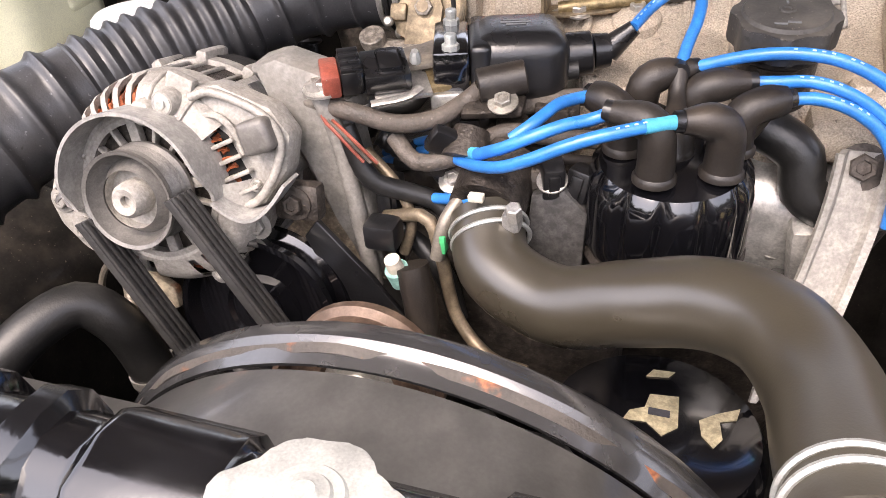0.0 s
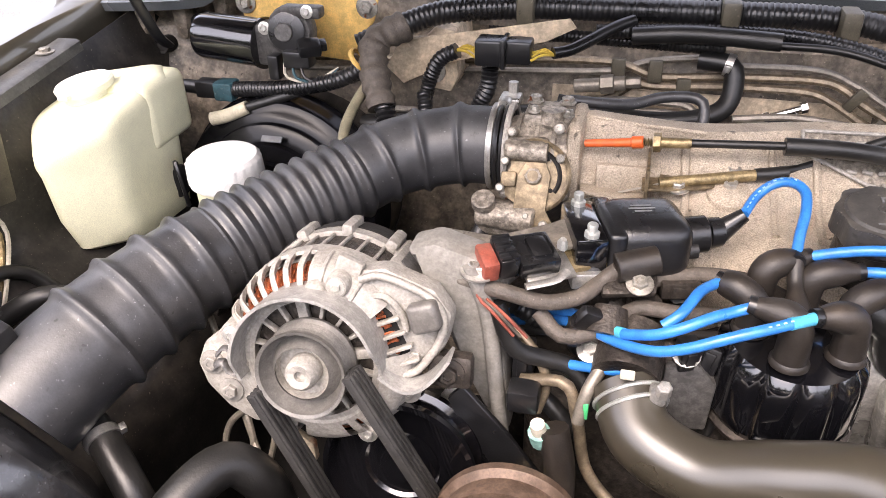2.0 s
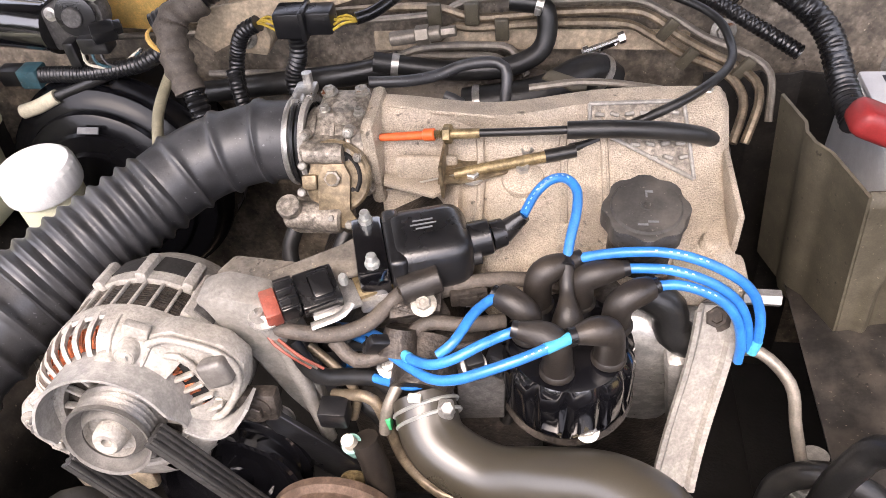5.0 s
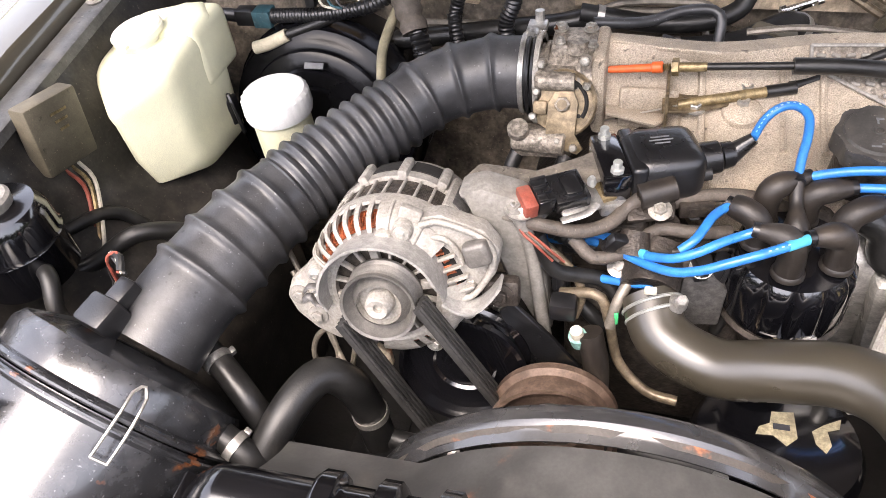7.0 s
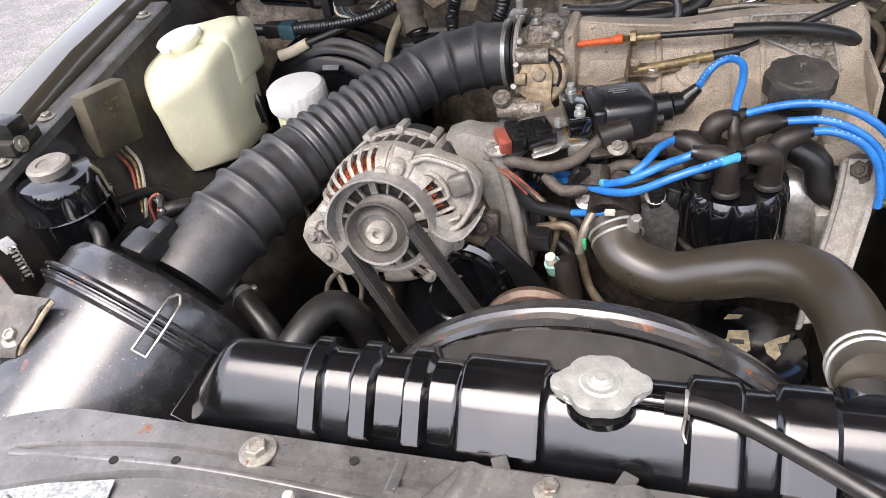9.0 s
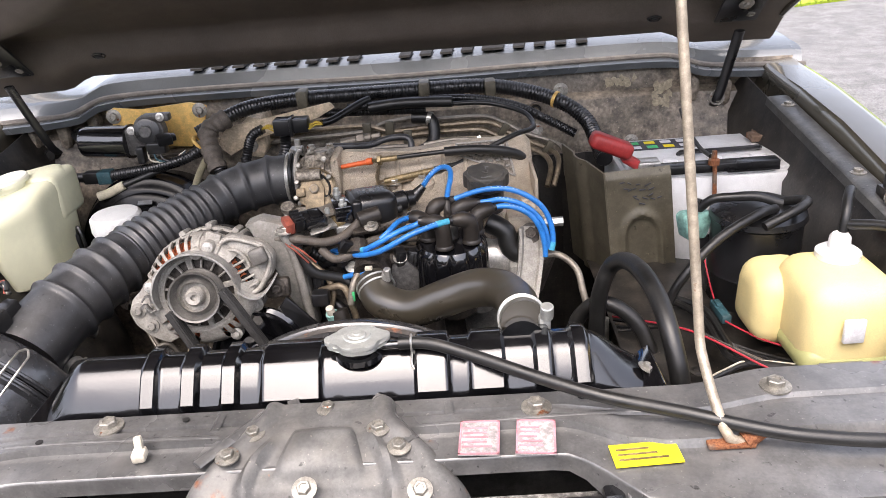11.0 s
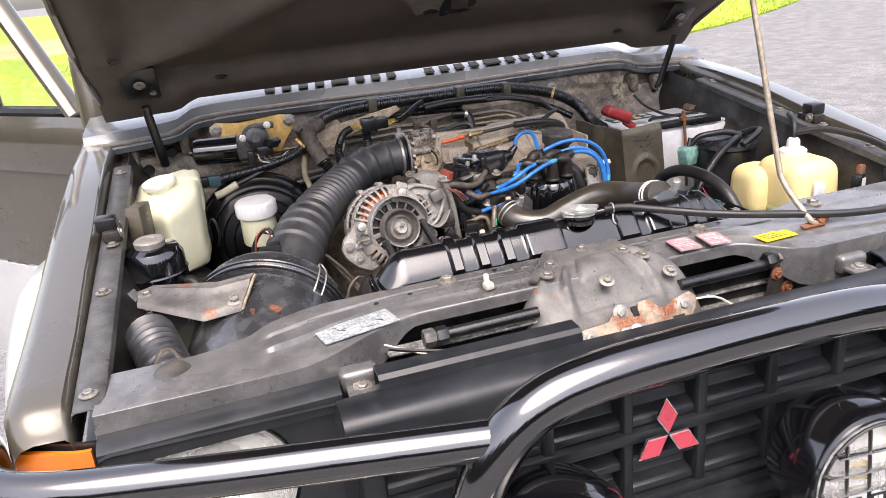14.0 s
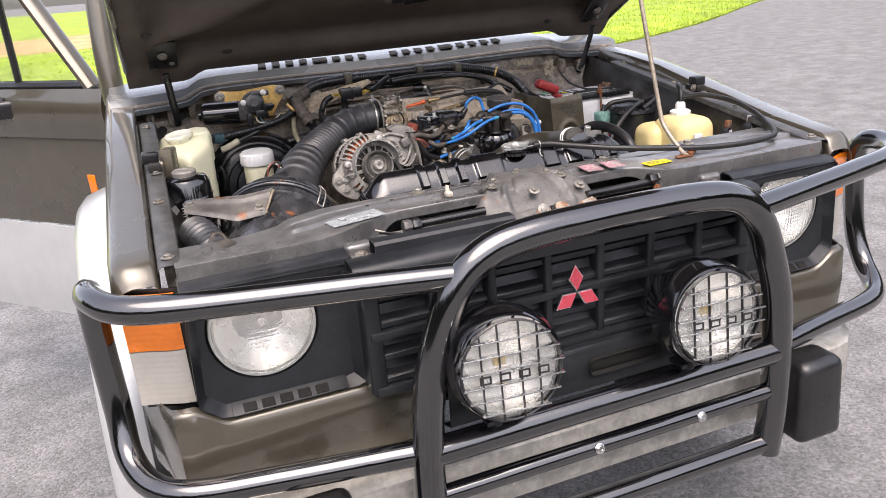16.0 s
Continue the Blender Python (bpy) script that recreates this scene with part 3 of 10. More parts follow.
def fender(side):
    bm = bmesh.new()
    n = len(FENDER) - 1
    ys = [0.122, 0.126, 0.136, 0.155, 0.2, 0.3, 0.45, 0.6, 0.75, 0.9, 1.02, 1.12, 1.3]
    def fn(u, v):
        y = ys[round(u * (len(ys) - 1))]
        dx, dz = FENDER[round(v * n)]
        drop = 0.03 * (1 - smoothstep(0.12, 0.15, y)) ** 2
        if dz < -0.06 and y < 0.27:
            dz = -0.05 + (dz + 0.05) * 0.02
        if dx > 0.701 and dz > -0.06:
            dz += 0.016 * smoothstep(0.3, 0.75, y) * (1 - 0.8 * smoothstep(0.9, 1.1, y))
        z = z_top(y) + dz - (drop if dz > -0.04 else drop * 0.3)
        if 0.2 < y < 1.2 and dx < 0.71:
            z += 0.003 * math.sin(y * 60)
        return (X(side, dx - (0.012 * (1 - smoothstep(0.12, 0.17, y)) if dx > 0.74 else 0)), y, z)
    sheet(bm, fn, len(ys) - 1, n, 0.0015 if side < 0 else -0.0015)
    f = part("fender", bm, "paint", car, "dark bronze painted front wing")
    # bolted mounting rail along the inner edge
    bm = bmesh.new()
    def rail(u, v):
        y = 0.13 + 0.79 * u
        prof = [(0.66, -0.016), (0.662, -0.005), (0.666, -0.003), (0.692, -0.003), (0.697, -0.006), (0.699, -0.013)]
        dx, dz = prof[round(v * 5)]
        return (X(side, dx), y, z_top(y) + dz)
    sheet(bm, rail, 12, 5, 0.001)
    part("mounting_rail", bm, "rail_grey", car, "dusty grey bolted wing rail")
    bolts(car, [((X(side, 0.68), y, z_top(y) - 0.003), (0, 0, 1)) for y in (0.16, 0.4, 0.64, 0.88)], 0.0065, 0.006)
    # silver lower side and wheel-arch flare
    bm = bmesh.new()
    arch = [(1.05, 0.70), (0.98, 0.86), (0.85, 0.94), (0.66, 0.965), (0.5, 0.925), (0.38, 0.83), (0.29, 0.70), (0.24, 0.56), (0.225, 0.47)]
    pts = smooth_path([(0, a, b) for a, b in arch], 0.03)
    cross = [(0.778, 0.045), (0.80, 0.042), (0.835, 0.03), (0.852, 0.012), (0.856, -0.01), (0.85, -0.02), (0.80, -0.022)]
    def flare(u, v):
        i = round(u * (len(pts) - 1))
        p = pts[i]
        d = (pts[min(i + 1, len(pts) - 1)] - pts[max(i - 1, 0)]).normalized()
        nrm = Vector((0, d.z, -d.y))
        if nrm.z < 0 and d.y < 0 and p.y > 0.5:
            nrm = -nrm
        nrm = Vector((0, p.y - 0.72, p.z - 0.5)).normalized()
        dx, off = cross[round(v * 6)]
        q = p + nrm * off
        return (X(side, dx), q.y, q.z)
    sheet(bm, flare, len(pts) - 1, 6, 0.003)
    part("wheel_arch_flare", bm, "silver", car, "silver painted wheel-arch flare")
    bm = bmesh.new()
    sheet(bm, lambda u, v: (X(side, 0.777 - 0.02 * v), 0.265 + 0.03 * math.sin(3 * v) + u * 1.05, 0.84 - (0.36 if u < 0.1 else 0.02) * v + u * 0.1), 10, 6, 0.002)
    part("lower_side_panel", bm, "silver", car, "silver lower wing panel")
    # inner wing
    bm = bmesh.new()
    def apron(u, v):
        y = 0.12 + 0.98 * u
        z = z_top(y) - 0.016 - v * 0.6
        bulge = 0.11 * smoothstep(0.16, 0.5, v) * smoothstep(0.15, 0.45, y) * (1 - smoothstep(0.8, 1.05, y)) * 1.6
        return (X(side, 0.674 - 0.03 * smoothstep(0.02, 0.1, v) - bulge + 0.004 * math.sin(y * 31) * math.sin(v * 17)), y, z)
    sheet(bm, apron, 30, 18, 0.002)
    part("inner_wing", bm, "bay", car, "dusty dark inner wing panel")
    return f

for side in (-1, 1):
    fender(side)

# wheels
def wheel(side):
    bm = bmesh.new()
    m = at((X(side, 0.62), 0.72, 0.36), (side, 0, 0))
    lathe(bm, [(0.2, 0.0), (0.3, 0.0), (0.345, 0.015), (0.36, 0.04), (0.36, 0.17), (0.345, 0.195), (0.3, 0.21), (0.2, 0.21)], m, 48)
    w = part("wheel", bm, "rubber", car, "black off-road tyre on a steel rim")
    bm = bmesh.new()
    lathe(bm, [(0.21, 0.02), (0.205, 0.2), (0.19, 0.2), (0.17, 0.13), (0.1, 0.12), (0.08, 0.17), (0, 0.17)], m, 32)
    part("rim", bm, "silver", w)

for side in (-1, 1):
    wheel(side)

# firewall with its ledge
FW = [(1.12, 1.15), (1.112, 1.12), (1.108, 1.1), (1.088, 1.09), (1.078, 1.06), (1.072, 1.0), (1.06, 0.9), (1.04, 0.7), (1.0, 0.45)]
bm = bmesh.new()
def fw(u, v):
    x = -0.70 + 1.475 * u
    i = v * (len(FW) - 1)
    y, z = FW[round(i)]
    side_up = smoothstep(0.42, 0.5, abs(x + (0.02 if x < 0 else -0.1)))
    if round(i) in (2, 3, 4):
        y += side_up * 0.02
    corner = 0.05 * smoothstep(0.5, 0.75, abs(x - XC))
    return (x, y - corner + 0.004 * math.sin(x * 23) * math.sin(v * 9), z)
sheet(bm, fw, 60, len(FW) - 1, 0.003)
part("firewall", bm, "firewall", car, "dirty brown-grey firewall panel")

# pressed bosses and holes in the firewall corner
for x, z in ((-0.655, 1.098), (-0.6, 1.1), (-0.545, 1.112), (0.6, 1.1), (0.655, 1.095)):
    bm = bmesh.new()
    yb = 1.088 - 0.05 * smoothstep(0.5, 0.75, abs(x - XC))
    prism(bm, [(-0.012, 0.018), (0.0, 0.024), (0.012, 0.018), (0.009, -0.02), (0.0, -0.026), (-0.009, -0.02)], 0.03, Matrix(((1, 0, 0, x), (0, 0, 1, yb - 0.005), (0, 1, 0, z), (0, 0, 0, 1))), 0.006)
    part("pressed_boss", bm, "firewall", car)
for x, z in ((-0.575, 1.1), (-0.52, 1.085), (-0.63, 1.07)):
    bm = bmesh.new()
    yb = 1.084 - 0.05 * smoothstep(0.5, 0.75, abs(x - XC))
    lathe(bm, [(0.0, 0.0), (0.008, 0.0), (0.0085, 0.002), (0.011, 0.003), (0.012, -0.02)], at((x, yb, z), (0, -1, 0.1)), 20)
    part("panel_grommet", bm, "dark", car, "black rubber grommet")

# insulation pad below the pipes
bm = bmesh.new()
sheet(bm, lambda u, v: (-0.1 + 0.38 * u, 1.022 - 0.012 * v - 0.05 * v * v + 0.006 * math.sin(u * 14), 1.032 - 0.1 * v + 0.004 * math.sin(u * 30) - 0.06 * u * u), 30, 8, 0.006)
part("insulation_pad", bm, "felt_pad", car, "dusty woven heat insulation pad")

# added dark panel in place of the engine's shadow on the firewall
bm = bmesh.new()
sheet(bm, lambda u, v: (0.285 + 0.15 * u, 1.02 - 0.05 * v + 0.004 * math.sin(u * 20), 1.01 - 0.45 * v), 10, 10, 0.004)
part("lower_bulkhead", bm, "bay", car, "added dark panel standing for the engine's shadow")

# cowl
LIP = [(-0.745, 1.02, 1.131), (-0.56, 1.04, 1.138), (-0.50, 1.06, 1.158), (-0.3, 1.082, 1.158), (0.05, 1.1, 1.15), (0.35, 1.1, 1.152), (0.56, 1.088, 1.152), (0.62, 1.065, 1.136), (0.79, 1.035, 1.13)]
lip = smooth_path(LIP, 0.02)
COWL = [(0.0, -0.012), (-0.003, 0.0), (0.006, 0.004), (0.02, 0.004), (0.026, 0.012), (0.034, 0.03), (0.05, 0.036), (0.12, 0.042), (0.22, 0.05)]
bm = bmesh.new()
def cowl(u, v):
    p = lip[round(u * (len(lip) - 1))]
    dy, dz = COWL[round(v * 8)]
    return (p.x, p.y + dy, p.z + dz)
sheet(bm, cowl, len(lip) - 1, 8, 0.002)
cw = part("cowl_panel", bm, "blue_grey", car, "glossy painted cowl panel below the windscreen, sky reflection in its colour")
bm = bmesh.new()
tube(bm, [(p.x, p.y + 0.012, p.z + 0.007) for p in lip[::3]], 0.006, 8, 0.012)
part("cowl_seal", bm, "seal", car, "weathered rubber seal strip")
for x0, x1, n in ((-0.345, -0.02, 9), (0.05, 0.42, 10)):
    for k in range(n):
        x = x0 + (x1 - x0) * (k + 0.5) / n
        p = min(lip, key=lambda q: abs(q.x - x))
        bm = bmesh.new()
        s, h = 0.013, 0.02
        base = Vector((p.x, p.y + 0.05, p.z + 0.0375))
        w = 0.0125
        vs = [bm.verts.new(base + Vector(o)) for o in ((-w, -0.014, 0), (w - 0.003, -0.014, 0), (w + 0.003, 0.03, 0.004), (-w + 0.006, 0.03, 0.004))]
        f = bm.faces.new(vs)
        bmesh.ops.inset_region(bm, faces=[f], thickness=0.002, depth=0)
        r = bmesh.ops.extrude_face_region(bm, geom=[f])
        bmesh.ops.translate(bm, verts=[v for v in r["geom"] if isinstance(v, bmesh.types.BMVert)], vec=(0, 0.002, 0.004))
        part("vent_slot", bm, "dark", cw, "black cowl air slot")

# bonnet
def hood_z(y):
    return max(1.195 + 0.88 * (0.98 - y), 1.312 - 0.5 * (y - 0.85))
HW = 0.705
bm = bmesh.new()
def hood_in(u, v):
    x = XC - HW + 2 * HW * u
    e = abs(2 * u - 1)
    back = 1.03 + 0.012 * smoothstep(0.8, 1.0, e)
    y = back + (0.25 - back) * v
    t = (x - XC) / HW
    depth = 0.042 * smoothstep(0.05, 0.11, v) * (1 - smoothstep(0.9, 0.97, v)) * (1 - smoothstep(0.84, 0.93, e))
    beam = math.exp(-((abs(t) - 0.72 + 2.56 * (v - 0.253)) / 0.13) ** 2)
    depth *= 1 - 0.85 * beam * smoothstep(0.06, 0.14, v)
    drop = 0.022 * smoothstep(0.72, 0.8, e) * (1 - smoothstep(0.0, 0.1, v))
    return (x, y + depth * 0.66, hood_z(y) + depth * 0.75 - 0.006 * (1 - smoothstep(0.0, 0.06, v)) - drop)
sheet(bm, hood_in, 72, 60, 0.0015)
hood = part("bonnet", bm, "felt", car, "propped-open bonnet with a dark lined underside")
bm = bmesh.new()
sheet(bm, lambda u, v: (XC - HW - 0.004 + (2 * HW + 0.008) * u, 1.0 - 0.765 * v + 0.04 + 0.02 * (1 - abs(2 * u - 1) ** 3) * (1 - v), hood_z(1.0 - 0.765 * v) + 0.02 + 0.012 * (1 - (2 * u - 1) ** 2)), 24, 20, 0.002)
part("bonnet_skin", bm, "paint", hood, "dark bronze painted bonnet skin")
for side in (-1, 1):
    bm = bmesh.new()
    tube(bm, [(X(side, HW - 0.004), y, hood_z(y) - 0.002) for y in (1.0, 0.8, 0.6, 0.4, 0.26)], 0.007, 8, 0.02)
    part("bonnet_edge", bm, "paint", hood)
    # hinge
    hx = X(side, 0.612)
    bm = bmesh.new()
    box(bm, (0, 0, 0), (0.07, 0.1, 0.006), at((hx, 0.925, hood_z(0.925) - 0.004), (0, -0.66, -0.75)), 0.002)
    tube(bm, [(hx, 0.935, 1.225), (hx - side * 0.004, 0.965, 1.16), (hx - side * 0.008, 0.99, 1.105), (hx - side * 0.008, 1.01, 1.085)], 0.009, 8, 0.01, 0.5)
    h = part("bonnet_hinge", bm, "plastic", hood, "black bonnet hinge arm")
    bolts(h, [((hx + 0.0, 0.915, hood_z(0.915) - 0.01), (0, -0.66, -0.75)), ((hx + 0.02, 0.95, hood_z(0.95) - 0.01), (0, -0.66, -0.75))], 0.007, 0.007)
def clip_ring(x, y):
    bm = bmesh.new()
    m = at((x, y, hood_z(y) + 0.002), (0, -0.66, -0.75))
    c = [m @ Vector((0.011 * math.cos(a), 0.007 * math.sin(a), 0)) for a in (i * math.pi / 8 for i in range(17))]
    tube(bm, c, 0.0016, 6, 0.004, curve=False)
    box(bm, (0, 0, 0.001), (0.012, 0.007, 0.003), m, 0.001)
    part("liner_clip", bm, "plastic", hood)
for x, y in ((-0.624, 0.835), (-0.44, 0.955), (-0.16, 1.0), (0.22, 1.01), (0.5, 0.985)):
    clip_ring(x, y)
# torn, oil-darkened area of the liner
def worn(pts, up, material, label):
    bm = bmesh.new()
    top = [bm.verts.new((x, y, hood_z(y) + up)) for x, y in pts]
    bot = [bm.verts.new((x, y, hood_z(y) + up + 0.002)) for x, y in pts]
    bm.faces.new(top)
    bm.faces.new(bot[::-1])
    for k in range(len(pts)):
        j = (k + 1) % len(pts)
        bm.faces.new((top[k], bot[k], bot[j], top[j]))
    part("worn_patch", bm, material, hood, label)
wrng = random.Random(12)
for cx, cy, sx, sy, mt in ((-0.02, 0.8, 0.07, 0.05, "felt_pad"), (0.02, 0.835, 0.016, 0.03, "dark"), (0.05, 0.845, 0.03, 0.008, "dark"), (0.075, 0.825, 0.01, 0.014, "dark"), (-0.01, 0.84, 0.02, 0.007, "dark"), (0.02, 0.79, 0.012, 0.035, "dark"), (-0.05, 0.76, 0.04, 0.03, "felt_pad"), (0.07, 0.76, 0.012, 0.05, "dark")):
    n = 22
    pts = [(cx + sx * math.cos(2 * math.pi * k / n) * wrng.uniform(0.55, 1.1), cy + sy * math.sin(2 * math.pi * k / n) * wrng.uniform(0.55, 1.1)) for k in range(n)]
    worn(pts, 0.029 if mt == "dark" else 0.0305, mt, "torn oil-stained liner")
# prop rod
bm = bmesh.new()
pb = Vector((0.373, 0.186, 1.01))
pd = Vector((-0.0335, 0.2697, 0.962))
pk = Vector((0.3658, 0.253, 1.082))
tube(bm, [pb + Vector((0.03, 0.012, 0.0)), pb + Vector((0.012, 0.004, 0.0)), pb + Vector((0.0, 0.008, 0.012)), pk - Vector((0, 0.012, 0.016)), pk + pd * 0.03, pk + pd * 0.3, pk + pd * 0.63], 0.0047, 10, 0.01)
rod = solo("prop_rod", bm, "prop", "thin bare steel rod propping the bonnet open", "prop rod")
bm = bmesh.new()
box(bm, (0.378, 0.192, 1.0095), (0.04, 0.018, 0.004), None, 0.001)
cyl(bm, (0.39, 0.19, 1.01), (0.408, 0.194, 1.018), 0.008, 0.006, 10)
part("pivot_clip", bm, "rusty", rod, "rusty pivot clip")

# upper radiator support panel
def sup_front(x):
    l = smoothstep(-0.44, -0.25, x)
    r = 1 - smoothstep(0.23, 0.33, x)
    return 0.112 + 0.08 * min(l, r) + (0.01 if x > 0.3 else 0)
def sup_rear(x):
    return 0.276 - 0.066 * (1 - smoothstep(-0.56, -0.36, x)) + 0.02 * smoothstep(0.36, 0.45, x)
bm = bmesh.new()
xs = [-0.657 + 1.345 * i / 96 for i in range(97)]
def sup(u, v):
    x = xs[round(u * 96)]
    a, b = sup_front(x), sup_rear(x)
    k = [(-0.045, -0.06), (-0.012, -0.04), (-0.004, -0.022), (-0.002, -0.008), (0.006, -0.001), (0.02, 0.0), (0.44, 0.0), (0.465, 0.007), (0.66, 0.007), (0.68, 0.002), (0.73, 0.002), (0.75, 0.006), (0.985, 0.006), (1.0, -0.002), (1.0, -0.03)][round(v * 14)]
    kk, dz = k
    if dz > 0:
        dz *= smoothstep(-0.47, -0.455, x)
    y = a + (b - a) * kk if kk >= 0 else a
    if dz < -0.005 and kk <= 0:
        dz *= 1 - 0.7 * smoothstep(-0.34, -0.26, x) * (1 - smoothstep(0.24, 0.32, x))
    return (x, y, 1.006 + dz )
sheet(bm, sup, 96, 14, 0.0015)
part("radiator_support_panel", bm, "support", car, "dusty grey painted upper radiator support panel")
# deep faces beside the headlights, with a pressed oval
for side in (-1, 1):
    bm = bmesh.new()
    def face(u, v):
        dx = 0.30 + 0.375 * u
        x = X(side, dx)
        z = 0.985 - 0.2 * v
        dent = 0.018 * math.exp(-(((dx - 0.52) / 0.11) ** 2 + ((z - 0.87) / 0.1) ** 2) ** 2)
        return (x, sup_front(x) + 0.004 + 0.035 * (1 - smoothstep(0.3, 0.36, dx)) + dent, z)
    sheet(bm, face, 30, 14, 0.002)
    part("headlight_panel", bm, "support", car, "dusty painted panel behind the headlight")
# small yellow fixing above the headlight
bm = bmesh.new()
box(bm, (-0.534, 0.132, 0.966), (0.011, 0.004, 0.017), None, 0.001)
lathe(bm, [(0, 0), (0.004, 0), (0.004, 0.006), (0, 0.006)], at((-0.534, 0.13, 0.962), (0, -1, 0.2)), 8)
part("lamp_fixing", bm, "torn", car, "small yellow lamp fixing")
# lower front cross panel, rails and an added belly plate that blackens the gaps
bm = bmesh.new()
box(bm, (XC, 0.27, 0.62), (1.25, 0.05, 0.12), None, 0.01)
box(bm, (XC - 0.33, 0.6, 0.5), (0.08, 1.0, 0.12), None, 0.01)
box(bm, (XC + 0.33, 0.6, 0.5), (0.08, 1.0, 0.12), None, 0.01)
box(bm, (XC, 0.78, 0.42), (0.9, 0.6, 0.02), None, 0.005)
part("chassis", bm, "dark", car, "black chassis rails with an added dark belly plate")
# ---- front end ----
# grille with bars, posts and a top rail
grille = thing("grille", (XC, 0.05, 0.66), "faded black plastic radiator grille", "grille")
GX = 0.392
bm = bmesh.new()
sheet(bm, lambda u, v: (XC - 0.41 + 0.82 * u, [0.07, 0.069, 0.066, 0.04, 0.026, 0.02, 0.018, 0.018][round(v * 7)], [0.955, 0.974, 0.976, 0.976, 0.974, 0.969, 0.962, 0.93][round(v * 7)]), 30, 7, 0.004)
part("top_rail", bm, "grille", grille, "faded black grille top rail")
bm = bmesh.new()
sheet(bm, lambda u, v: (-0.342 + 0.262 * u, [0.099, 0.099, 0.096, 0.072, 0.069, 0.067][round(v * 5)], [0.96, 0.991, 0.9935, 0.9935, 0.991, 0.972][round(v * 5)]), 24, 5, 0.003)
part("raised_lip", bm, "grille", grille, "raised grey-black lip of the rail")
for z, h, d in ((0.848, 0.016, 0.04), (0.742, 0.018, 0.036)):
    bm = bmesh.new()
    box(bm, (XC, 0.04, z), (2 * GX, d, h), None, 0.003)
    part("bar", bm, "grille", grille)
NC = 7
for k in range(NC + 1):
    dx = -0.385 + 0.77 * k / NC
    bm = bmesh.new()
    w = 0.018 if k not in (0, NC) else 0.03
    prism(bm, [(-w / 2, 0.066), (-w / 2, 0.03), (-w / 2 + 0.003, 0.024), (w / 2 - 0.003, 0.024), (w / 2, 0.03), (w / 2, 0.066)], 0.22, Matrix.Translation((XC + dx, 0, 0.74)), 0.0015)
    part("post", bm, "grille", grille)
for z0, z1 in ((0.856, 0.955), (0.751, 0.84)):
    for k in range(NC):
        x = XC - 0.385 + 0.77 * (k + 0.5) / NC
        h = (z1 - z0) / 2
        # two stepped blades in each opening
        for j in range(2):
            z = z0 + h * j
            bm = bmesh.new()
            prism(bm, [(0.066, z + 0.001), (0.034, z - 0.001), (0.03, z + 0.003), (0.031, z + 0.012), (0.036, z + 0.015), (0.05, z + 0.02), (0.054, z + h * 0.75), (0.066, z + h * 0.8)], 0.094, Matrix(((0, 0, 1, x - 0.047), (1, 0, 0, 0), (0, 1, 0, 0), (0, 0, 0, 1))), 0.001)
            part("louvre", bm, "grille", grille)
bm = bmesh.new()
box(bm, (XC, 0.066, 0.85), (0.79, 0.006, 0.24), None, 0.002)
part("backing", bm, "grille", grille, "black backing panel")
for side in (-1, 1):
    bm = bmesh.new()
    x = X(side, 0.372)
    box(bm, (x, 0.125, 0.97), (0.05, 0.03, 0.03), None, 0.008, 3)
    box(bm, (x, 0.105, 0.966), (0.04, 0.034, 0.006), None, 0.002)
    b = part("rail_bracket", bm, "support", grille, "painted metal mounting bracket")
    bolts(b, [((x, 0.103, 0.969), (0, -0.2, 1))], 0.007, 0.005)

# engine badge on the grille
def lettering(name, body, size, m, material, parent, label):
    cu = bpy.data.curves.new(name, "FONT")
    cu.body, cu.size, cu.extrude, cu.bevel_depth = body, size, 0.0025, 0.0006
    ob = new(name + "_curve", cu)
    bpy.context.view_layer.update()
    me = bpy.data.meshes.new_from_object(ob)
    bpy.data.objects.remove(ob)
    me.transform(m)
    me.name = name
    me.materials.clear()
    me.materials.append(M[material])
    t = new(name, me)
    t.parent = parent
    t.matrix_parent_inverse = Matrix.Translation(parent.location).inverted()
    return tagged(t, label)
lettering("engine_badge", "V6", 0.048, pose(0.283, 0.018, 0.79, 88, 0, 0), "chrome", grille, "small bright V6 lettering")

# red three-lozenge badge
badge = thing("front_badge", (0.0, 0.015, 0.82), "red enamelled three-lozenge badge with bright edges", "badge")
def lozenge(m, r, k):
    bm = bmesh.new()
    poly = [(0, 0.001), (0.015 * r, 0.024 * k), (0, 0.048 * k), (-0.015 * r, 0.024 * k)]
    prism(bm, poly, 0.004, m)
    rim = part("rim", bm, "chrome", badge)
    bm = bmesh.new()
    prism(bm, [(x * 0.88, 0.024 * k + (y - 0.024 * k) * 0.88) for x, y in poly], 0.0025, m, z0=0.0035)
    part("enamel", bm, "diamond", rim)
for a in (0, 120, 240):
    m = pose(0.009, 0.014, 0.849, 84, 0, 0) @ pose(0, 0, 0, 0, 0, a)
    lozenge(m, 1.0, 1.08)

# painted lower apron with a slot
bm = bmesh.new()
sheet(bm, lambda u, v: (XC - 0.27 + 0.54 * u, [0.03, 0.012, 0.008, 0.01, 0.05][round(v * 4)], [0.735, 0.732, 0.725, 0.645, 0.63][round(v * 4)]), 20, 4, 0.002)
part("front_apron", bm, "grille", car, "faded black plastic apron below the grille")
bm = bmesh.new()
box(bm, (0.11, 0.008, 0.69), (0.16, 0.006, 0.035), None, 0.012, 3)
part("apron_slot", bm, "dark", car, "dark oblong apron slot")

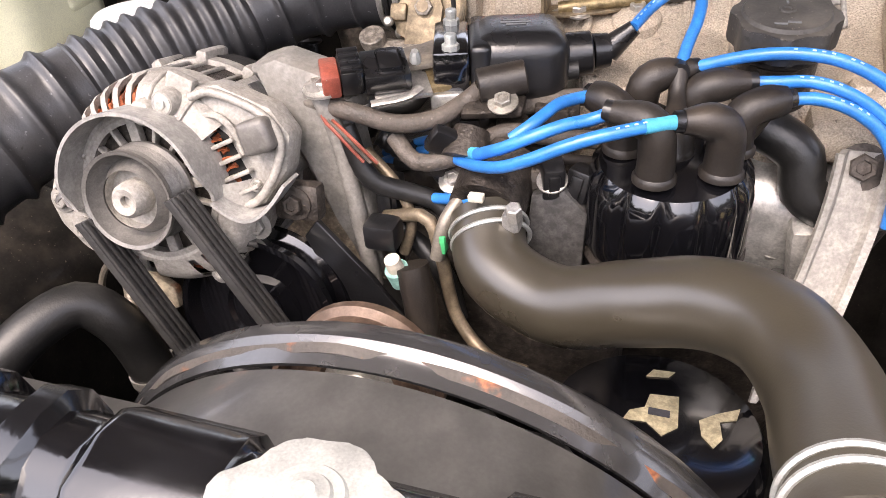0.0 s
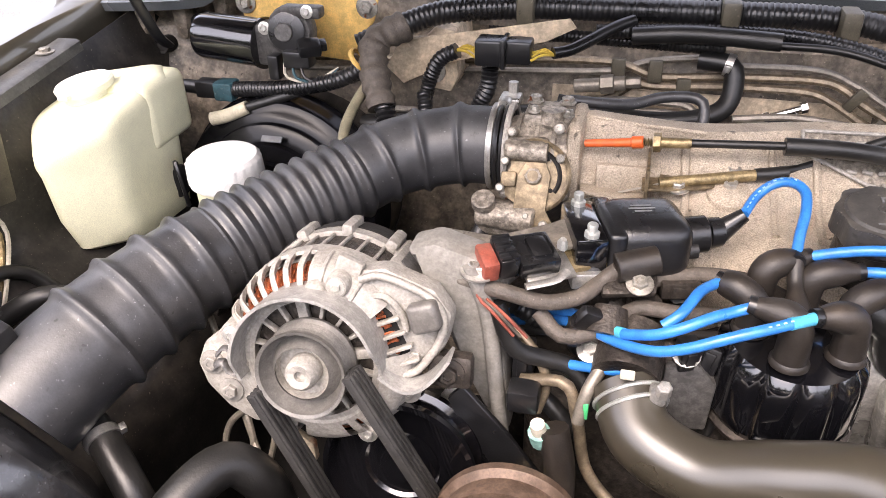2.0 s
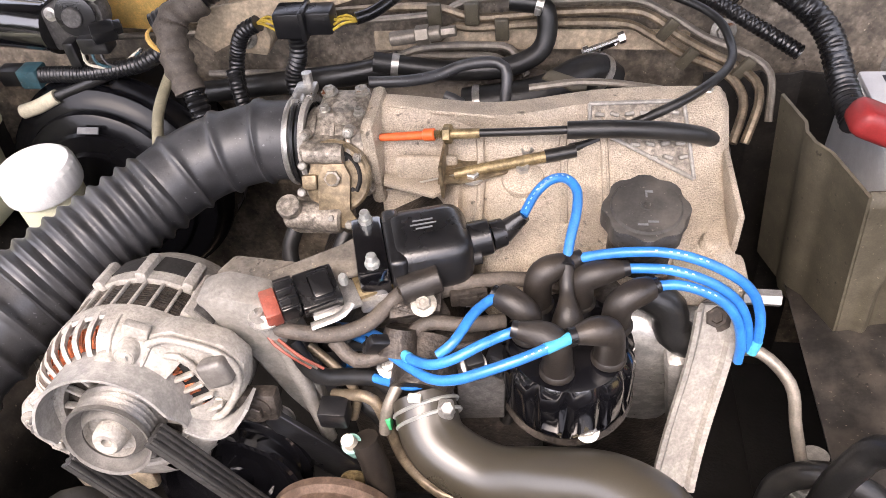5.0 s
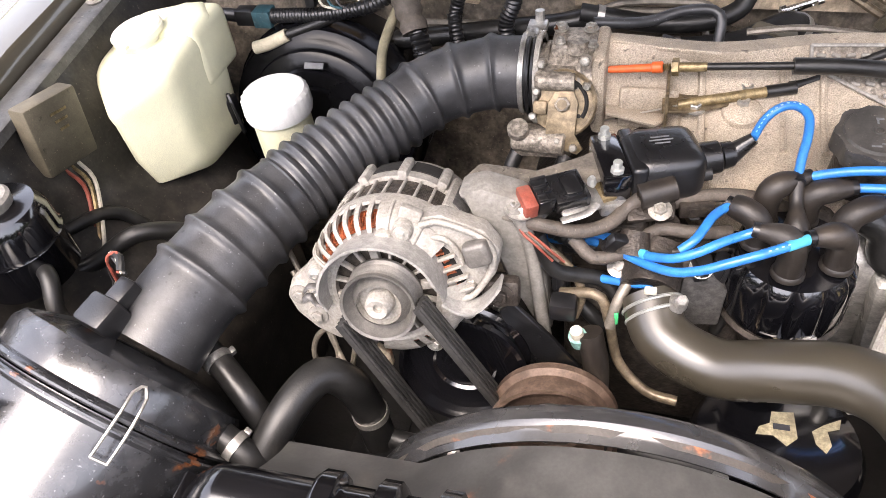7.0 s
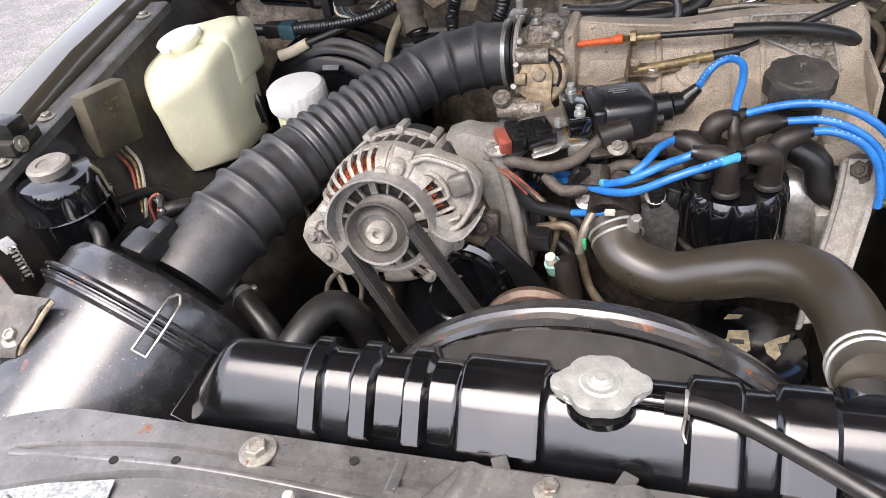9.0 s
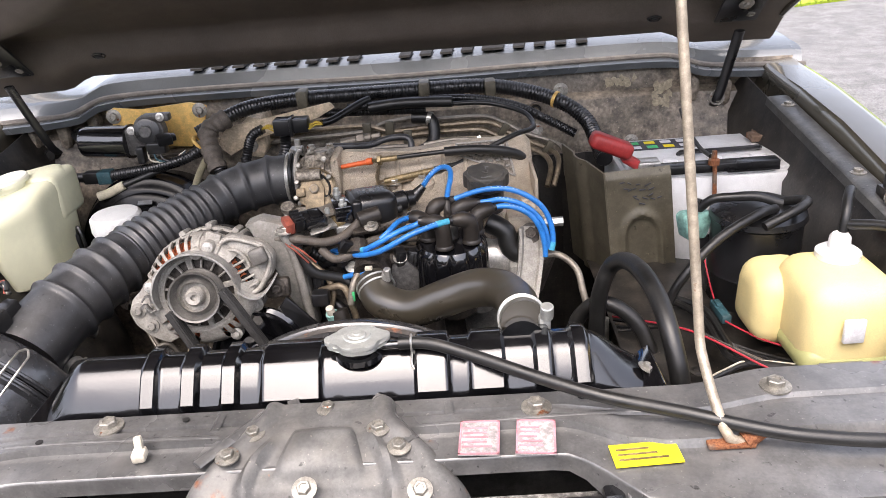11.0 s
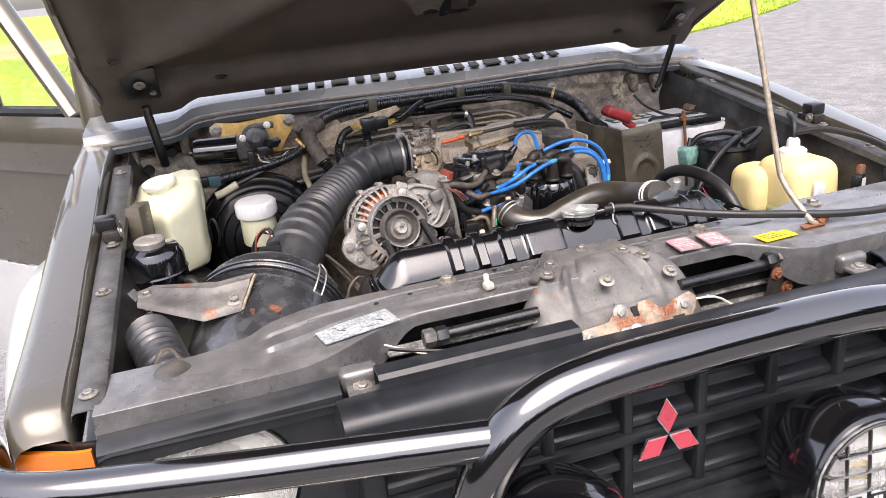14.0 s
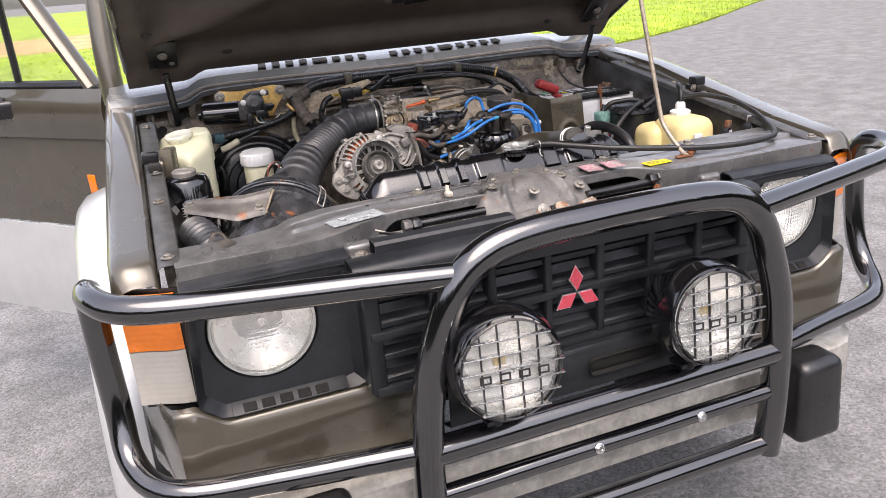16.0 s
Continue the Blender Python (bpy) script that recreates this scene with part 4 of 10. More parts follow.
def headlight(side):
    cx, cy, cz = X(side, 0.555), 0.1, 0.88
    ob = thing("headlight", (cx, cy, cz - 0.1), "round clear headlight with a fluted glass lens", "headlight", "front headlights")
    m = at((cx, cy, cz), (0, -1, 0.02)) @ Matrix.Scale(0.92, 4)
    bm = bmesh.new()
    def bowl(u, v):
        a, r = 2 * math.pi * u, 0.012 + 0.076 * v
        x = r * math.cos(a)
        h = -0.05 + 0.048 * (r / 0.088) ** 2 + 0.0006 * math.sin(x * 620)
        return m @ Vector((x, r * math.sin(a), h))
    sheet(bm, bowl, 144, 14, 0.002)
    part("reflector", bm, "silvering", ob, "mirrored fluted reflector bowl")
    bm = bmesh.new()
    def dome(u, v):
        a, r = 2 * math.pi * u, 0.0892 * v
        x, y = r * math.cos(a), r * math.sin(a)
        flute = 0.0005 * math.sin(x * (900 if abs(y) < 0.03 else 620)) * smoothstep(1.0, 0.9, v)
        if abs(x) < 0.03 and -0.03 < y < 0.02:
            flute += 0.0008 * math.sin(y * 700)
        return m @ Vector((x, y, 0.0225 * math.sqrt(max(0.0, 1 - (r / 0.0895) ** 2)) + flute))
    sheet(bm, dome, 144, 30, 0.003)
    lens = part("lens", bm, "fluted", ob, "clear domed fluted glass lens")
    lens.visible_shadow = False
    bm = bmesh.new()
    lathe(bm, [(0.088, -0.004), (0.092, 0.004), (0.0965, 0.004), (0.098, -0.004), (0.094, -0.012)], m, 48)
    part("rim", bm, "cad", ob, "bright retaining ring")
    bm = bmesh.new()
    lathe(bm, [(0, -0.045), (0.007, -0.045), (0.007, -0.024), (0.0, -0.02)], m, 16)
    part("bulb_shield", bm, "chrome", ob)
    # black surround with a round opening
    bm = bmesh.new()
    outl = [(0.398, 0.738), (0.645, 0.742), (0.68, 0.772), (0.67, 0.972), (0.398, 0.968)]
    def edge(a):
        d = (math.cos(a), math.sin(a))
        best = 9
        for (x0, z0), (x1, z1) in zip(outl, outl[1:] + outl[:1]):
            ax, az, bx, bz = x0 - 0.555, z0 - 0.88, x1 - x0, z1 - z0
            den = d[0] * bz - d[1] * bx
            if abs(den) < 1e-9:
                continue
            t = (ax * bz - az * bx) / den
            s = (ax * d[1] - az * d[0]) / den
            if t > 0 and -1e-6 <= s <= 1 + 1e-6:
                best = min(best, t)
        return best
    def bez(u, v):
        a = 2 * math.pi * u
        r1 = edge(a)
        k = [(0.092, 0.03), (0.092, 0.006), (0.095, -0.002), (0.106, -0.004), (None, -0.006), (None, -0.03), (None, -0.012)][round(v * 6)]
        r = k[0] or (r1 * (0.9 if k[1] == -0.006 else 1.0))
        r = min(r, r1)
        yy = cy + k[1]
        if k[1] in (-0.03, -0.012):
            yy = cy - 0.012 - 0.012 * (1 if k[1] == -0.03 else -1)
        return (X(side, 0.555 + r * math.cos(a)), yy, cz + r * math.sin(a))
    sheet(bm, bez, 96, 6, 0.0015 * side)
    bz = part("surround", bm, "grille", ob, "black plastic headlight surround")
    for k in range(5):
        bm = bmesh.new()
        box(bm, (0, 0, 0), (0.022, 0.017, 0.003), pose(X(side, 0.6 - 0.031 * k), 0.0785, 0.7495, 32, 0, 0), 0.0008, 1)
        part("drain_slot", bm, "dark", bz, "dark drain slot")
    bm = bmesh.new()
    prism(bm, [(0.118, 0.0), (0.078, 0.0), (0.074, 0.004), (0.09, 0.014), (0.1, 0.02), (0.118, 0.02)], 0.2, Matrix(((0, 0, side, X(side, 0.43)), (1, 0, 0, -0.004), (0, 1, 0, 0.739), (0, 0, 0, 1))), 0.001)
    part("lower_ledge", bm, "grille", bz, "sloping lower ledge")
    bm = bmesh.new()
    def lip(u, v):
        dx = 0.4 + 0.272 * u
        y, z = [(0.118, 0.955), (0.117, 0.978), (0.112, 0.982), (0.094, 0.98), (0.084, 0.975), (0.082, 0.966), (0.084, 0.957)][round(v * 6)]
        return (X(side, dx), y, z - 0.004 * u)
    sheet(bm, lip, 10, 6, 0.003 * side)
    part("upper_lip", bm, "grille", bz, "black upper lip of the surround")
    # painted valance under it
    bm = bmesh.new()
    def val(u, v):
        dx = 0.27 + 0.502 * u
        top = 0.733 if dx < 0.64 else 0.733 + (min(dx, 0.685) - 0.64) * 0.75
        z = [top + 0.002, top - 0.002, top - 0.006, 0.69, 0.64, 0.60, 0.585][round(v * 6)]
        y = [0.088, 0.078, 0.074, 0.07, 0.072, 0.076, 0.1][round(v * 6)] + 0.16 * smoothstep(0.7, 0.775, dx) ** 2
        return (X(side, dx), y, z)
    sheet(bm, val, 30, 6, 0.002 * side)
    part("valance", bm, "paint", car, "dark bronze painted corner valance")

for side in (-1, 1):
    headlight(side)

def signal(side):
    ob = thing("turn_signal", (X(side, 0.72), 0.16, 0.765), "wrap-around amber over clear corner lamp", "turn signal", "front corner lamps")
    def surf(z0, z1):
        def fn(u, v):
            dx = 0.682 + 0.092 * min(1, u / 0.6)
            y = 0.108 + 0.03 * smoothstep(0, 0.6, u) + (0.14 * max(0, (u - 0.6) / 0.4))
            if u > 0.55:
                dx = 0.774 - 0.006 * (1 - (u - 0.55) / 0.45)
            z = z0 + (z1 - z0) * v
            return (X(side, dx), y - 0.00012 * math.sin(v * 62), z)
        return fn
    bm = bmesh.new()
    sheet(bm, surf(0.868, 0.966), 24, 70, 0.006 * side)
    part("amber_lens", bm, "amber", ob, "ribbed amber lens")
    bm = bmesh.new()
    sheet(bm, surf(0.768, 0.866), 24, 70, 0.006 * side)
    part("clear_lens", bm, "lens_grey", ob, "ribbed clear lens")
    bm = bmesh.new()
    f = surf(0.758, 0.972)
    sheet(bm, lambda u, v: (f(u, v)[0] - side * 0.008, f(u, v)[1] + 0.008, f(u, v)[2]), 24, 2, 0.004 * side)
    part("housing", bm, "plastic", ob)

for side in (-1, 1):
    signal(side)

# bumper
bumper = thing("bumper", (XC, 0.0, 0.45), "dulled bright steel front bumper with rubber corner blocks", "bumper")
bm = bmesh.new()
def bump(u, v):
    dx = -0.8 + 1.6 * u
    prof = [(0.07, 0.575), (0.02, 0.58), (0.0, 0.57), (-0.004, 0.52), (0.0, 0.46), (0.03, 0.445), (0.07, 0.45)]
    y, z = prof[round(v * 6)]
    return (XC + dx, y + 0.12 * smoothstep(0.62, 0.8, abs(dx)) ** 2, z)
sheet(bm, bump, 40, 6, 0.003)
part("bumper_beam", bm, "bumper", bumper, "dulled bright steel beam")
for side in (-1, 1):
    bm = bmesh.new()
    box(bm, (X(side, 0.525), -0.035, 0.51), (0.12, 0.11, 0.185), None, 0.022, 3, (0.95, 0.8))
    part("rubber_block", bm, "plastic", bumper, "black rubber over-rider block")
for k, (x, z) in enumerate(((-0.1, 0.56), (-0.085, 0.56), (0.1, 0.565), (0.115, 0.565))):
    bm = bmesh.new()
    lathe(bm, [(0, 0), (0.006, 0), (0.006, 0.003), (0, 0.003)], at((x, -0.003, z - 0.03), (0, -1, 0)), 10)
    part("plate_hole", bm, "dark", bumper)

# ---- bull bar ----
bar = thing("bull_bar", (XC, -0.06, 0.4), "glossy black tubular steel bull bar", "bull bar")
R1 = 0.028
BX = 0.05
LOOP = [(-0.365, 0.40), (-0.375, 0.52), (-0.372, 0.66), (-0.36, 0.78), (-0.33, 0.88), (-0.30, 0.945), (-0.25, 0.99), (-0.17, 1.008), (0.0, 1.012), (0.17, 1.008), (0.25, 0.99), (0.30, 0.945), (0.33, 0.88), (0.36, 0.78), (0.372, 0.66), (0.375, 0.52), (0.365, 0.42)]
bm = bmesh.new()
tube(bm, [(BX + x, -0.06, z) for x, z in LOOP], R1, 20, 0.012)
part("main_hoop", bm, "tube", bar, "thick glossy black centre hoop")
def hoop(side):
    bm = bmesh.new()
    s = lambda dx: BX - 0.012 + side * dx
    tube(bm, [(s(0.29), -0.055, 0.962), (s(0.42), -0.035, 0.968), (s(0.6), 0.0, 0.972), (s(0.73), 0.03, 0.975), (s(0.79), 0.06, 0.978), (s(0.823), 0.11, 0.982), (s(0.832), 0.165, 0.975), (s(0.835), 0.19, 0.94), (s(0.835), 0.185, 0.85), (s(0.832), 0.165, 0.75), (s(0.828), 0.13, 0.685), (s(0.80), 0.075, 0.655), (s(0.74), 0.03, 0.648), (s(0.6), 0.0, 0.648), (s(0.45), -0.035, 0.655), (s(0.36), -0.05, 0.655)], 0.0225, 16, 0.012)
    part("side_hoop", bm, "tube", bar, "glossy black side hoop round the headlight")
for side in (-1, 1):
    hoop(side)
for z, r in ((0.655, 0.026), (0.565, 0.017), (0.44, 0.022)):
    bm = bmesh.new()
    tube(bm, [(BX - 0.37, -0.06, z), (BX + 0.37, -0.06, z)], r, 16, 0.05)
    part("cross_tube", bm, "tube", bar)
for x, z in ((-0.05, 0.578), (0.18, 0.575)):
    bm = bmesh.new()
    bolt(bm, (BX + x, -0.077, z - 0.008), (0, -1, 0.4), 0.006, 0.007)
    part("bolt", bm, "chrome", bar)

def spot(c, d):
    ob = thing("spot_lamp", (c[0], c[1] + 0.03, c[2] - 0.09), "round black driving lamp with a bright wire-style guard", "driving lamp", "driving lamps on the bull bar")
    m = at(c, d)
    bm = bmesh.new()
    lathe(bm, [(0, -0.125), (0.045, -0.122), (0.072, -0.108), (0.089, -0.08), (0.095, -0.045), (0.096, -0.02), (0.0925, -0.012), (0.0925, 0.0), (0.088, 0.008), (0.083, 0.006), (0.08, -0.006)], m, 48)
    part("shell", bm, "black_gloss", ob, "glossy black round shell")
    bm = bmesh.new()
    lathe(bm, [(0, -0.05), (0.04, -0.04), (0.067, -0.018), (0.0815, -0.004)], m, 40)
    part("reflector", bm, "silvering", ob)
    bm = bmesh.new()
    def dome(u, v):
        a, r = 2 * math.pi * u, 0.0815 * v
        x = r * math.cos(a)
        return m @ Vector((x, r * math.sin(a), 0.011 * (1 - v * v) + 0.0008 * math.sin(x * 620) * smoothstep(1.0, 0.9, v)))
    sheet(bm, dome, 96, 20, 0.003)
    lens = part("lens", bm, "fluted", ob, "clear fluted lens")
    lens.visible_shadow = False
    bm = bmesh.new()
    box(bm, (-0.012, 0.012, -0.012), (0.022, 0.02, 0.01), m, 0.003)
    part("bulb", bm, "wire_y", ob, "yellow bulb cover")
    g = bmesh.new()
    tube(g, [m @ Vector((0.083 * math.cos(a), 0.083 * math.sin(a), 0.013)) for a in (2 * math.pi * k / 40 for k in range(41))], 0.0022, 6, 0.02, curve=False)
    guard = part("guard", g, "plastic", ob, "lamp guard grid with a black rim")
    for y in (-0.064, -0.04, -0.016, 0.008, 0.032, 0.056):
        w = math.sqrt(0.086 ** 2 - y * y)
        bm = bmesh.new()
        box(bm, (0, y, 0.018), (2 * w, 0.0028, 0.013), m, 0.0008)
        part("slat", bm, "guard_chrome", guard)
    for x in (-0.05, -0.02, 0.015, 0.045):
        w = math.sqrt(0.083 ** 2 - x * x)
        bm = bmesh.new()
        box(bm, (x, 0, 0.015), (0.0026, 2 * w, 0.005), m, 0.0008)
        part("upright", bm, "plastic", guard)
    for k, x in enumerate((-0.048, -0.016, 0.016, 0.048)):
        bm = bmesh.new()
        for dx, dy, sx, sy in ((0, 0.0055, 0.019, 0.003), (0, -0.0055, 0.019, 0.003), (-0.008, 0, 0.003, 0.012), (0.008, 0, 0.003, 0.012)):
            box(bm, (x + dx, -0.003 + dy, 0.0255), (sx, sy, 0.002), m, 0.0006)
        part("logo_bar", bm, "plastic", guard, "dark raised maker's mark")
    bm = bmesh.new()
    cyl(bm, (c[0], c[1] + 0.03, c[2] - 0.07), (c[0], -0.06, 0.67), 0.009, None, 10)
    box(bm, (c[0], -0.05, 0.683), (0.04, 0.04, 0.01), None, 0.002)
    part("stem", bm, "plastic", ob, "black mounting stem")

spot((-0.196, -0.125, 0.818), (-0.1, -1, 0.12))
spot((0.205, -0.125, 0.81), (-0.1, -1, 0.12))

# ---- left door, pillar and mirror ----
DH = Vector((-0.775, 1.335, 0))
DD = Vector((-0.69, 0.724, 0)).normalized()
door = thing("front_door", (-0.9, 1.5, 0.4), "open bronze and silver front door with a clear window", "car door")
def dpt(s, z, out=0.0):
    p = DH + DD * s + Vector((DD.y * -1, DD.x, 0)) * out
    return (p.x, p.y, z)
def door_panel(name, za, zb, material, bulge, label):
    bm = bmesh.new()
    sheet(bm, lambda u, v: dpt(-0.05 + 1.005 * u, za + (zb - za) * v, bulge * math.sin(math.pi * (0.15 + 0.7 * v))), 12, 8, 0.02)
    part(name, bm, material, door, label)
door_panel("upper_skin", 1.035, 1.165, "paint", 0.035, "bronze upper door skin")
door_panel("middle_skin", 0.745, 1.027, "paint", 0.012, "bronze door skin")
door_panel("lower_skin", 0.42, 0.735, "silver", 0.02, "silver lower door skin")
bm = bmesh.new()
tube(bm, [dpt(0.01, 0.74, 0.02), dpt(0.9, 0.74, 0.02)], 0.007, 8, 0.1)
part("moulding", bm, "chrome", door, "bright side moulding")
# silver tube drawn as the highlight along the painted door crease
bm = bmesh.new()
tube(bm, [dpt(0.01, 1.031, 0.014), dpt(0.9, 1.031, 0.014)], 0.004, 8, 0.1)
part("crease_strip", bm, "silver", door)
bm = bmesh.new()
tube(bm, [dpt(0.02, 1.17), dpt(0.10, 1.28), dpt(0.26, 1.5), dpt(0.34, 1.58), dpt(0.9, 1.6)], 0.03, 10, 0.03, 0.7)
part("window_frame", bm, "paint", door, "bronze painted window frame")
bm = bmesh.new()
tube(bm, [dpt(0.05, 1.185), dpt(0.12, 1.28), dpt(0.27, 1.48), dpt(0.35, 1.555)], 0.009, 8, 0.03)
tube(bm, [dpt(0.34, 1.18), dpt(0.335, 1.56)], 0.012, 8, 0.05)
tube(bm, [dpt(0.02, 1.178), dpt(0.93, 1.178)], 0.016, 8, 0.05)
part("window_seal", bm, "plastic", door, "black window seal and post")
bm = bmesh.new()
prism(bm, [(0.03, 1.18), (0.9, 1.18), (0.9, 1.59), (0.35, 1.575), (0.1, 1.29)], 0.004, Matrix(((DD.x, 0, -DD.y, DH.x), (DD.y, 0, DD.x, DH.y), (0, 1, 0, 0), (0, 0, 0, 1))))
pane = part("window_pane", bm, "glass", door, "clear side window pane")
pane.visible_shadow = False
bm = bmesh.new()
box(bm, (0, 0, 0), (0.034, 0.07, 0.075), Matrix.Translation(dpt(0.085, 0.88, 0.0)) @ Matrix.Rotation(math.atan2(DD.y, DD.x), 4, "Z"), 0.006)
part("side_marker", bm, "amber", door, "small amber side repeater")
mirror = thing("door_mirror", dpt(0.36, 1.1, 0.06), "black door mirror on a bent arm", "mirror")
bm = bmesh.new()
box(bm, dpt(0.37, 1.115, 0.05), (0.07, 0.06, 0.055), None, 0.012, 3)
tube(bm, [dpt(0.37, 1.14, 0.05), dpt(0.4, 1.17, 0.09), dpt(0.44, 1.24, 0.13)], 0.011, 8, 0.01)
part("arm", bm, "plastic", mirror)
bm = bmesh.new()
box(bm, dpt(0.46, 1.33, 0.15), (0.15, 0.07, 0.2), None, 0.03, 3)
part("mirror_shell", bm, "plastic", mirror)
for side in (-1, 1):
    bm = bmesh.new()
    tube(bm, [(X(side, 0.752), 1.24, 1.13), (X(side, 0.75), 1.27, 1.3), (X(side, 0.73), 1.34, 1.6)], 0.032, 10, 0.05)
    part("windscreen_pillar", bm, "paint", car, "bronze painted windscreen pillar")

# ---- on the radiator support ----
latch = thing("latch_cover", (0.015, 0.2, 0.94), "pressed grey steel latch brace bolted to the support panel", "latch brace")
bm = bmesh.new()
def cover(u, v):
    w = 0.068 + 0.064 * smoothstep(0.0, 0.62, v)
    x = 0.02 - w + 2 * w * u
    e = abs(2 * u - 1)
    y = 0.268 - 0.138 * v ** 0.85
    z = 1.018 - 0.005 * v - 0.066 * v ** 2.2 - 0.042 * e ** 9 * (0.4 + 0.6 * v)
    ridge = smoothstep(0.2, 0.45, v) * sum(math.exp(-((u - c) / 0.022) ** 2) for c in (0.28 - 0.05 * v, 0.72 + 0.05 * v))
    z += 0.009 * ridge * (1 - smoothstep(0.75, 0.9, v))
    z += 0.006 * smoothstep(0.34, 0.37, u) * (1 - smoothstep(0.63, 0.66, u)) * (1 - smoothstep(0.5, 0.56, v)) * smoothstep(0.2, 0.28, v)
    z -= 0.004 * smoothstep(0.6, 0.64, v) * (1 - smoothstep(0.8, 0.84, v)) * (1 - smoothstep(0.5, 0.6, e))
    z += 0.006 * smoothstep(0.62, 0.8, e) * (1 - smoothstep(0.84, 0.95, e)) * (1 - smoothstep(0.55, 0.75, v))
    dome = math.exp(-(((u - 0.5) / 0.12) ** 2 + ((v - 0.36) / 0.12) ** 2) ** 2)
    z += 0.0025 * dome + 0.0012 * math.sin(u * 25) * math.sin(v * 13)
    if v > 0.97:
        z -= 0.012
    return (x, y, z)
sheet(bm, cover, 72, 44, 0.0025)
part("cover_plate", bm, "cover", latch, "pressed grey cover plate")
bolts(latch, [((-0.046, 0.23, 1.016), (0, -0.1, 1)), ((-0.063, 0.202, 1.014), (0, -0.1, 1)), ((0.02, 0.259, 1.018), (0, 0, 1)), ((0.071, 0.228, 1.016), (0, -0.1, 1)), ((0.091, 0.206, 1.012), (0, -0.15, 1)), ((0.11, 0.165, 0.998), (0.1, -0.5, 1)), ((0.011, 0.168, 1.003), (0, -0.5, 1))], 0.0065, 0.007)
bm = bmesh.new()
m = pose(0.012, 0.1, 0.97, 50, 0, 3)
prism(bm, [(-0.09, -0.012), (-0.074, -0.026), (0.075, -0.024), (0.096, -0.004), (0.104, 0.01), (0.096, 0.02), (0.066, 0.014), (0.052, 0.006), (0.042, 0.008), (0.036, 0.02), (0.026, 0.024), (0.014, 0.022), (0.009, 0.006), (0.002, 0.006), (-0.004, 0.022), (-0.018, 0.024), (-0.027, 0.017), (-0.036, 0.006), (-0.07, 0.006), (-0.088, 0.002)], 0.004, m, 0.001)
box(bm, (0.0, -0.022, -0.008), (0.15, 0.006, 0.02), m, 0.002)
lb = part("latch_bracket", bm, "rust_tan", latch, "corroded plated latch bracket")
bolts(lb, [(m @ Vector((-0.07, -0.008, 0.004)), (0, -0.88, 0.47)), (m @ Vector((0.08, 0.004, 0.004)), (0, -0.88, 0.47)), (m @ Vector((-0.015, 0.015, 0.004)), (0, -0.88, 0.47))], 0.0065, 0.005, "bolt")
bm = bmesh.new()
prism(bm, [(-0.03, -0.022), (0.02, -0.022), (0.014, -0.006), (-0.024, -0.006)], 0.003, m, 0.001, 0.004)
part("catch_plate", bm, "support", latch)
for x, w, h in ((0.006, 0.009, 0.014), (0.066, 0.018, 0.012)):
    bm = bmesh.new()
    box(bm, (x, 0.012 if x < 0.02 else -0.014, 0.0036), (w, h, 0.004), m, 0.001)
    part("catch_opening", bm, "dark", latch, "dark catch opening")
bm = bmesh.new()
lathe(bm, [(0, 0.004), (0.009, 0.004), (0.009, 0.007), (0.005, 0.008), (0, 0.007)], m @ Matrix.Translation((-0.004, -0.014, 0.003)), 14)
part("catch_rivet", bm, "cad", latch, "worn bright rivet")
# stamped creases and loose fixings on the panel
bolts(car, [((-0.195, 0.258, 1.0125), (0, 0, 1)), ((0.218, 0.25, 1.0125), (0, 0, 1)), ((0.444, 0.262, 1.012), (0, 0, 1))], 0.0085, 0.009)
for x, y in ((-0.255, 0.24), (-0.305, 0.232), (0.155, 0.222), (0.205, 0.222), (0.262, 0.262), (-0.44, 0.205), (-0.12, 0.262)):
    bm = bmesh.new()
    lathe(bm, [(0, 0.0), (0.0036, 0.0), (0.0036, 0.0006), (0, 0.0006)], at((x, y, 1.0135 if x > -0.43 else 1.0065), (0, 0, 1)), 12)
    part("panel_hole", bm, "dark", car)
bm = bmesh.new()
box(bm, (0, 0, 0.005), (0.013, 0.015, 0.01), pose(-0.148, 0.214, 1.008, 0, 0, 8), 0.003)
box(bm, (0, 0.002, 0.014), (0.008, 0.007, 0.016), pose(-0.148, 0.214, 1.008, -12, 0, 8), 0.0025)
solo("hose_clip", bm, "wire_w", "cream plastic clip on the support panel", "clip")
for pts, r in (([(-0.034, 0.268, 1.0175), (-0.06, 0.232, 1.0165), (-0.089, 0.195, 1.013)], 0.0065), ([(0.062, 0.268, 1.0175), (0.084, 0.24, 1.0165), (0.104, 0.211, 1.014)], 0.0065), ([(-0.086, 0.268, 1.013), (-0.087, 0.242, 1.013)], 0.0045), ([(0.135, 0.268, 1.013), (0.136, 0.247, 1.013)], 0.0045), ([(-0.4, 0.226, 1.012), (-0.24, 0.238, 1.0125), (-0.08, 0.234, 1.0125)], 0.003), ([(0.11, 0.234, 1.0125), (0.2, 0.237, 1.0125), (0.34, 0.238, 1.0125)], 0.003)):
    bm = bmesh.new()
    tube(bm, pts, r, 8, 0.01, 0.35)
    part("pressed_rib", bm, "support", car)
for x, a in ((-0.008, 26), (0.06, -24)):
    bm = bmesh.new()
    box(bm, (0, 0, 0), (0.012, 0.05, 0.004), pose(x, 0.258, 1.0155, 0, 0, a), 0.0018)
    part("strap_rib", bm, "support", latch)

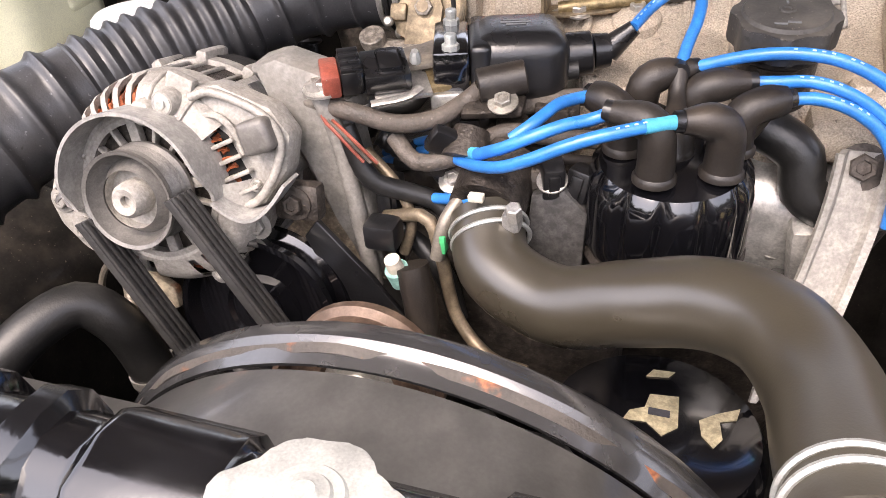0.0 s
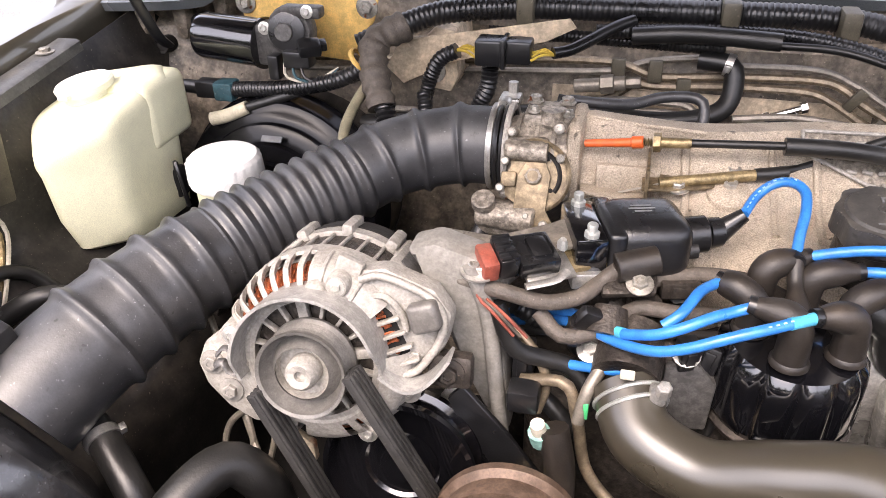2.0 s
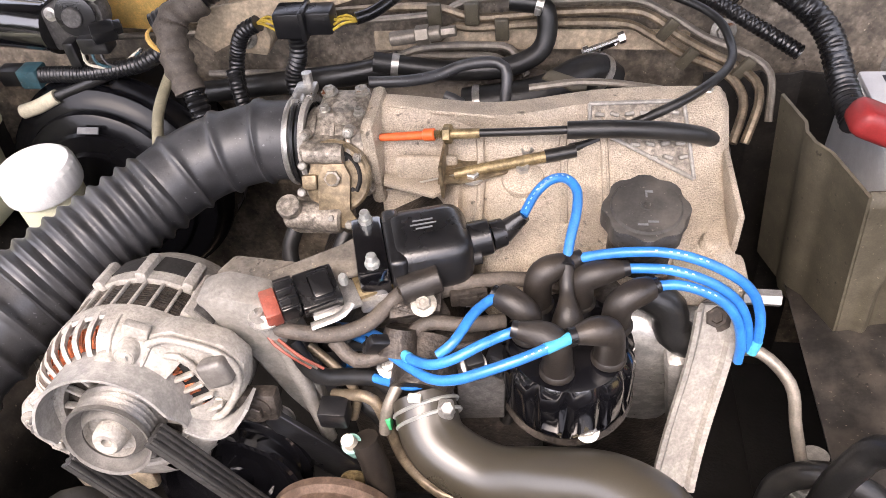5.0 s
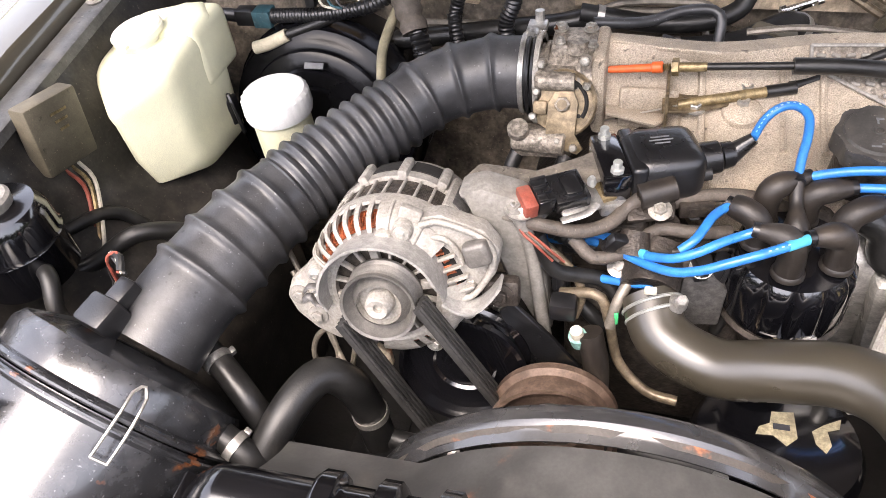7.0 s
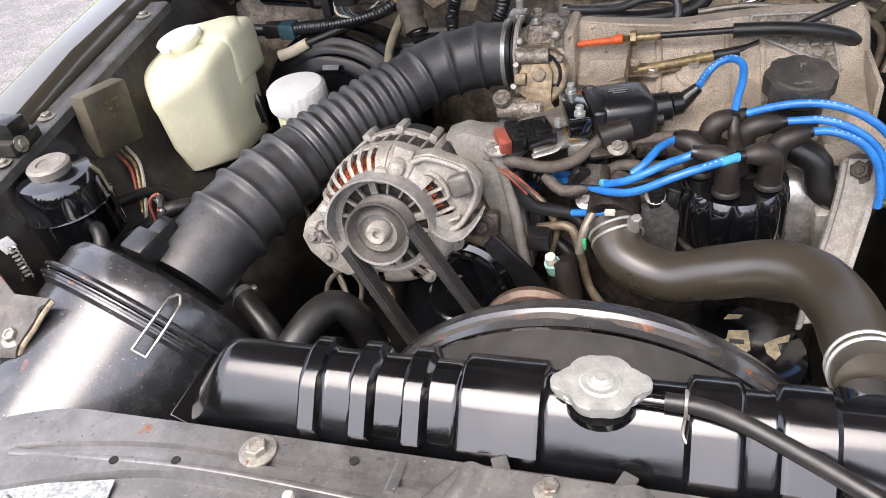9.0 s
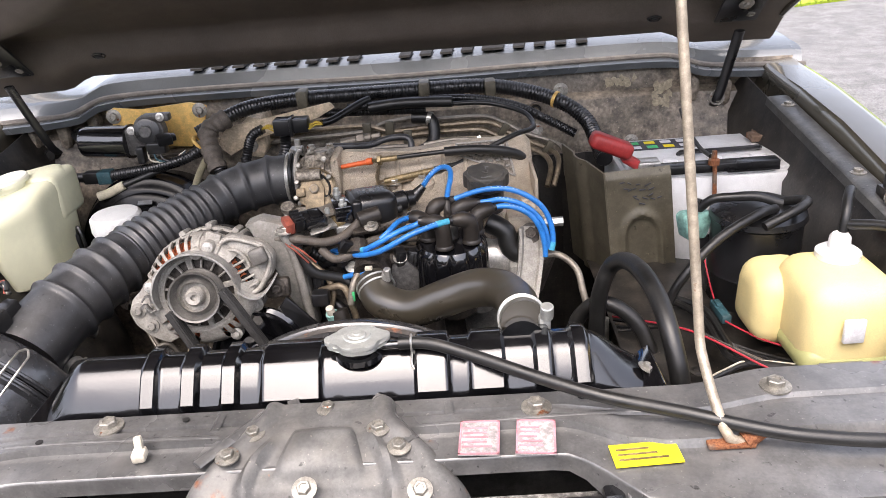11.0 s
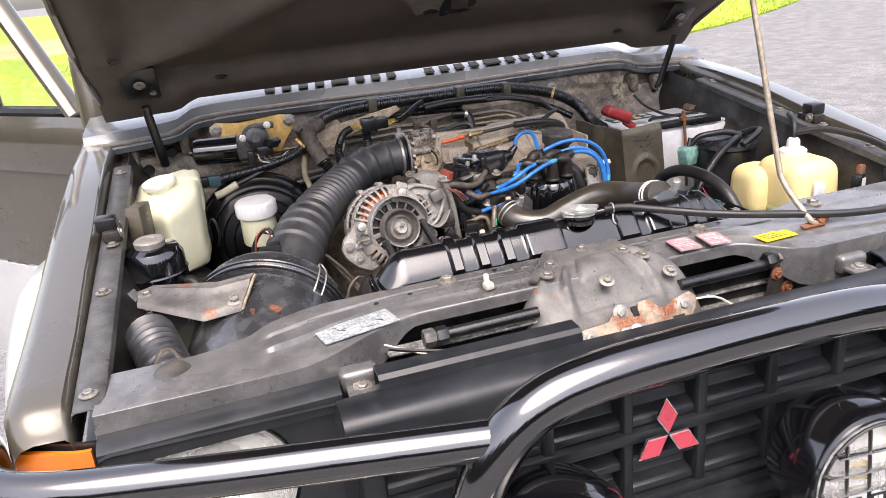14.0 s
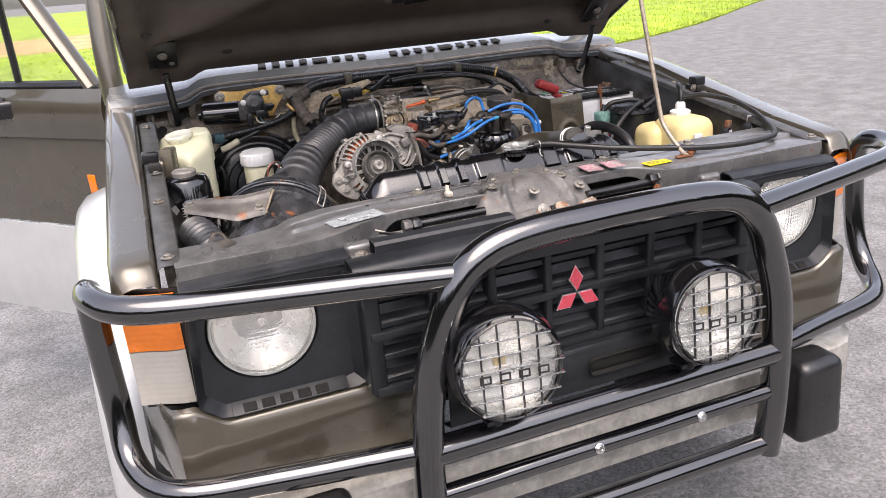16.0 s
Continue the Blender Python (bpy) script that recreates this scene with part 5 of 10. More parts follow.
def sticker(name, c, w, h, turn, material, label, lines=0, ink="dark_print", border=""):
    ob = thing(name, (c[0], c[1], c[2]), label, "sticker")
    m = pose(c[0], c[1], c[2], 0, 0, turn)
    bm = bmesh.new()
    box(bm, (0, 0, 0.0006), (w, h, 0.0012), m)
    part("sheet", bm, material, ob)
    if border:
        for dx, dy, sx, sy in ((0, h / 2 - 0.001, w, 0.0018), (0, -h / 2 + 0.001, w, 0.0018), (w / 2 - 0.001, 0, 0.0018, h), (-w / 2 + 0.001, 0, 0.0018, h)):
            bm = bmesh.new()
            box(bm, (dx, dy, 0.0016), (sx, sy, 0.0008), m)
            part("border", bm, border, ob)
    rng = random.Random(int(abs(c[0]) * 1000))
    for k in range(lines):
        ww = w * rng.uniform(0.45, 0.78)
        bm = bmesh.new()
        box(bm, (-w * 0.42 + ww / 2, h * (0.34 - 0.68 * (k + 0.5) / lines), 0.0016), (ww, h * 0.22 / lines, 0.0006), m)
        part("text_bar", bm, ink, ob)
    return ob

dp = sticker("data_plate", (-0.342, 0.186, 1.0085), 0.104, 0.044, 13, "worn_plate", "scratched pale grey data sticker on the support panel")
rng = random.Random(8)
for k in range(14):
    bm = bmesh.new()
    box(bm, (0, 0, 0), (rng.uniform(0.004, 0.018), rng.uniform(0.0006, 0.0018), 0.0004), pose(-0.342 + rng.uniform(-0.038, 0.038), 0.186 + rng.uniform(-0.012, 0.012), 1.0101 + 0.00003 * k, 0, 0, rng.uniform(-25, 25)))
    part("scratch", bm, "paper" if k % 3 else "rail_grey", dp)
sticker("warning_sticker", (0.163, 0.209, 1.0136), 0.036, 0.046, -4, "paper_worn", "white warning sticker with a red border", 5, "red_print", "red_print")
sticker("warning_sticker", (0.213, 0.206, 1.0136), 0.035, 0.046, -6, "paper_worn", "white warning sticker with a red border", 5, "red_print", "red_print")
sticker("yellow_sticker", (0.304, 0.182, 1.0085), 0.058, 0.028, 3, "yellow_label", "bright yellow sticker on the support panel", 3, "gold")

# ---- condenser and horn ----
M["cond_tube"] = mat("dusty_flat_tube", (0.34, 0.33, 0.31), 0.45, 0.4, 0.5, 900, 60, 0.2, dust=0.2, grime=0.6)
cond = thing("condenser", (0.0, 0.2, 0.68), "black finned air-conditioning condenser behind the grille", "condenser")
for k in range(13):
    z = 0.968 - 0.0215 * k
    bm = bmesh.new()
    box(bm, (-0.01, 0.172, z), (0.60, 0.024, 0.0045), None, 0.0015, 1)
    part("tube", bm, "cond_tube", cond)
bm = bmesh.new()
zig = [bm.verts.new((-0.31 + 0.6 * i / 420, 0.167 + 0.008 * (i % 2), z)) for i in range(421) for z in (0.97, 0.705)]
for i in range(420):
    bm.faces.new((zig[2 * i], zig[2 * i + 1], zig[2 * i + 3], zig[2 * i + 2]))
tagged(part("fins", bm, "fins", cond, "rows of thin black fins"), kind="stuff")
for z, x0, x1 in ((0.985, -0.25, -0.1), (0.978, 0.12, 0.27)):
    bm = bmesh.new()
    tube(bm, [(x0, 0.155, z), (x1, 0.158, z)], 0.008, 12, 0.02)
    part("pipe", bm, "plastic", cond)
for x, z in ((-0.255, 0.985), (-0.238, 0.985), (0.272, 0.985), (0.29, 0.988)):
    bm = bmesh.new()
    lathe(bm, [(0, -0.008), (0.011, -0.008), (0.0125, -0.006), (0.0125, 0.006), (0.011, 0.008), (0, 0.008)], at((x, 0.155, z), (1, 0.02, 0)), 6)
    part("pipe_nut", bm, "gear_grey" if x < -0.245 or x > 0.28 else "plastic", cond, "hexagonal pipe union")
bm = bmesh.new()
prism(bm, [(0.262, 0.93), (0.31, 0.92), (0.315, 0.985), (0.275, 0.98)], 0.004, Matrix(((1, 0, 0, 0), (0, 0, -1, 0.15), (0, 1, 0, 0), (0, 0, 0, 1))), 0.001)
br = part("bracket", bm, "bay", cond)
bolts(br, [((0.28, 0.146, 0.965), (0, -1, 0)), ((0.3, 0.146, 0.94), (0, -1, 0))], 0.006, 0.006, "rusty")
bm = bmesh.new()
tube(bm, [(-0.31, 0.15, 0.985), (-0.28, 0.14, 0.98), (-0.22, 0.125, 0.972), (-0.16, 0.115, 0.968)], 0.0028, 6, 0.01)
solo("bonnet_cable", bm, "rubber", "thin black bonnet release cable", "cable")
bm = bmesh.new()
tube(bm, [(-0.315, 0.155, 0.99), (-0.27, 0.135, 0.976), (-0.215, 0.118, 0.966), (-0.17, 0.112, 0.966)], 0.0013, 6, 0.01)
solo("wire", bm, "wire_w", "thin cream wire beside the release cable", "wire")
bm = bmesh.new()
tube(bm, [(0.125, 0.13, 0.965), (0.155, 0.12, 0.966), (0.18, 0.11, 0.95)], 0.0016, 6, 0.01)
solo("wire", bm, "wire_w", "thin cream wire below the latch cover", "wire")

# ---- radiator ----
rad = thing("radiator", (0.035, 0.32, 0.6), "glossy black radiator with a ribbed top tank", "radiator")
TANK = [(0.276, 0.986), (0.276, 0.992), (0.285, 0.9935), (0.285, 1.006), (0.287, 1.012), (0.306, 1.034), (0.313, 1.041), (0.325, 1.045), (0.34, 1.043), (0.35, 1.033), (0.354, 1.015), (0.354, 0.985)]
RIBS = (-0.167, -0.125, -0.084)
BLOCKS = ((-0.05, 0.006), (0.105, 0.135), (0.16, 0.19), (0.225, 0.238), (0.262, 0.275))
bm = bmesh.new()
NX = 300
def tank(u, v):
    x = -0.288 + 0.618 * u
    y, z = TANK[round(v * 11)]
    rib = 0.0
    for r in RIBS:
        rib = max(rib, smoothstep(0.0095, 0.0068, abs(x - r)))
    for a, b in BLOCKS:
        rib = max(rib, smoothstep(a - 0.004, a, x) * (1 - smoothstep(b, b + 0.004, x)) * 0.8)
    if 4 <= round(v * 11) <= 10:
        y += (0.0065 * rib) * (-1 if y < 0.32 else 1)
        z += 0.0045 * rib * (1 if z > 1.01 else 0)
    end = min(1.0, (x + 0.288) / 0.046, (0.33 - x) / 0.06)
    if z > 0.993:
        z = 0.993 + (z - 0.993) * (0.1 + 0.9 * smoothstep(-0.25, 1.0, end))
    return (x, y, z)
sheet(bm, tank, NX, 11, 0.002)
part("top_tank", bm, "tank_black", rad, "glossy black ribbed top tank")
bm = bmesh.new()
for x in [-0.255 + 0.012 * k for k in range(48)]:
    box(bm, (x, 0.2785, 0.989), (0.008, 0.006, 0.009), None, 0.001, 1)
tagged(part("crimp_tabs", bm, "tank_black", rad, "row of crimped tank tabs"), kind="stuff")
bm = bmesh.new()
box(bm, (0.035, 0.316, 0.8), (0.6, 0.05, 0.37), None, 0.004)
part("core", bm, "fins", rad, "black finned core")
for x, s in ((-0.276, -1), (0.335, 1)):
    bm = bmesh.new()
    box(bm, (0, 0, 0), (0.03, 0.07, 0.006), pose(x, 0.315, 1.0, 0, -38 * s, 0), 0.002)
    box(bm, (x + s * 0.012, 0.315, 0.9), (0.006, 0.075, 0.2), None, 0.002)
    e = part("end_bracket", bm, "black_gloss", rad)
    bolts(e, [((x + 0.002, 0.315, 1.005), (0.5 * s, 0, 1))], 0.006, 0.005)
bm = bmesh.new()
lathe(bm, [(0, 0), (0.024, 0.0), (0.024, 0.006), (0.018, 0.008), (0.018, 0.018), (0, 0.018)], at((0.047, 0.317, 1.04), (0, 0, 1)), 24)
tube(bm, [(0.06, 0.317, 1.05), (0.09, 0.314, 1.052)], 0.0045, 10, 0.01)
part("filler_neck", bm, "black_gloss", rad)
bm = bmesh.new()
outline = []
for k in range(64):
    a = 2 * math.pi * k / 64
    ear = max(math.exp(-((math.atan2(math.sin(a - s), math.cos(a - s))) / 0.33) ** 4) for s in (0.0, math.pi))
    r = 0.0255 + 0.0075 * ear + (0.0012 * math.cos(6 * a) if ear < 0.2 else 0)
    outline.append((r * math.cos(a), r * math.sin(a)))
mc = pose(0.047, 0.316, 1.058, -3, 2, 8)
prism(bm, outline, 0.005, mc, 0.0012)
prism(bm, [(x * 0.93, y * 0.93) for x, y in outline], 0.004, mc, 0.001, -0.005)
cap = part("filler_cap", bm, "cad", rad, "zinc plated filler cap with two ears")
bm = bmesh.new()
lathe(bm, [(0.0, 0.0095), (0.004, 0.0095), (0.005, 0.0085), (0.0085, 0.008), (0.0095, 0.0065), (0.013, 0.0065), (0.0145, 0.0045), (0.0165, 0.0045)], mc, 32)
part("cap_crown", bm, "cad", cap)
# overflow hose and tank on the other wing
bm = bmesh.new()
tube(bm, [(0.088, 0.314, 1.053), (0.12, 0.31, 1.053), (0.165, 0.292, 1.046), (0.225, 0.26, 1.038), (0.28, 0.232, 1.033), (0.34, 0.212, 1.028), (0.43, 0.18, 1.022), (0.53, 0.168, 1.02), (0.62, 0.19, 1.02), (0.665, 0.262, 1.03), (0.685, 0.33, 1.045), (0.685, 0.40, 1.06), (0.655, 0.47, 1.07), (0.618, 0.508, 1.062)], 0.0062, 12, 0.01)
oh = solo("overflow_hose", bm, "rubber", "long black rubber overflow hose across the support panel", "hose")
bm = bmesh.new()
cc = [(0.1 + 0.001, 0.3135 + 0.0085 * math.cos(a), 1.053 + 0.0085 * math.sin(a)) for a in (k * math.pi / 8 for k in range(17))]
tube(bm, cc, 0.0012, 6, 0.01, curve=False)
tube(bm, [(0.101, 0.31, 1.045), (0.1, 0.304, 1.034), (0.104, 0.3, 1.03), (0.107, 0.306, 1.036), (0.102, 0.312, 1.045)], 0.0013, 6, 0.003)
part("wire_clamp", bm, "steel", oh, "spring wire hose clamp")

ct = thing("coolant_tank", (0.6, 0.48, 0.9), "amber translucent coolant expansion tank, part full", "expansion tank")
def blob(bm, c, s, bev, taper=(1, 1), m=None):
    box(bm, c, s, m, bev, 5, taper)
bm = bmesh.new()
blob(bm, (0.603, 0.477, 0.966), (0.118, 0.135, 0.115), 0.03, (0.93, 0.93))
blob(bm, (0.557, 0.535, 0.952), (0.085, 0.1, 0.1), 0.028, (0.92, 0.9))
part("tank_body", bm, "tank_amber", ct, "amber tank body")
bm = bmesh.new()
blob(bm, (0.603, 0.477, 0.925), (0.1195, 0.1365, 0.04), 0.0195)
part("coolant", bm, "coolant", ct, "greenish coolant showing through")
bm = bmesh.new()
lathe(bm, [(0, 0.0), (0.024, 0), (0.026, 0.006), (0.026, 0.013), (0.022, 0.016), (0.013, 0.018), (0.012, 0.032), (0.009, 0.036), (0, 0.036)], at((0.61, 0.5, 1.018), (0, 0, 1)), 24)
part("cap", bm, "cap_white", ct, "cream screw cap with a spout")
bm = bmesh.new()
box(bm, (0.592, 0.406, 0.975), (0.024, 0.006, 0.03), None, 0.002)
part("label_patch", bm, "paper", ct, "white paper patch")
bm = bmesh.new()
box(bm, (0.585, 0.4, 0.93), (0.05, 0.06, 0.004), None, 0.001)
part("tank_bracket", bm, "support", ct)
bm = bmesh.new()
tube(bm, [(0.615, 0.505, 1.05), (0.618, 0.51, 1.072), (0.625, 0.525, 1.085), (0.64, 0.55, 1.09)], 0.006, 10, 0.008)
part("vent_pipe", bm, "rubber", ct)

# ---- air cleaner ----
ac = thing("air_cleaner", (-0.45, 0.35, 0.85), "dusty black round air cleaner can with rust spots", "air cleaner")
AX = Vector((0.3, 0.88, 0.38)).normalized()
AC = Vector((-0.44, 0.435, 0.935))
ma = at(AC, AX)
M["ac_can"] = mat("spotted_black_can", (0.03, 0.031, 0.034), 0.17, 0.0, 0.35, 260, 14, 0.02, dust=0.3, dust_col=(0.17, 0.17, 0.175), rust=0.22, rust_scale=24, spec=1.0, coat=0.3, grime=0.35)
bm = bmesh.new()
lathe(bm, [(0, -0.215), (0.06, -0.212), (0.09, -0.2), (0.106, -0.175), (0.11, -0.12), (0.112, -0.012), (0.118, -0.008), (0.119, 0.0)], ma, 56)
part("can", bm, "ac_can", ac, "dusty black can with rust spots")
bm = bmesh.new()
lathe(bm, [(0.119, 0.0015), (0.121, 0.004), (0.119, 0.008), (0.114, 0.01), (0.114, 0.03), (0.108, 0.04), (0.07, 0.052), (0, 0.054)], ma, 56)
part("lid", bm, "ac_can", ac, "black pressed lid")
for r, h in ((0.1215, -0.004), (0.1225, 0.005)):
    bm = bmesh.new()
    tube(bm, [ma @ Vector((r * math.cos(a), r * math.sin(a), h)) for a in (2 * math.pi * k / 60 for k in range(61))], 0.0022, 6, 0.02, curve=False)
    part("rim_bead", bm, "ac_can", ac)
for deg in (20, 140, 262):
    a = radians(deg)
    q = Matrix.Rotation(a, 4, "Z")
    bm = bmesh.new()
    for s in (-1, 1):
        tube(bm, [ma @ q @ Vector((0.1215, s * 0.007, -0.03)), ma @ q @ Vector((0.127, s * 0.007, -0.012)), ma @ q @ Vector((0.128, s * 0.0065, 0.012)), ma @ q @ Vector((0.122, s * 0.006, 0.026))], 0.0014, 6, 0.005)
    tube(bm, [ma @ q @ Vector((0.122, -0.006, 0.026)), ma @ q @ Vector((0.119, 0, 0.034)), ma @ q @ Vector((0.122, 0.006, 0.026))], 0.0014, 6, 0.004)
    tube(bm, [ma @ q @ Vector((0.1215, -0.007, -0.03)), ma @ q @ Vector((0.1215, 0.007, -0.03))], 0.0014, 6, 0.004)
    part("spring_clip", bm, "steel", ac, "bent wire spring clip")
bm = bmesh.new()
box(bm, (0, 0, 0.02), (0.035, 0.028, 0.03), ma @ pose(-0.005, 0.075, 0.045, 10, 0, 0), 0.004)
box(bm, (0, 0, 0.045), (0.02, 0.016, 0.026), ma @ pose(-0.005, 0.075, 0.045, 10, 0, 0), 0.003)
sn = part("sensor_plug", bm, "plastic", ac, "black sensor plug")
bm = bmesh.new()
p0 = ma @ Vector((-0.005, 0.085, 0.105))
tube(bm, [p0, p0 + Vector((-0.004, 0.01, 0.006)), p0 + Vector((-0.02, 0.016, -0.002)), p0 + Vector((-0.034, 0.02, -0.03)), p0 + Vector((-0.036, 0.026, -0.07))], 0.0035, 8, 0.006)
part("plug_wire", bm, "rubber", sn)
for k, mt in enumerate(("red_brown", "wire_w", "rubber")):
    bm = bmesh.new()
    tube(bm, [p0 + Vector((0.004 * k - 0.004, 0, -0.004)), p0 + Vector((-0.006 - 0.004 * k, 0.012, 0.008 - 0.003 * k)), p0 + Vector((-0.024, 0.014 + 0.004 * k, -0.004)), p0 + Vector((-0.034 - 0.004 * k, 0.02, -0.05))], 0.0018, 6, 0.005)
    part("plug_wire", bm, mt, sn)
bm = bmesh.new()
box(bm, (0.098, -0.02, 0.062), (0.014, 0.02, 0.012), ma, 0.002)
part("hose_clamp_screw", bm, "steel", ac)
brk = thing("air_cleaner_bracket", (-0.56, 0.39, 1.0), "dusty steel bracket bolted over the air cleaner", "bracket")
bm = bmesh.new()
def bracket(u, v):
    rear = [Vector(p) for p in ((-0.624, 0.424, 1.023), (-0.6, 0.43, 1.026), (-0.507, 0.373, 1.034), (-0.455, 0.365, 1.041))]
    front = [Vector(p) for p in ((-0.622, 0.385, 1.02), (-0.6, 0.365, 1.018), (-0.534, 0.32, 1.006), (-0.482, 0.324, 1.009))]
    t = u * 3
    k = min(2, int(t))
    p = rear[k].lerp(rear[k + 1], t - k).lerp(front[k].lerp(front[k + 1], t - k), v)
    p.z += 0.004 * math.exp(-((v - 0.25) / 0.08) ** 2) * smoothstep(0.2, 0.4, u) - 0.005 * smoothstep(0.9, 1.0, v)
    return p
sheet(bm, bracket, 30, 16, 0.003)
part("arm", bm, "bracket_grey", brk)
bm = bmesh.new()
tube(bm, [bracket(1.0, v / 6) + Vector((0.001, 0, -0.002)) for v in range(7)], 0.0026, 8, 0.006)
part("turned_edge", bm, "rust_bracket", brk, "rusty turned-down edge")
bolts(brk, [((-0.611, 0.408, 1.023), (0, 0, 1)), ((-0.489, 0.336, 1.017), (0, -0.4, 1))], 0.007, 0.008)

# big corrugated intake duct
duct = thing("intake_duct", (-0.28, 0.65, 0.98), "long dusty black corrugated rubber intake duct", "intake duct")
DUCT = [(-0.105, 0.815, 1.068), (-0.15, 0.815, 1.066), (-0.205, 0.795, 1.058), (-0.248, 0.753, 1.045), (-0.292, 0.7, 1.034), (-0.332, 0.641, 1.021), (-0.365, 0.577, 1.007), (-0.39, 0.518, 0.99), (-0.405, 0.475, 0.972)]
def duct_r(s):
    base = 0.0375 + 0.0085 * smoothstep(0.2, 0.42, s)
    r = base
    for c in (0.042, 0.082, 0.125):
        r += 0.004 * math.exp(-((s - c) / 0.004) ** 2)
    if 0.15 < s < 0.30:
        k = (s - 0.15) / 0.0145
        r += 0.005 * (0.5 + 0.5 * math.cos(2 * math.pi * (k - 0.5))) - 0.001
    for c in (0.322, 0.352, 0.385, 0.42):
        r += 0.0052 * math.exp(-((s - c) / 0.0046) ** 2)
    return r
bm = bmesh.new()
tube(bm, DUCT, duct_r, 32, 0.0018)
part("duct_tube", bm, "duct", duct)
bm = bmesh.new()
for x in (-0.102, -0.108):
    tube(bm, [(x, 0.815 + 0.0405 * math.cos(a), 1.068 + 0.0405 * math.sin(a)) for a in (2 * math.pi * k / 40 for k in range(41))], 0.0024, 6, 0.02, curve=False)
part("throttle_clamp", bm, "plastic", duct)
for x, r, k in ((-0.114, 0.0412, "steel"), (-0.0985, 0.0425, "alloy")):
    bm = bmesh.new()
    lathe(bm, [(0.036, -0.0024), (r, -0.0026), (r + 0.001, 0.0), (r, 0.0026), (0.036, 0.0024)], at((x, 0.815, 1.068), (1, 0, 0)), 48)
    part("clamp_band", bm, k, duct, "dull metal clamp band")
bm = bmesh.new()
box(bm, (-0.104, 0.836, 1.108), (0.02, 0.024, 0.008), None, 0.002)
cyl(bm, (-0.106, 0.824, 1.11), (-0.106, 0.814, 1.109), 0.006, None, 10)
cyl(bm, (-0.103, 0.845, 1.108), (-0.103, 0.846, 1.122), 0.005, None, 8)
part("clamp_screw", bm, "steel", duct, "clamp screw and bracket")

# ---- left wing ----
wb = thing("washer_bottle", (-0.587, 0.81, 0.9), "yellowed white plastic washer bottle", "washer bottle")
bm = bmesh.new()
def bottle_ring(z, grow, shift):
    base = [(-0.658, 0.815), (-0.588, 0.735), (-0.527, 0.79), (-0.52, 0.9), (-0.545, 0.935), (-0.645, 0.93)]
    cxy = Vector((-0.583, 0.85))
    ring, n = [], len(base)
    for i in range(n):
        a, b, c = Vector(base[i - 1]), Vector(base[i]), Vector(base[(i + 1) % n])
        for t in (0.0, 0.25, 0.5, 0.75, 1.0):
            p0, p2 = b.lerp(a, 0.17), b.lerp(c, 0.17)
            q = p0 * (1 - t) ** 2 + b * 2 * t * (1 - t) + p2 * t * t
            q = cxy + (q - cxy) * grow + Vector(shift)
            top = smoothstep(1.0, 1.05, z)
            ring.append(bm.verts.new((q.x, q.y, z + top * (0.17 * (q.y - cxy.y) + 0.16 * (q.x - cxy.x)))))
    return ring
RB = [bottle_ring(z, g, sh_) for z, g, sh_ in ((0.915, 0.76, (0.006, 0.008)), (0.922, 0.85, (0.004, 0.004)), (0.945, 0.9, (0.003, 0.002)), (0.962, 0.92, (0, 0)), (0.972, 0.93, (0, 0)), (1.018, 0.965, (0, 0)), (1.03, 0.97, (0, 0)), (1.05, 1.0, (0, 0)), (1.061, 0.985, (0, 0)), (1.068, 0.94, (0, 0)), (1.073, 0.84, (0, 0)), (1.075, 0.5, (0, 0)))]
for a, b in zip(RB, RB[1:]):
    for k in range(len(a)):
        bm.faces.new((a[k], a[(k + 1) % len(a)], b[(k + 1) % len(a)], b[k]))
bm.faces.new(RB[0][::-1])
bm.faces.new(RB[-1])
part("bottle", bm, "tank", wb, "yellowed translucent bottle")
bm = bmesh.new()
box(bm, (-0.553, 0.893, 1.046), (0.064, 0.086, 0.08), None, 0.012, 3)
part("bottle_shoulder", bm, "tank", wb)
bm = bmesh.new()
lathe(bm, [(0.026, -0.014), (0.027, 0.006), (0.0325, 0.007), (0.0335, 0.014), (0.031, 0.0165), (0.026, 0.016), (0.024, 0.0145), (0, 0.0145)], at((-0.596, 0.852, 1.074), (-0.12, -0.1, 1)), 28)
box(bm, (0.03, 0.0, 0.012), (0.02, 0.014, 0.005), at((-0.596, 0.852, 1.074), (-0.12, -0.1, 1)), 0.002)
part("cap", bm, "bottle_cap", wb, "pale snap-on cap")
bm = bmesh.new()
box(bm, (-0.53, 0.885, 0.955), (0.02, 0.022, 0.04), None, 0.005)
tube(bm, [(-0.525, 0.88, 0.97), (-0.512, 0.865, 0.99), (-0.505, 0.86, 0.96), (-0.51, 0.87, 0.93)], 0.003, 6, 0.006)
part("pump", bm, "plastic", wb, "black washer pump with wires")

ps = thing("steering_reservoir", (-0.607, 0.562, 0.94), "black power steering reservoir with a grey cap", "fluid reservoir")
mp = at((-0.607, 0.562, 0.955), (0, -0.03, 1))
bm = bmesh.new()
lathe(bm, [(0, 0), (0.044, 0), (0.05, 0.006), (0.05, 0.05), (0.052, 0.052), (0.05, 0.056), (0.049, 0.08), (0.042, 0.092), (0.024, 0.096), (0.02, 0.1), (0, 0.1)], mp, 36)
part("can", bm, "black_gloss", ps)
bm = bmesh.new()
lathe(bm, [(0.0, 0.096), (0.024, 0.096), (0.025, 0.105), (0.022, 0.108), (0.013, 0.108), (0.012, 0.106), (0, 0.106)], mp, 24)
part("cap", bm, "cast_bracket", ps, "grey screw cap")

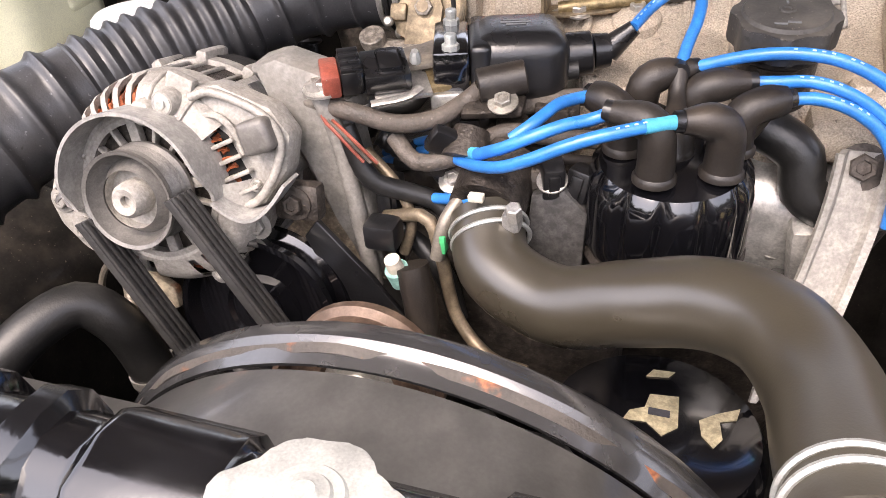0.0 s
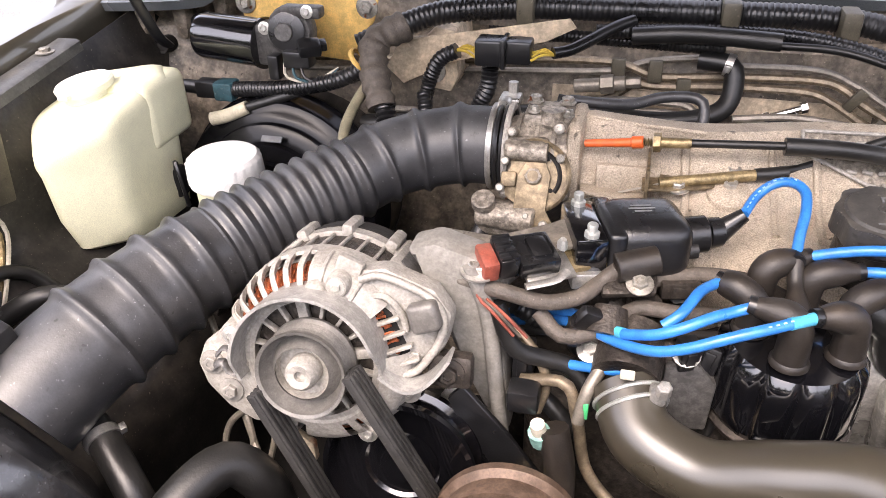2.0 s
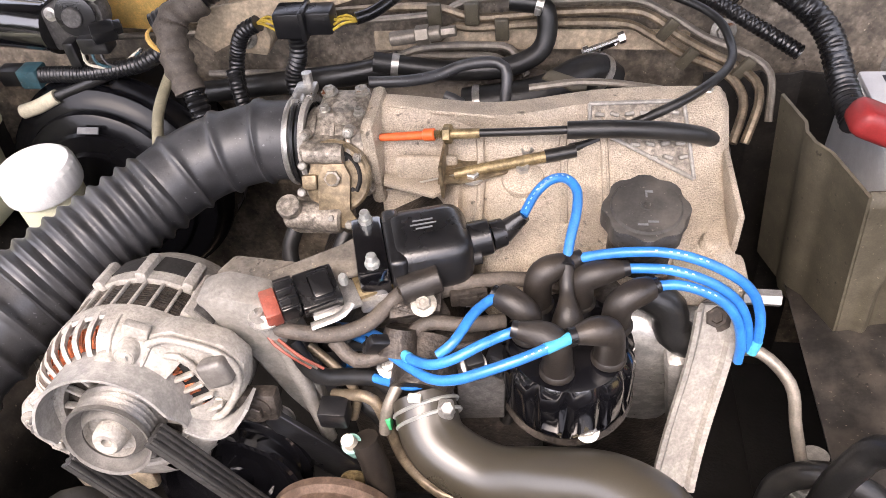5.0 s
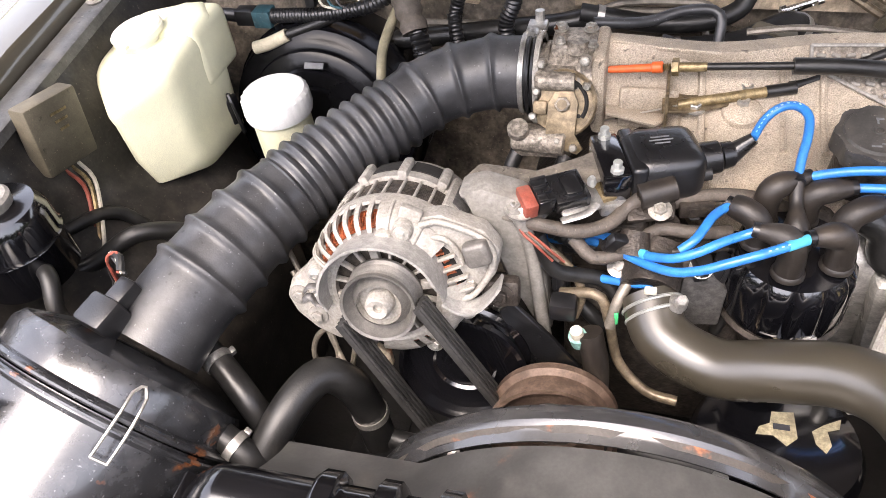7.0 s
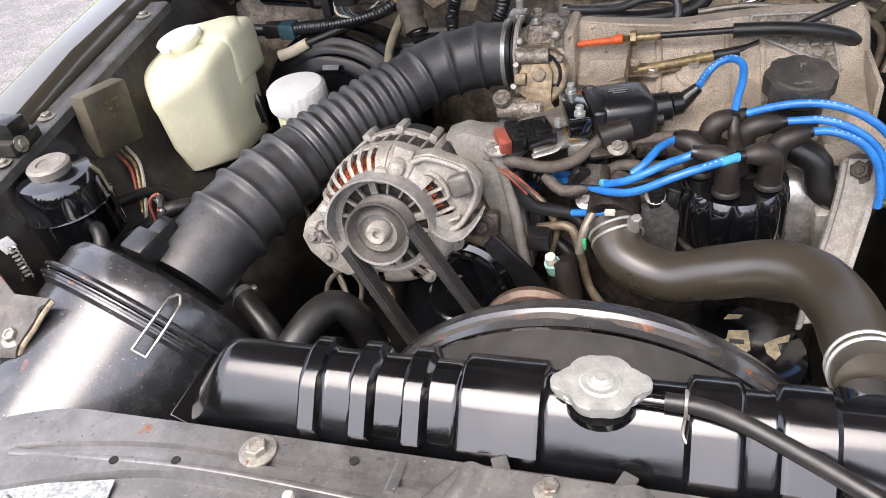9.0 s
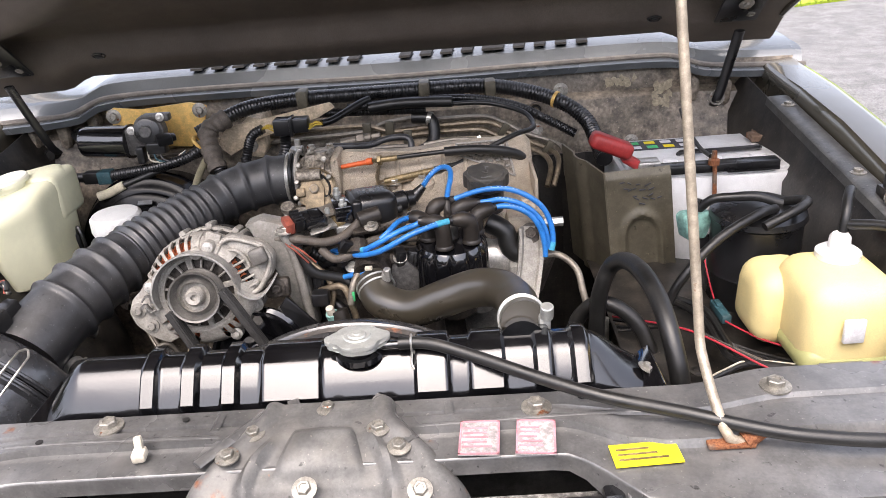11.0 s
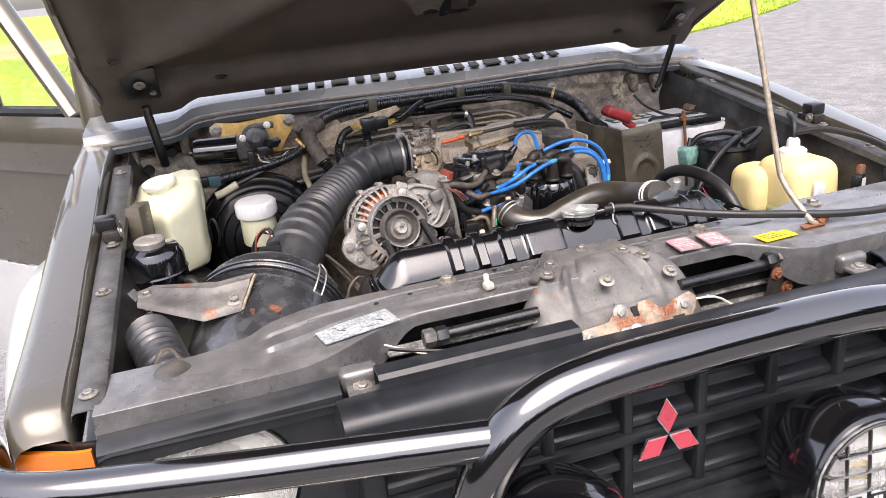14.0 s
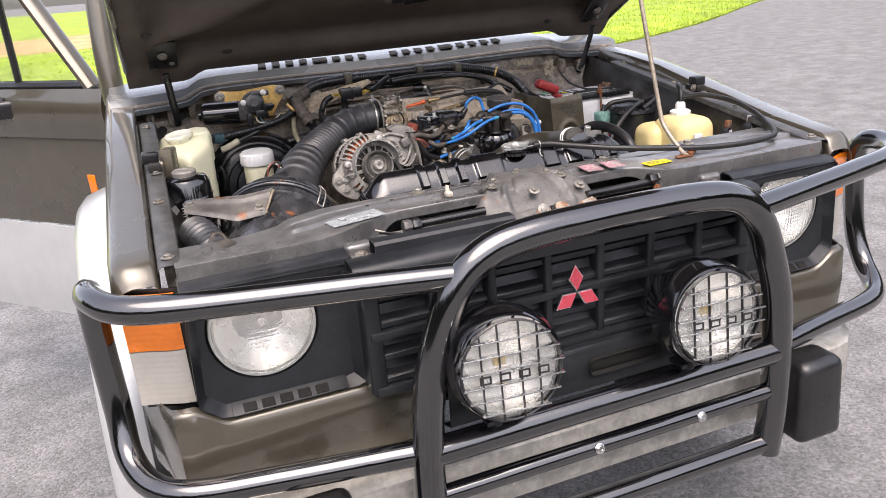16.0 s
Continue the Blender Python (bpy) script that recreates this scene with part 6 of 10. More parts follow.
cb = thing("relay_box", (-0.645, 0.72, 0.99), "olive grey relay box clipped to the inner wing", "relay box")
mb = pose(-0.63, 0.697, 1.045, 0, 6, 80)
bm = bmesh.new()
box(bm, (0, 0, 0), (0.072, 0.026, 0.084), mb, 0.004)
part("case", bm, "olive", cb)
for k in range(3):
    bm = bmesh.new()
    box(bm, (0.004, -0.0134, 0.024 - 0.01 * k), (0.022 - 0.005 * k, 0.0008, 0.003), mb)
    part("text_bar", bm, "gold", cb)
for k, mm_ in enumerate(("red_brown", "gold", "wire_w")):
    bm = bmesh.new()
    tube(bm, [mb @ Vector((-0.01 + 0.01 * k, 0, -0.045)), mb @ Vector((0.0 + 0.008 * k, -0.01, -0.075)), (-0.61 + 0.006 * k, 0.66, 0.93), (-0.6 + 0.004 * k, 0.63, 0.9)], 0.0026, 6, 0.01)
    part("wire", bm, mm_, cb)

for side, x, y in ((-1, -0.667, 0.585), (1, 0.708, 0.56)):
    bs = thing("bump_stop", (x, y, z_top(y) - 0.012), "black rubber bonnet stop on a small steel bracket", "bump stop", "bonnet stops on the wings")
    bm = bmesh.new()
    box(bm, (x, y, z_top(y) + 0.022), (0.034, 0.03, 0.024), None, 0.005)
    part("rubber", bm, "plastic", bs)
    bm = bmesh.new()
    box(bm, (x - side * 0.005, y, z_top(y) + 0.004), (0.026, 0.05, 0.018), None, 0.003)
    b = part("foot", bm, "bay", bs)
    bolts(b, [((x - side * 0.006, y - 0.035, z_top(y) - 0.006), (0, 0, 1)), ((x - side * 0.018, y - 0.01, z_top(y) + 0.006), (-side, 0, 0.2))], 0.006, 0.005)

# plated lever with a spring below the left rail
lv = thing("spring_lever", (-0.63, 0.49, 0.95), "zinc plated lever with a coil spring", "lever")
bm = bmesh.new()
prism(bm, [(-0.02, 0.02), (0.02, 0.024), (0.024, 0.01), (0.006, 0.004), (0.012, -0.03), (-0.006, -0.034), (-0.01, 0.0), (-0.022, 0.004)], 0.003, pose(-0.645, 0.47, 0.985, 70, 0, 50), 0.001)
part("plate", bm, "steel", lv)
bm = bmesh.new()
tube(bm, [(-0.622 + 0.004 * math.cos(a), 0.475 + 0.004 * math.sin(a), 0.96 + 0.0009 * a) for a in (k * 0.5 for k in range(100))], 0.0011, 5, 0.01, curve=False)
part("spring", bm, "steel", lv)

# horn and flexible intake snorkel ahead of the air cleaner
sn = thing("intake_snorkel", (-0.58, 0.24, 0.9), "dusty black corrugated snorkel hose beside the headlight panel", "hose")
bm = bmesh.new()
tube(bm, [(-0.61, 0.345, 0.985), (-0.6, 0.30, 0.985), (-0.585, 0.25, 0.965), (-0.57, 0.215, 0.92), (-0.565, 0.2, 0.86)], corrugated(0.034, 0.14, 0.011), 20, 0.0028)
part("hose", bm, "duct", sn)
hn = thing("horn", (-0.565, 0.185, 0.985), "round black horn with a steel clamp", "horn")
bm = bmesh.new()
lathe(bm, [(0, 0), (0.026, 0.0), (0.028, 0.004), (0.028, 0.012), (0.024, 0.017), (0.012, 0.02), (0, 0.02)], at((-0.572, 0.18, 0.993), (0.1, -0.2, 1)) @ Matrix.Scale(0.86, 4), 28)
part("body", bm, "cap_grey", hn)
bm = bmesh.new()
tube(bm, [(-0.6, 0.2, 0.985), (-0.59, 0.215, 1.012), (-0.575, 0.225, 1.016), (-0.562, 0.215, 1.0)], 0.004, 8, 0.006, 0.5)
part("clamp", bm, "alloy_dark", hn)

# ---- brake servo and master cylinder ----
lay(-0.045, 0.015, -0.022)
bs = thing("brake_servo", (-0.385, 0.95, 0.84), "glossy black round brake servo on the firewall", "brake servo")
bm = bmesh.new()
lathe(bm, [(0.123, -0.06), (0.125, -0.006), (0.129, -0.003), (0.129, 0.003), (0.1245, 0.007), (0.1225, 0.02), (0.118, 0.027), (0.108, 0.03), (0.105, 0.033), (0.098, 0.034), (0.096, 0.04), (0.09, 0.0435), (0.078, 0.045), (0.075, 0.049), (0.058, 0.05), (0.055, 0.056), (0.04, 0.058), (0.0, 0.059)], at((-0.37, 0.935, 0.93), (0, -1, 0.2)) @ Matrix.Scale(1.1, 4), 48)
part("shell", bm, "servo", bs)
bm = bmesh.new()
box(bm, (0, 0, 0), (0.026, 0.002, 0.008), pose(-0.36, 0.895, 1.032, -50, 0, 0), 0.0)
part("servo_label", bm, "grey_print", bs)
lay(-0.022, 0.032, -0.006)
bf = thing("brake_reservoir", (-0.4, 0.8, 0.93), "white brake fluid reservoir with a ribbed white cap", "brake reservoir")
mr = at((-0.401, 0.8, 0.94), (0, -0.03, 1))
bm = bmesh.new()
lathe(bm, [(0, 0), (0.034, 0), (0.036, 0.004), (0.036, 0.06), (0, 0.06)], mr, 32)
part("bottle", bm, "tank", bf)
bm = bmesh.new()
prof = [(0.041, 0.06), (0.042, 0.064), (0.041, 0.085), (0.037, 0.09), (0.0, 0.092)]
rings = lathe(bm, prof, mr, 72)
for ring in rings[1:3]:
    for k, v in enumerate(ring):
        if k % 3 == 0:
            c = mr @ Vector((0, 0, 0.075))
            v.co += (v.co - mr.translation).normalized() * 0.0012
part("cap", bm, "cap_white", bf, "white ribbed screw cap")
bm = bmesh.new()
cyl(bm, (-0.4, 0.78, 0.9), (-0.39, 0.9, 0.92), 0.024, None, 20, 0.003)
box(bm, (-0.4, 0.8, 0.93), (0.05, 0.05, 0.03), None, 0.006)
solo("master_cylinder", bm, "alloy_dark", "oily cast brake master cylinder", "master cylinder")

lay()
# ---- battery side ----
bt = thing("battery", (0.545, 0.82, 0.86), "white battery with a black label and hold-down bar", "battery")
bm = bmesh.new()
box(bm, (0.56, 0.88, 0.943), (0.285, 0.2, 0.18), None, 0.006)
box(bm, (0.56, 0.88, 1.036), (0.27, 0.185, 0.008), None, 0.003)
part("case", bm, "battery", bt)
for k in range(3):
    bm = bmesh.new()
    lathe(bm, [(0, 0), (0.012, 0), (0.012, 0.003), (0.01, 0.004), (0, 0.004)], at((0.5 + 0.07 * k, 0.845, 1.04), (0, 0, 1)), 16)
    part("cell_cap", bm, "battery", bt)
bm = bmesh.new()
box(bm, (0.505, 0.937, 1.0405), (0.12, 0.05, 0.001))
lb = part("label_panel", bm, "dark_print", bt, "black printed label")
for k in range(4):
    for j in range(2):
        bm = bmesh.new()
        box(bm, (0.462 + 0.028 * k, 0.925 + 0.024 * j, 1.0415), (0.018, 0.013, 0.0006), None)
        part("symbol_bar", bm, ("paper", "green", "yellow_label", "paper")[(k + j) % 4], lb)
bm = bmesh.new()
box(bm, (0.555, 0.79, 1.047), (0.19, 0.024, 0.014), None, 0.002)
box(bm, (0.61, 0.793, 1.041), (0.08, 0.03, 0.006), None, 0.001)
part("hold_down_bar", bm, "plastic", bt, "black hold-down bar")
bm = bmesh.new()
tube(bm, [(0.52, 0.875, 1.041), (0.525, 0.868, 1.047), (0.56, 0.866, 1.047), (0.62, 0.866, 1.047), (0.65, 0.868, 1.047), (0.653, 0.88, 1.041)], 0.004, 8, 0.008)
part("carry_handle", bm, "plastic", bt, "black carrying handle")
bm = bmesh.new()
tube(bm, [(0.553, 0.768, 0.9), (0.55, 0.771, 1.0), (0.547, 0.776, 1.075)], 0.0035, 8, 0.01)
lathe(bm, [(0, 0), (0.009, 0), (0.009, 0.008), (0.005, 0.01), (0.004, 0.022), (0, 0.022)], at((0.547, 0.777, 1.054), (0, 0, 1)), 8)
part("hold_down_rod", bm, "rusty", bt)
bm = bmesh.new()
tube(bm, [(0.56, 1.01, 1.08), (0.556, 0.95, 1.062), (0.55, 0.86, 1.056), (0.546, 0.79, 1.063)], 0.0035, 8, 0.01)
part("battery_cable", bm, "rubber", bt)
bm = bmesh.new()
cyl(bm, (0.672, 0.935, 1.033), (0.672, 0.935, 1.055), 0.011, 0.01, 14)
box(bm, (0.672, 0.92, 1.048), (0.04, 0.03, 0.012), None, 0.003)
part("terminal", bm, "rusty", bt, "corroded terminal clamp")
bm = bmesh.new()
cyl(bm, (0.45, 0.82, 1.036), (0.45, 0.82, 1.055), 0.01, 0.009, 14)
box(bm, (0.455, 0.812, 1.05), (0.035, 0.03, 0.014), None, 0.003)
part("terminal", bm, "steel", bt, "bright positive terminal clamp")
bm = bmesh.new()
box(bm, (0, 0, 0), (0.07, 0.034, 0.026), pose(0.396, 0.81, 1.086, 0, 24, 0), 0.009, 3)
box(bm, (0.042, 0, -0.006), (0.034, 0.02, 0.016), pose(0.396, 0.81, 1.086, 0, 34, 0), 0.006, 2)
part("terminal_cover", bm, "red", bt, "faded red terminal cover")
sh = thing("battery_shield", (0.41, 0.7, 0.88), "olive grey metal heat shield in front of the battery", "heat shield")
bm = bmesh.new()
def shield(u, v):
    x = 0.376 + 0.1 * u + 0.018 * (1 - v)
    z = 0.87 + 0.19 * v + 0.003 * u
    inner = math.sqrt(((u - 0.5) / 0.3) ** 2 + (max(0, v - 0.42) / 0.2) ** 2)
    em = 0.006 * math.exp(-((inner - 1) / 0.2) ** 2) - 0.003 * (1 - smoothstep(0.75, 0.9, inner))
    lip = 0.006 * smoothstep(0.93, 1.0, v)
    return (x, 0.752 - em + 0.005 * u + lip, z)
sheet(bm, shield, 40, 40, 0.003)
part("front_plate", bm, "olive", sh)
bm = bmesh.new()
def shield_side(u, v):
    crease = 0.006 * smoothstep(0.4, 0.5, u) * (1 - smoothstep(0.6, 0.7, u))
    return (0.376 - 0.045 * u + 0.018 * (1 - v) - crease, 0.753 + 0.13 * u, 0.87 + (0.19 + 0.012 * u) * v)
sheet(bm, shield_side, 20, 8, 0.003)
part("side_plate", bm, "olive", sh)
bolts(sh, [((0.352, 0.83, 1.045), (-0.9, -0.3, 0.1))], 0.006, 0.005)
rng = random.Random(9)
for k in range(4):
    for j in range(4):
        bm = bmesh.new()
        w = rng.uniform(0.005, 0.011)
        box(bm, (0.402 + 0.012 * j + 0.007 * k, 0.7525, 1.043 - 0.0095 * k - 0.002 * j), (w, 0.0016, 0.0016), None)
        bmesh.ops.rotate(bm, verts=bm.verts, cent=(0.402 + 0.012 * j, 0.752, 1.043 - 0.0095 * k), matrix=Matrix.Rotation(rng.uniform(-0.6, 0.6), 3, "Y"))
        part("scribble_bar", bm, "dark_print", sh)

cn = thing("charcoal_canister", (0.572, 0.655, 0.88), "black round charcoal canister with hoses", "canister")
bm = bmesh.new()
lathe(bm, [(0, 0), (0.058, 0), (0.062, 0.005), (0.062, 0.05), (0.0635, 0.052), (0.062, 0.056), (0.062, 0.13), (0.066, 0.134), (0.064, 0.142), (0.05, 0.148), (0.0, 0.15)], at((0.572, 0.66, 0.885), (0, -0.03, 1)), 40)
part("can", bm, "plastic", cn)
for pts in ([(0.6, 0.645, 1.036), (0.57, 0.652, 1.046), (0.54, 0.658, 1.046), (0.51, 0.665, 1.042), (0.495, 0.672, 1.025)], [(0.585, 0.63, 1.036), (0.55, 0.6, 1.042), (0.49, 0.575, 1.02), (0.44, 0.56, 0.97), (0.42, 0.56, 0.92)], [(0.6, 0.66, 1.034), (0.62, 0.62, 1.05), (0.6, 0.59, 1.052), (0.55, 0.575, 1.035)]):
    bm = bmesh.new()
    tube(bm, pts, 0.0065, 10, 0.008)
    part("hose", bm, "rubber", cn)
pv = thing("purge_valve", (0.49, 0.672, 0.96), "pale teal plastic purge valve", "valve")
bm = bmesh.new()
mv = pose(0.49, 0.672, 1.004, 0, 0, 20)
prism(bm, [(-0.026, 0.014), (-0.018, -0.02), (0.012, -0.022), (0.024, 0.008), (0.02, 0.018), (-0.02, 0.02)], 0.026, mv @ pose(0, 0.013, 0, 90, 0, 0), 0.004)
part("body", bm, "teal", pv)
bm = bmesh.new()
cyl(bm, mv @ Vector((0, 0, 0.018)), mv @ Vector((0.006, 0, 0.036)), 0.006, 0.005, 10)
part("spout", bm, "plastic", pv)
bm = bmesh.new()
box(bm, (0.014, 0, -0.03), (0.02, 0.02, 0.02), mv, 0.003)
part("connector", bm, "plastic", pv)

# heater hoses on the battery side
def hose_thing(name, pts, r, material, label, cat="hose", step=0.008, seg=14):
    bm = bmesh.new()
    tube(bm, pts, r, seg, step)
    ob = solo(name, bm, material, label, cat)
    if name in ("pump_hose", "bypass_hose", "heater_pipe_hose", "heater_hose"):
        path = smooth_path(pts, 0.008)
        ends = (0.03, 0.96) if name == "heater_hose" else (0.1, 0.86)
        for k in (int(f * len(path)) for f in ends):
            rr = r if not callable(r) else 0.014
            m = at(path[k], path[k + 1] - path[k])
            bm = bmesh.new()
            lathe(bm, [(rr, -0.004), (rr + 0.0014, -0.004), (rr + 0.0014, 0.004), (rr, 0.004)], m, 24)
            box(bm, (rr + 0.003, 0, 0), (0.006, 0.008, 0.007), m, 0.001)
            part("hose_clamp", bm, "steel", ob, "plated steel hose clamp")
    return ob
hose_thing("heater_hose", [(0.33, 0.56, 0.86), (0.331, 0.56, 0.93), (0.336, 0.56, 0.968), (0.35, 0.557, 1.004), (0.364, 0.514, 1.026), (0.374, 0.447, 1.026), (0.379, 0.387, 1.002), (0.386, 0.35, 0.94), (0.39, 0.335, 0.84)], 0.0112, "rubber", "thick black looped heater hose beside the radiator")
hose_thing("heater_hose", [(0.29, 0.56, 0.8), (0.297, 0.569, 0.865), (0.308, 0.582, 0.91), (0.338, 0.572, 0.94), (0.377, 0.556, 0.922), (0.398, 0.54, 0.88), (0.405, 0.525, 0.8)], 0.0105, "rubber", "black lower heater hose beside the engine")
hose_thing("service_pipe", [(0.345, 0.6, 0.78), (0.346, 0.606, 0.82), (0.348, 0.618, 0.865), (0.349, 0.624, 0.885)], 0.011, "steel", "silver air-conditioning service pipe", "pipe")
bm = bmesh.new()
for k in range(4):
    lathe(bm, [(0.011, -0.003), (0.0145, -0.002), (0.0145, 0.002), (0.011, 0.003)], at((0.346 + 0.0008 * k, 0.606 + 0.0025 * k, 0.822 + 0.0085 * k), (0.05, 0.27, 0.96)), 16)
solo("service_port", bm, "cad", "ringed silver service port", "port")
hose_thing("pipe", [(0.262, 0.66, 0.97), (0.29, 0.66, 0.975), (0.315, 0.64, 0.96), (0.322, 0.62, 0.93), (0.33, 0.6, 0.9)], 0.005, "grey_pipe", "thin grey metal pipe beside the engine", "pipe")
# relay and connector on the far wing
for (x, y, z), lab in (((0.648, 0.372, 0.985), "black relay with a printed face on the far wing"), ((0.676, 0.33, 1.0), "steel bracket connector on the far wing")):
    o = thing("wing_relay", (x, y, z - 0.02), lab, "relay")
    bm = bmesh.new()
    box(bm, (0, 0, 0), (0.024, 0.02, 0.036), pose(x, y, z, 0, 6, 25), 0.003)
    part("case", bm, "plastic", o)
    bm = bmesh.new()
    box(bm, (0, -0.0105, 0.004), (0.016, 0.001, 0.016), pose(x, y, z, 0, 6, 25), 0.0)
    part("face", bm, "paper" if x < 0.66 else "steel", o)
    bm = bmesh.new()
    box(bm, (0.006, 0, 0.026), (0.018, 0.012, 0.018), pose(x, y, z, 0, 6, 25), 0.003)
    part("tab", bm, "rusty" if x < 0.66 else "steel", o)
for k, (mm_, z) in enumerate((("wire_r", 0.93), ("rubber", 0.925), ("tape", 0.92), ("plastic", 0.915), ("rubber", 0.91))):
    hose_thing("wire", [(0.36, 0.6 - 0.01 * k, 0.9), (0.44, 0.5 + 0.01 * k, z), (0.53, 0.4 + 0.02 * k, z - 0.01), (0.6, 0.35 + 0.01 * k, z + 0.02), (0.655, 0.36, z + 0.04)], 0.0014 if k < 1 else 0.0024, mm_, "loose thin wire below the expansion tank", "wire", 0.015, 6)
for pts, r, mt, lab in (([(0.4, 0.36, 0.905), (0.425, 0.405, 0.91), (0.466, 0.433, 0.912), (0.499, 0.445, 0.912), (0.56, 0.43, 0.91)], 0.0032, "plastic", "black cable tied along the inner wing"), ([(0.402, 0.362, 0.91), (0.425, 0.407, 0.914), (0.466, 0.435, 0.916), (0.499, 0.447, 0.916), (0.56, 0.432, 0.914)], 0.0012, "wire_w", "thin white wire tied along the inner wing"), ([(0.44, 0.65, 0.9), (0.455, 0.62, 0.912), (0.482, 0.578, 0.914), (0.485, 0.505, 0.912), (0.486, 0.468, 0.912), (0.504, 0.444, 0.912), (0.57, 0.42, 0.91)], 0.0048, "rubber", "grey-black cable beside the battery"), ([(0.44, 0.63, 0.9), (0.452, 0.61, 0.91), (0.473, 0.565, 0.911), (0.476, 0.5, 0.91), (0.479, 0.461, 0.911), (0.5, 0.443, 0.915), (0.57, 0.415, 0.915)], 0.0048, "rubber", "grey-black cable beside the battery"), ([(0.502, 0.66, 0.96), (0.503, 0.63, 0.93), (0.501, 0.6, 0.918)], 0.0013, "wire_r", "thin red wire at a connector"), ([(0.499, 0.545, 0.914), (0.517, 0.513, 0.914), (0.533, 0.491, 0.914), (0.58, 0.45, 0.915)], 0.0013, "wire_r", "thin red wire at a connector")):
    hose_thing("inner_wing_wire", pts, r, mt, lab, "wire", 0.01, 8)
o = thing("inline_connector", (0.5, 0.57, 0.9), "dark teal in-line connector with a red wire", "connector")
bm = bmesh.new()
box(bm, (0, 0, 0), (0.013, 0.05, 0.012), pose(0.501, 0.572, 0.914, 0, 0, 2), 0.002)
part("shell", bm, "teal_dark", o)
bm = bmesh.new()
box(bm, (0, 0.01, 0.007), (0.008, 0.016, 0.004), pose(0.501, 0.572, 0.914, 0, 0, 2), 0.001)
part("latch_tab", bm, "teal_dark", o)
for k in range(3):
    bm = bmesh.new()
    x, y = (0.44, 0.5, 0.45)[k], (0.47, 0.4, 0.36)[k]
    lathe(bm, [(0, 0), (0.009, 0), (0.0095, 0.002), (0.005, 0.003), (0.004, 0.001), (0, 0.001)], at((x, y, 0.888), (0.1, -0.1, 1)), 14)
    part("tray_fixing", bm, "bay", car)
bm = bmesh.new()
sheet(bm, lambda u, v: (0.36 + 0.3 * u, 0.3 + 0.62 * v, 0.885 - 0.02 * math.sin(u * 5) * math.sin(v * 7)), 12, 12, 0.004)
part("battery_tray", bm, "bay", car, "dusty painted tray under the battery")
# added black sheet: hides the bright ground and stands for shade below
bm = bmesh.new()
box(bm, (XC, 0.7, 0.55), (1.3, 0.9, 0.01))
part("splash_shield", bm, "dark", car, "added black sheet standing for shade below the engine")
# ---- engine block and covers ----
eng = thing("engine", (0.06, 0.72, 0.6), "dirty aluminium V6 engine block and covers", "engine")
bm = bmesh.new()
box(bm, (0.08, 0.86, 0.76), (0.36, 0.3, 0.3), None, 0.03, 3)
part("block", bm, "alloy_dark", eng, "oily dark engine block")
bm = bmesh.new()
box(bm, (0.0, 0, 0), (0.15, 0.24, 0.1), pose(-0.02, 0.76, 0.955, 0, -28, 0), 0.02, 3)
part("left_head", bm, "alloy_dark", eng)
bm = bmesh.new()
box(bm, (0.0, 0, 0), (0.15, 0.2, 0.1), pose(0.215, 0.79, 0.945, 0, 20, 0), 0.025, 3)
part("right_head", bm, "alloy_dark", eng, "dark cast rocker cover")
bm = bmesh.new()
box(bm, (0.035, 0.64, 0.87), (0.17, 0.05, 0.2), None, 0.015, 3)
part("timing_cover", bm, "alloy_dark", eng, "oily front timing cover")
bm = bmesh.new()
box(bm, (0, 0, 0), (0.115, 0.07, 0.22), pose(0.205, 0.722, 0.885, 14, 6, 0), 0.03, 4)
cyl(bm, (0.175, 0.66, 0.9), (0.175, 0.7, 0.91), 0.022, 0.026, 24, 0.003)
box(bm, (0, 0, 0), (0.02, 0.03, 0.14), pose(0.238, 0.678, 0.9, 12, -8, 0), 0.008, 2)
part("distributor_mount", bm, "rotor", eng, "bright cast distributor mount")
bm = bmesh.new()
lathe(bm, [(0, 0), (0.014, 0), (0.015, 0.003), (0.013, 0.006), (0.007, 0.007), (0.006, 0.004), (0, 0.004)], at((0.2155, 0.687, 0.932), (0.1, -0.85, 0.5)), 20)
part("mount_plug", bm, "steel", eng)
bm = bmesh.new()
lathe(bm, [(0.034, -0.03), (0.034, 0.0), (0.03, 0.01), (0.02, 0.016), (0.012, 0.017), (0.011, 0.013), (0, 0.013)], at((0.238, 0.705, 0.975), (0.1, -0.45, 0.88)), 36)
part("oil_filler_dome", bm, "rotor", eng, "bright rounded cast dome")
bolts(eng, [((0.18, 0.655, 0.93), (0.1, -0.8, 0.6))], 0.007, 0.006, "steel")

# plenum: a chamber behind the throttle that falls into a sloping shelf with runners
def ptop(x, y):
    return 1.044 + 0.2 * (y - 0.72) + max(0.0, 0.58 * (y - 0.77))
pl = thing("intake_plenum", (0.1, 0.76, 0.98), "sandy cast aluminium intake plenum with ribbed runners", "intake plenum")
P_LEFT = [(0.852, 1.0), (0.852, 1.088), (0.845, 1.1), (0.822, 1.101), (0.813, 1.096), (0.803, 1.07), (0.793, 1.045), (0.787, 1.02), (0.785, 1.0), (0.785, 0.97)]
P_RIGHT = [(0.856, 1.0), (0.856, 1.092), (0.848, 1.103), (0.828, 1.103), (0.806, 1.087), (0.776, 1.059), (0.735, 1.047), (0.704, 1.04), (0.694, 1.022), (0.69, 0.97)]
bm = bmesh.new()
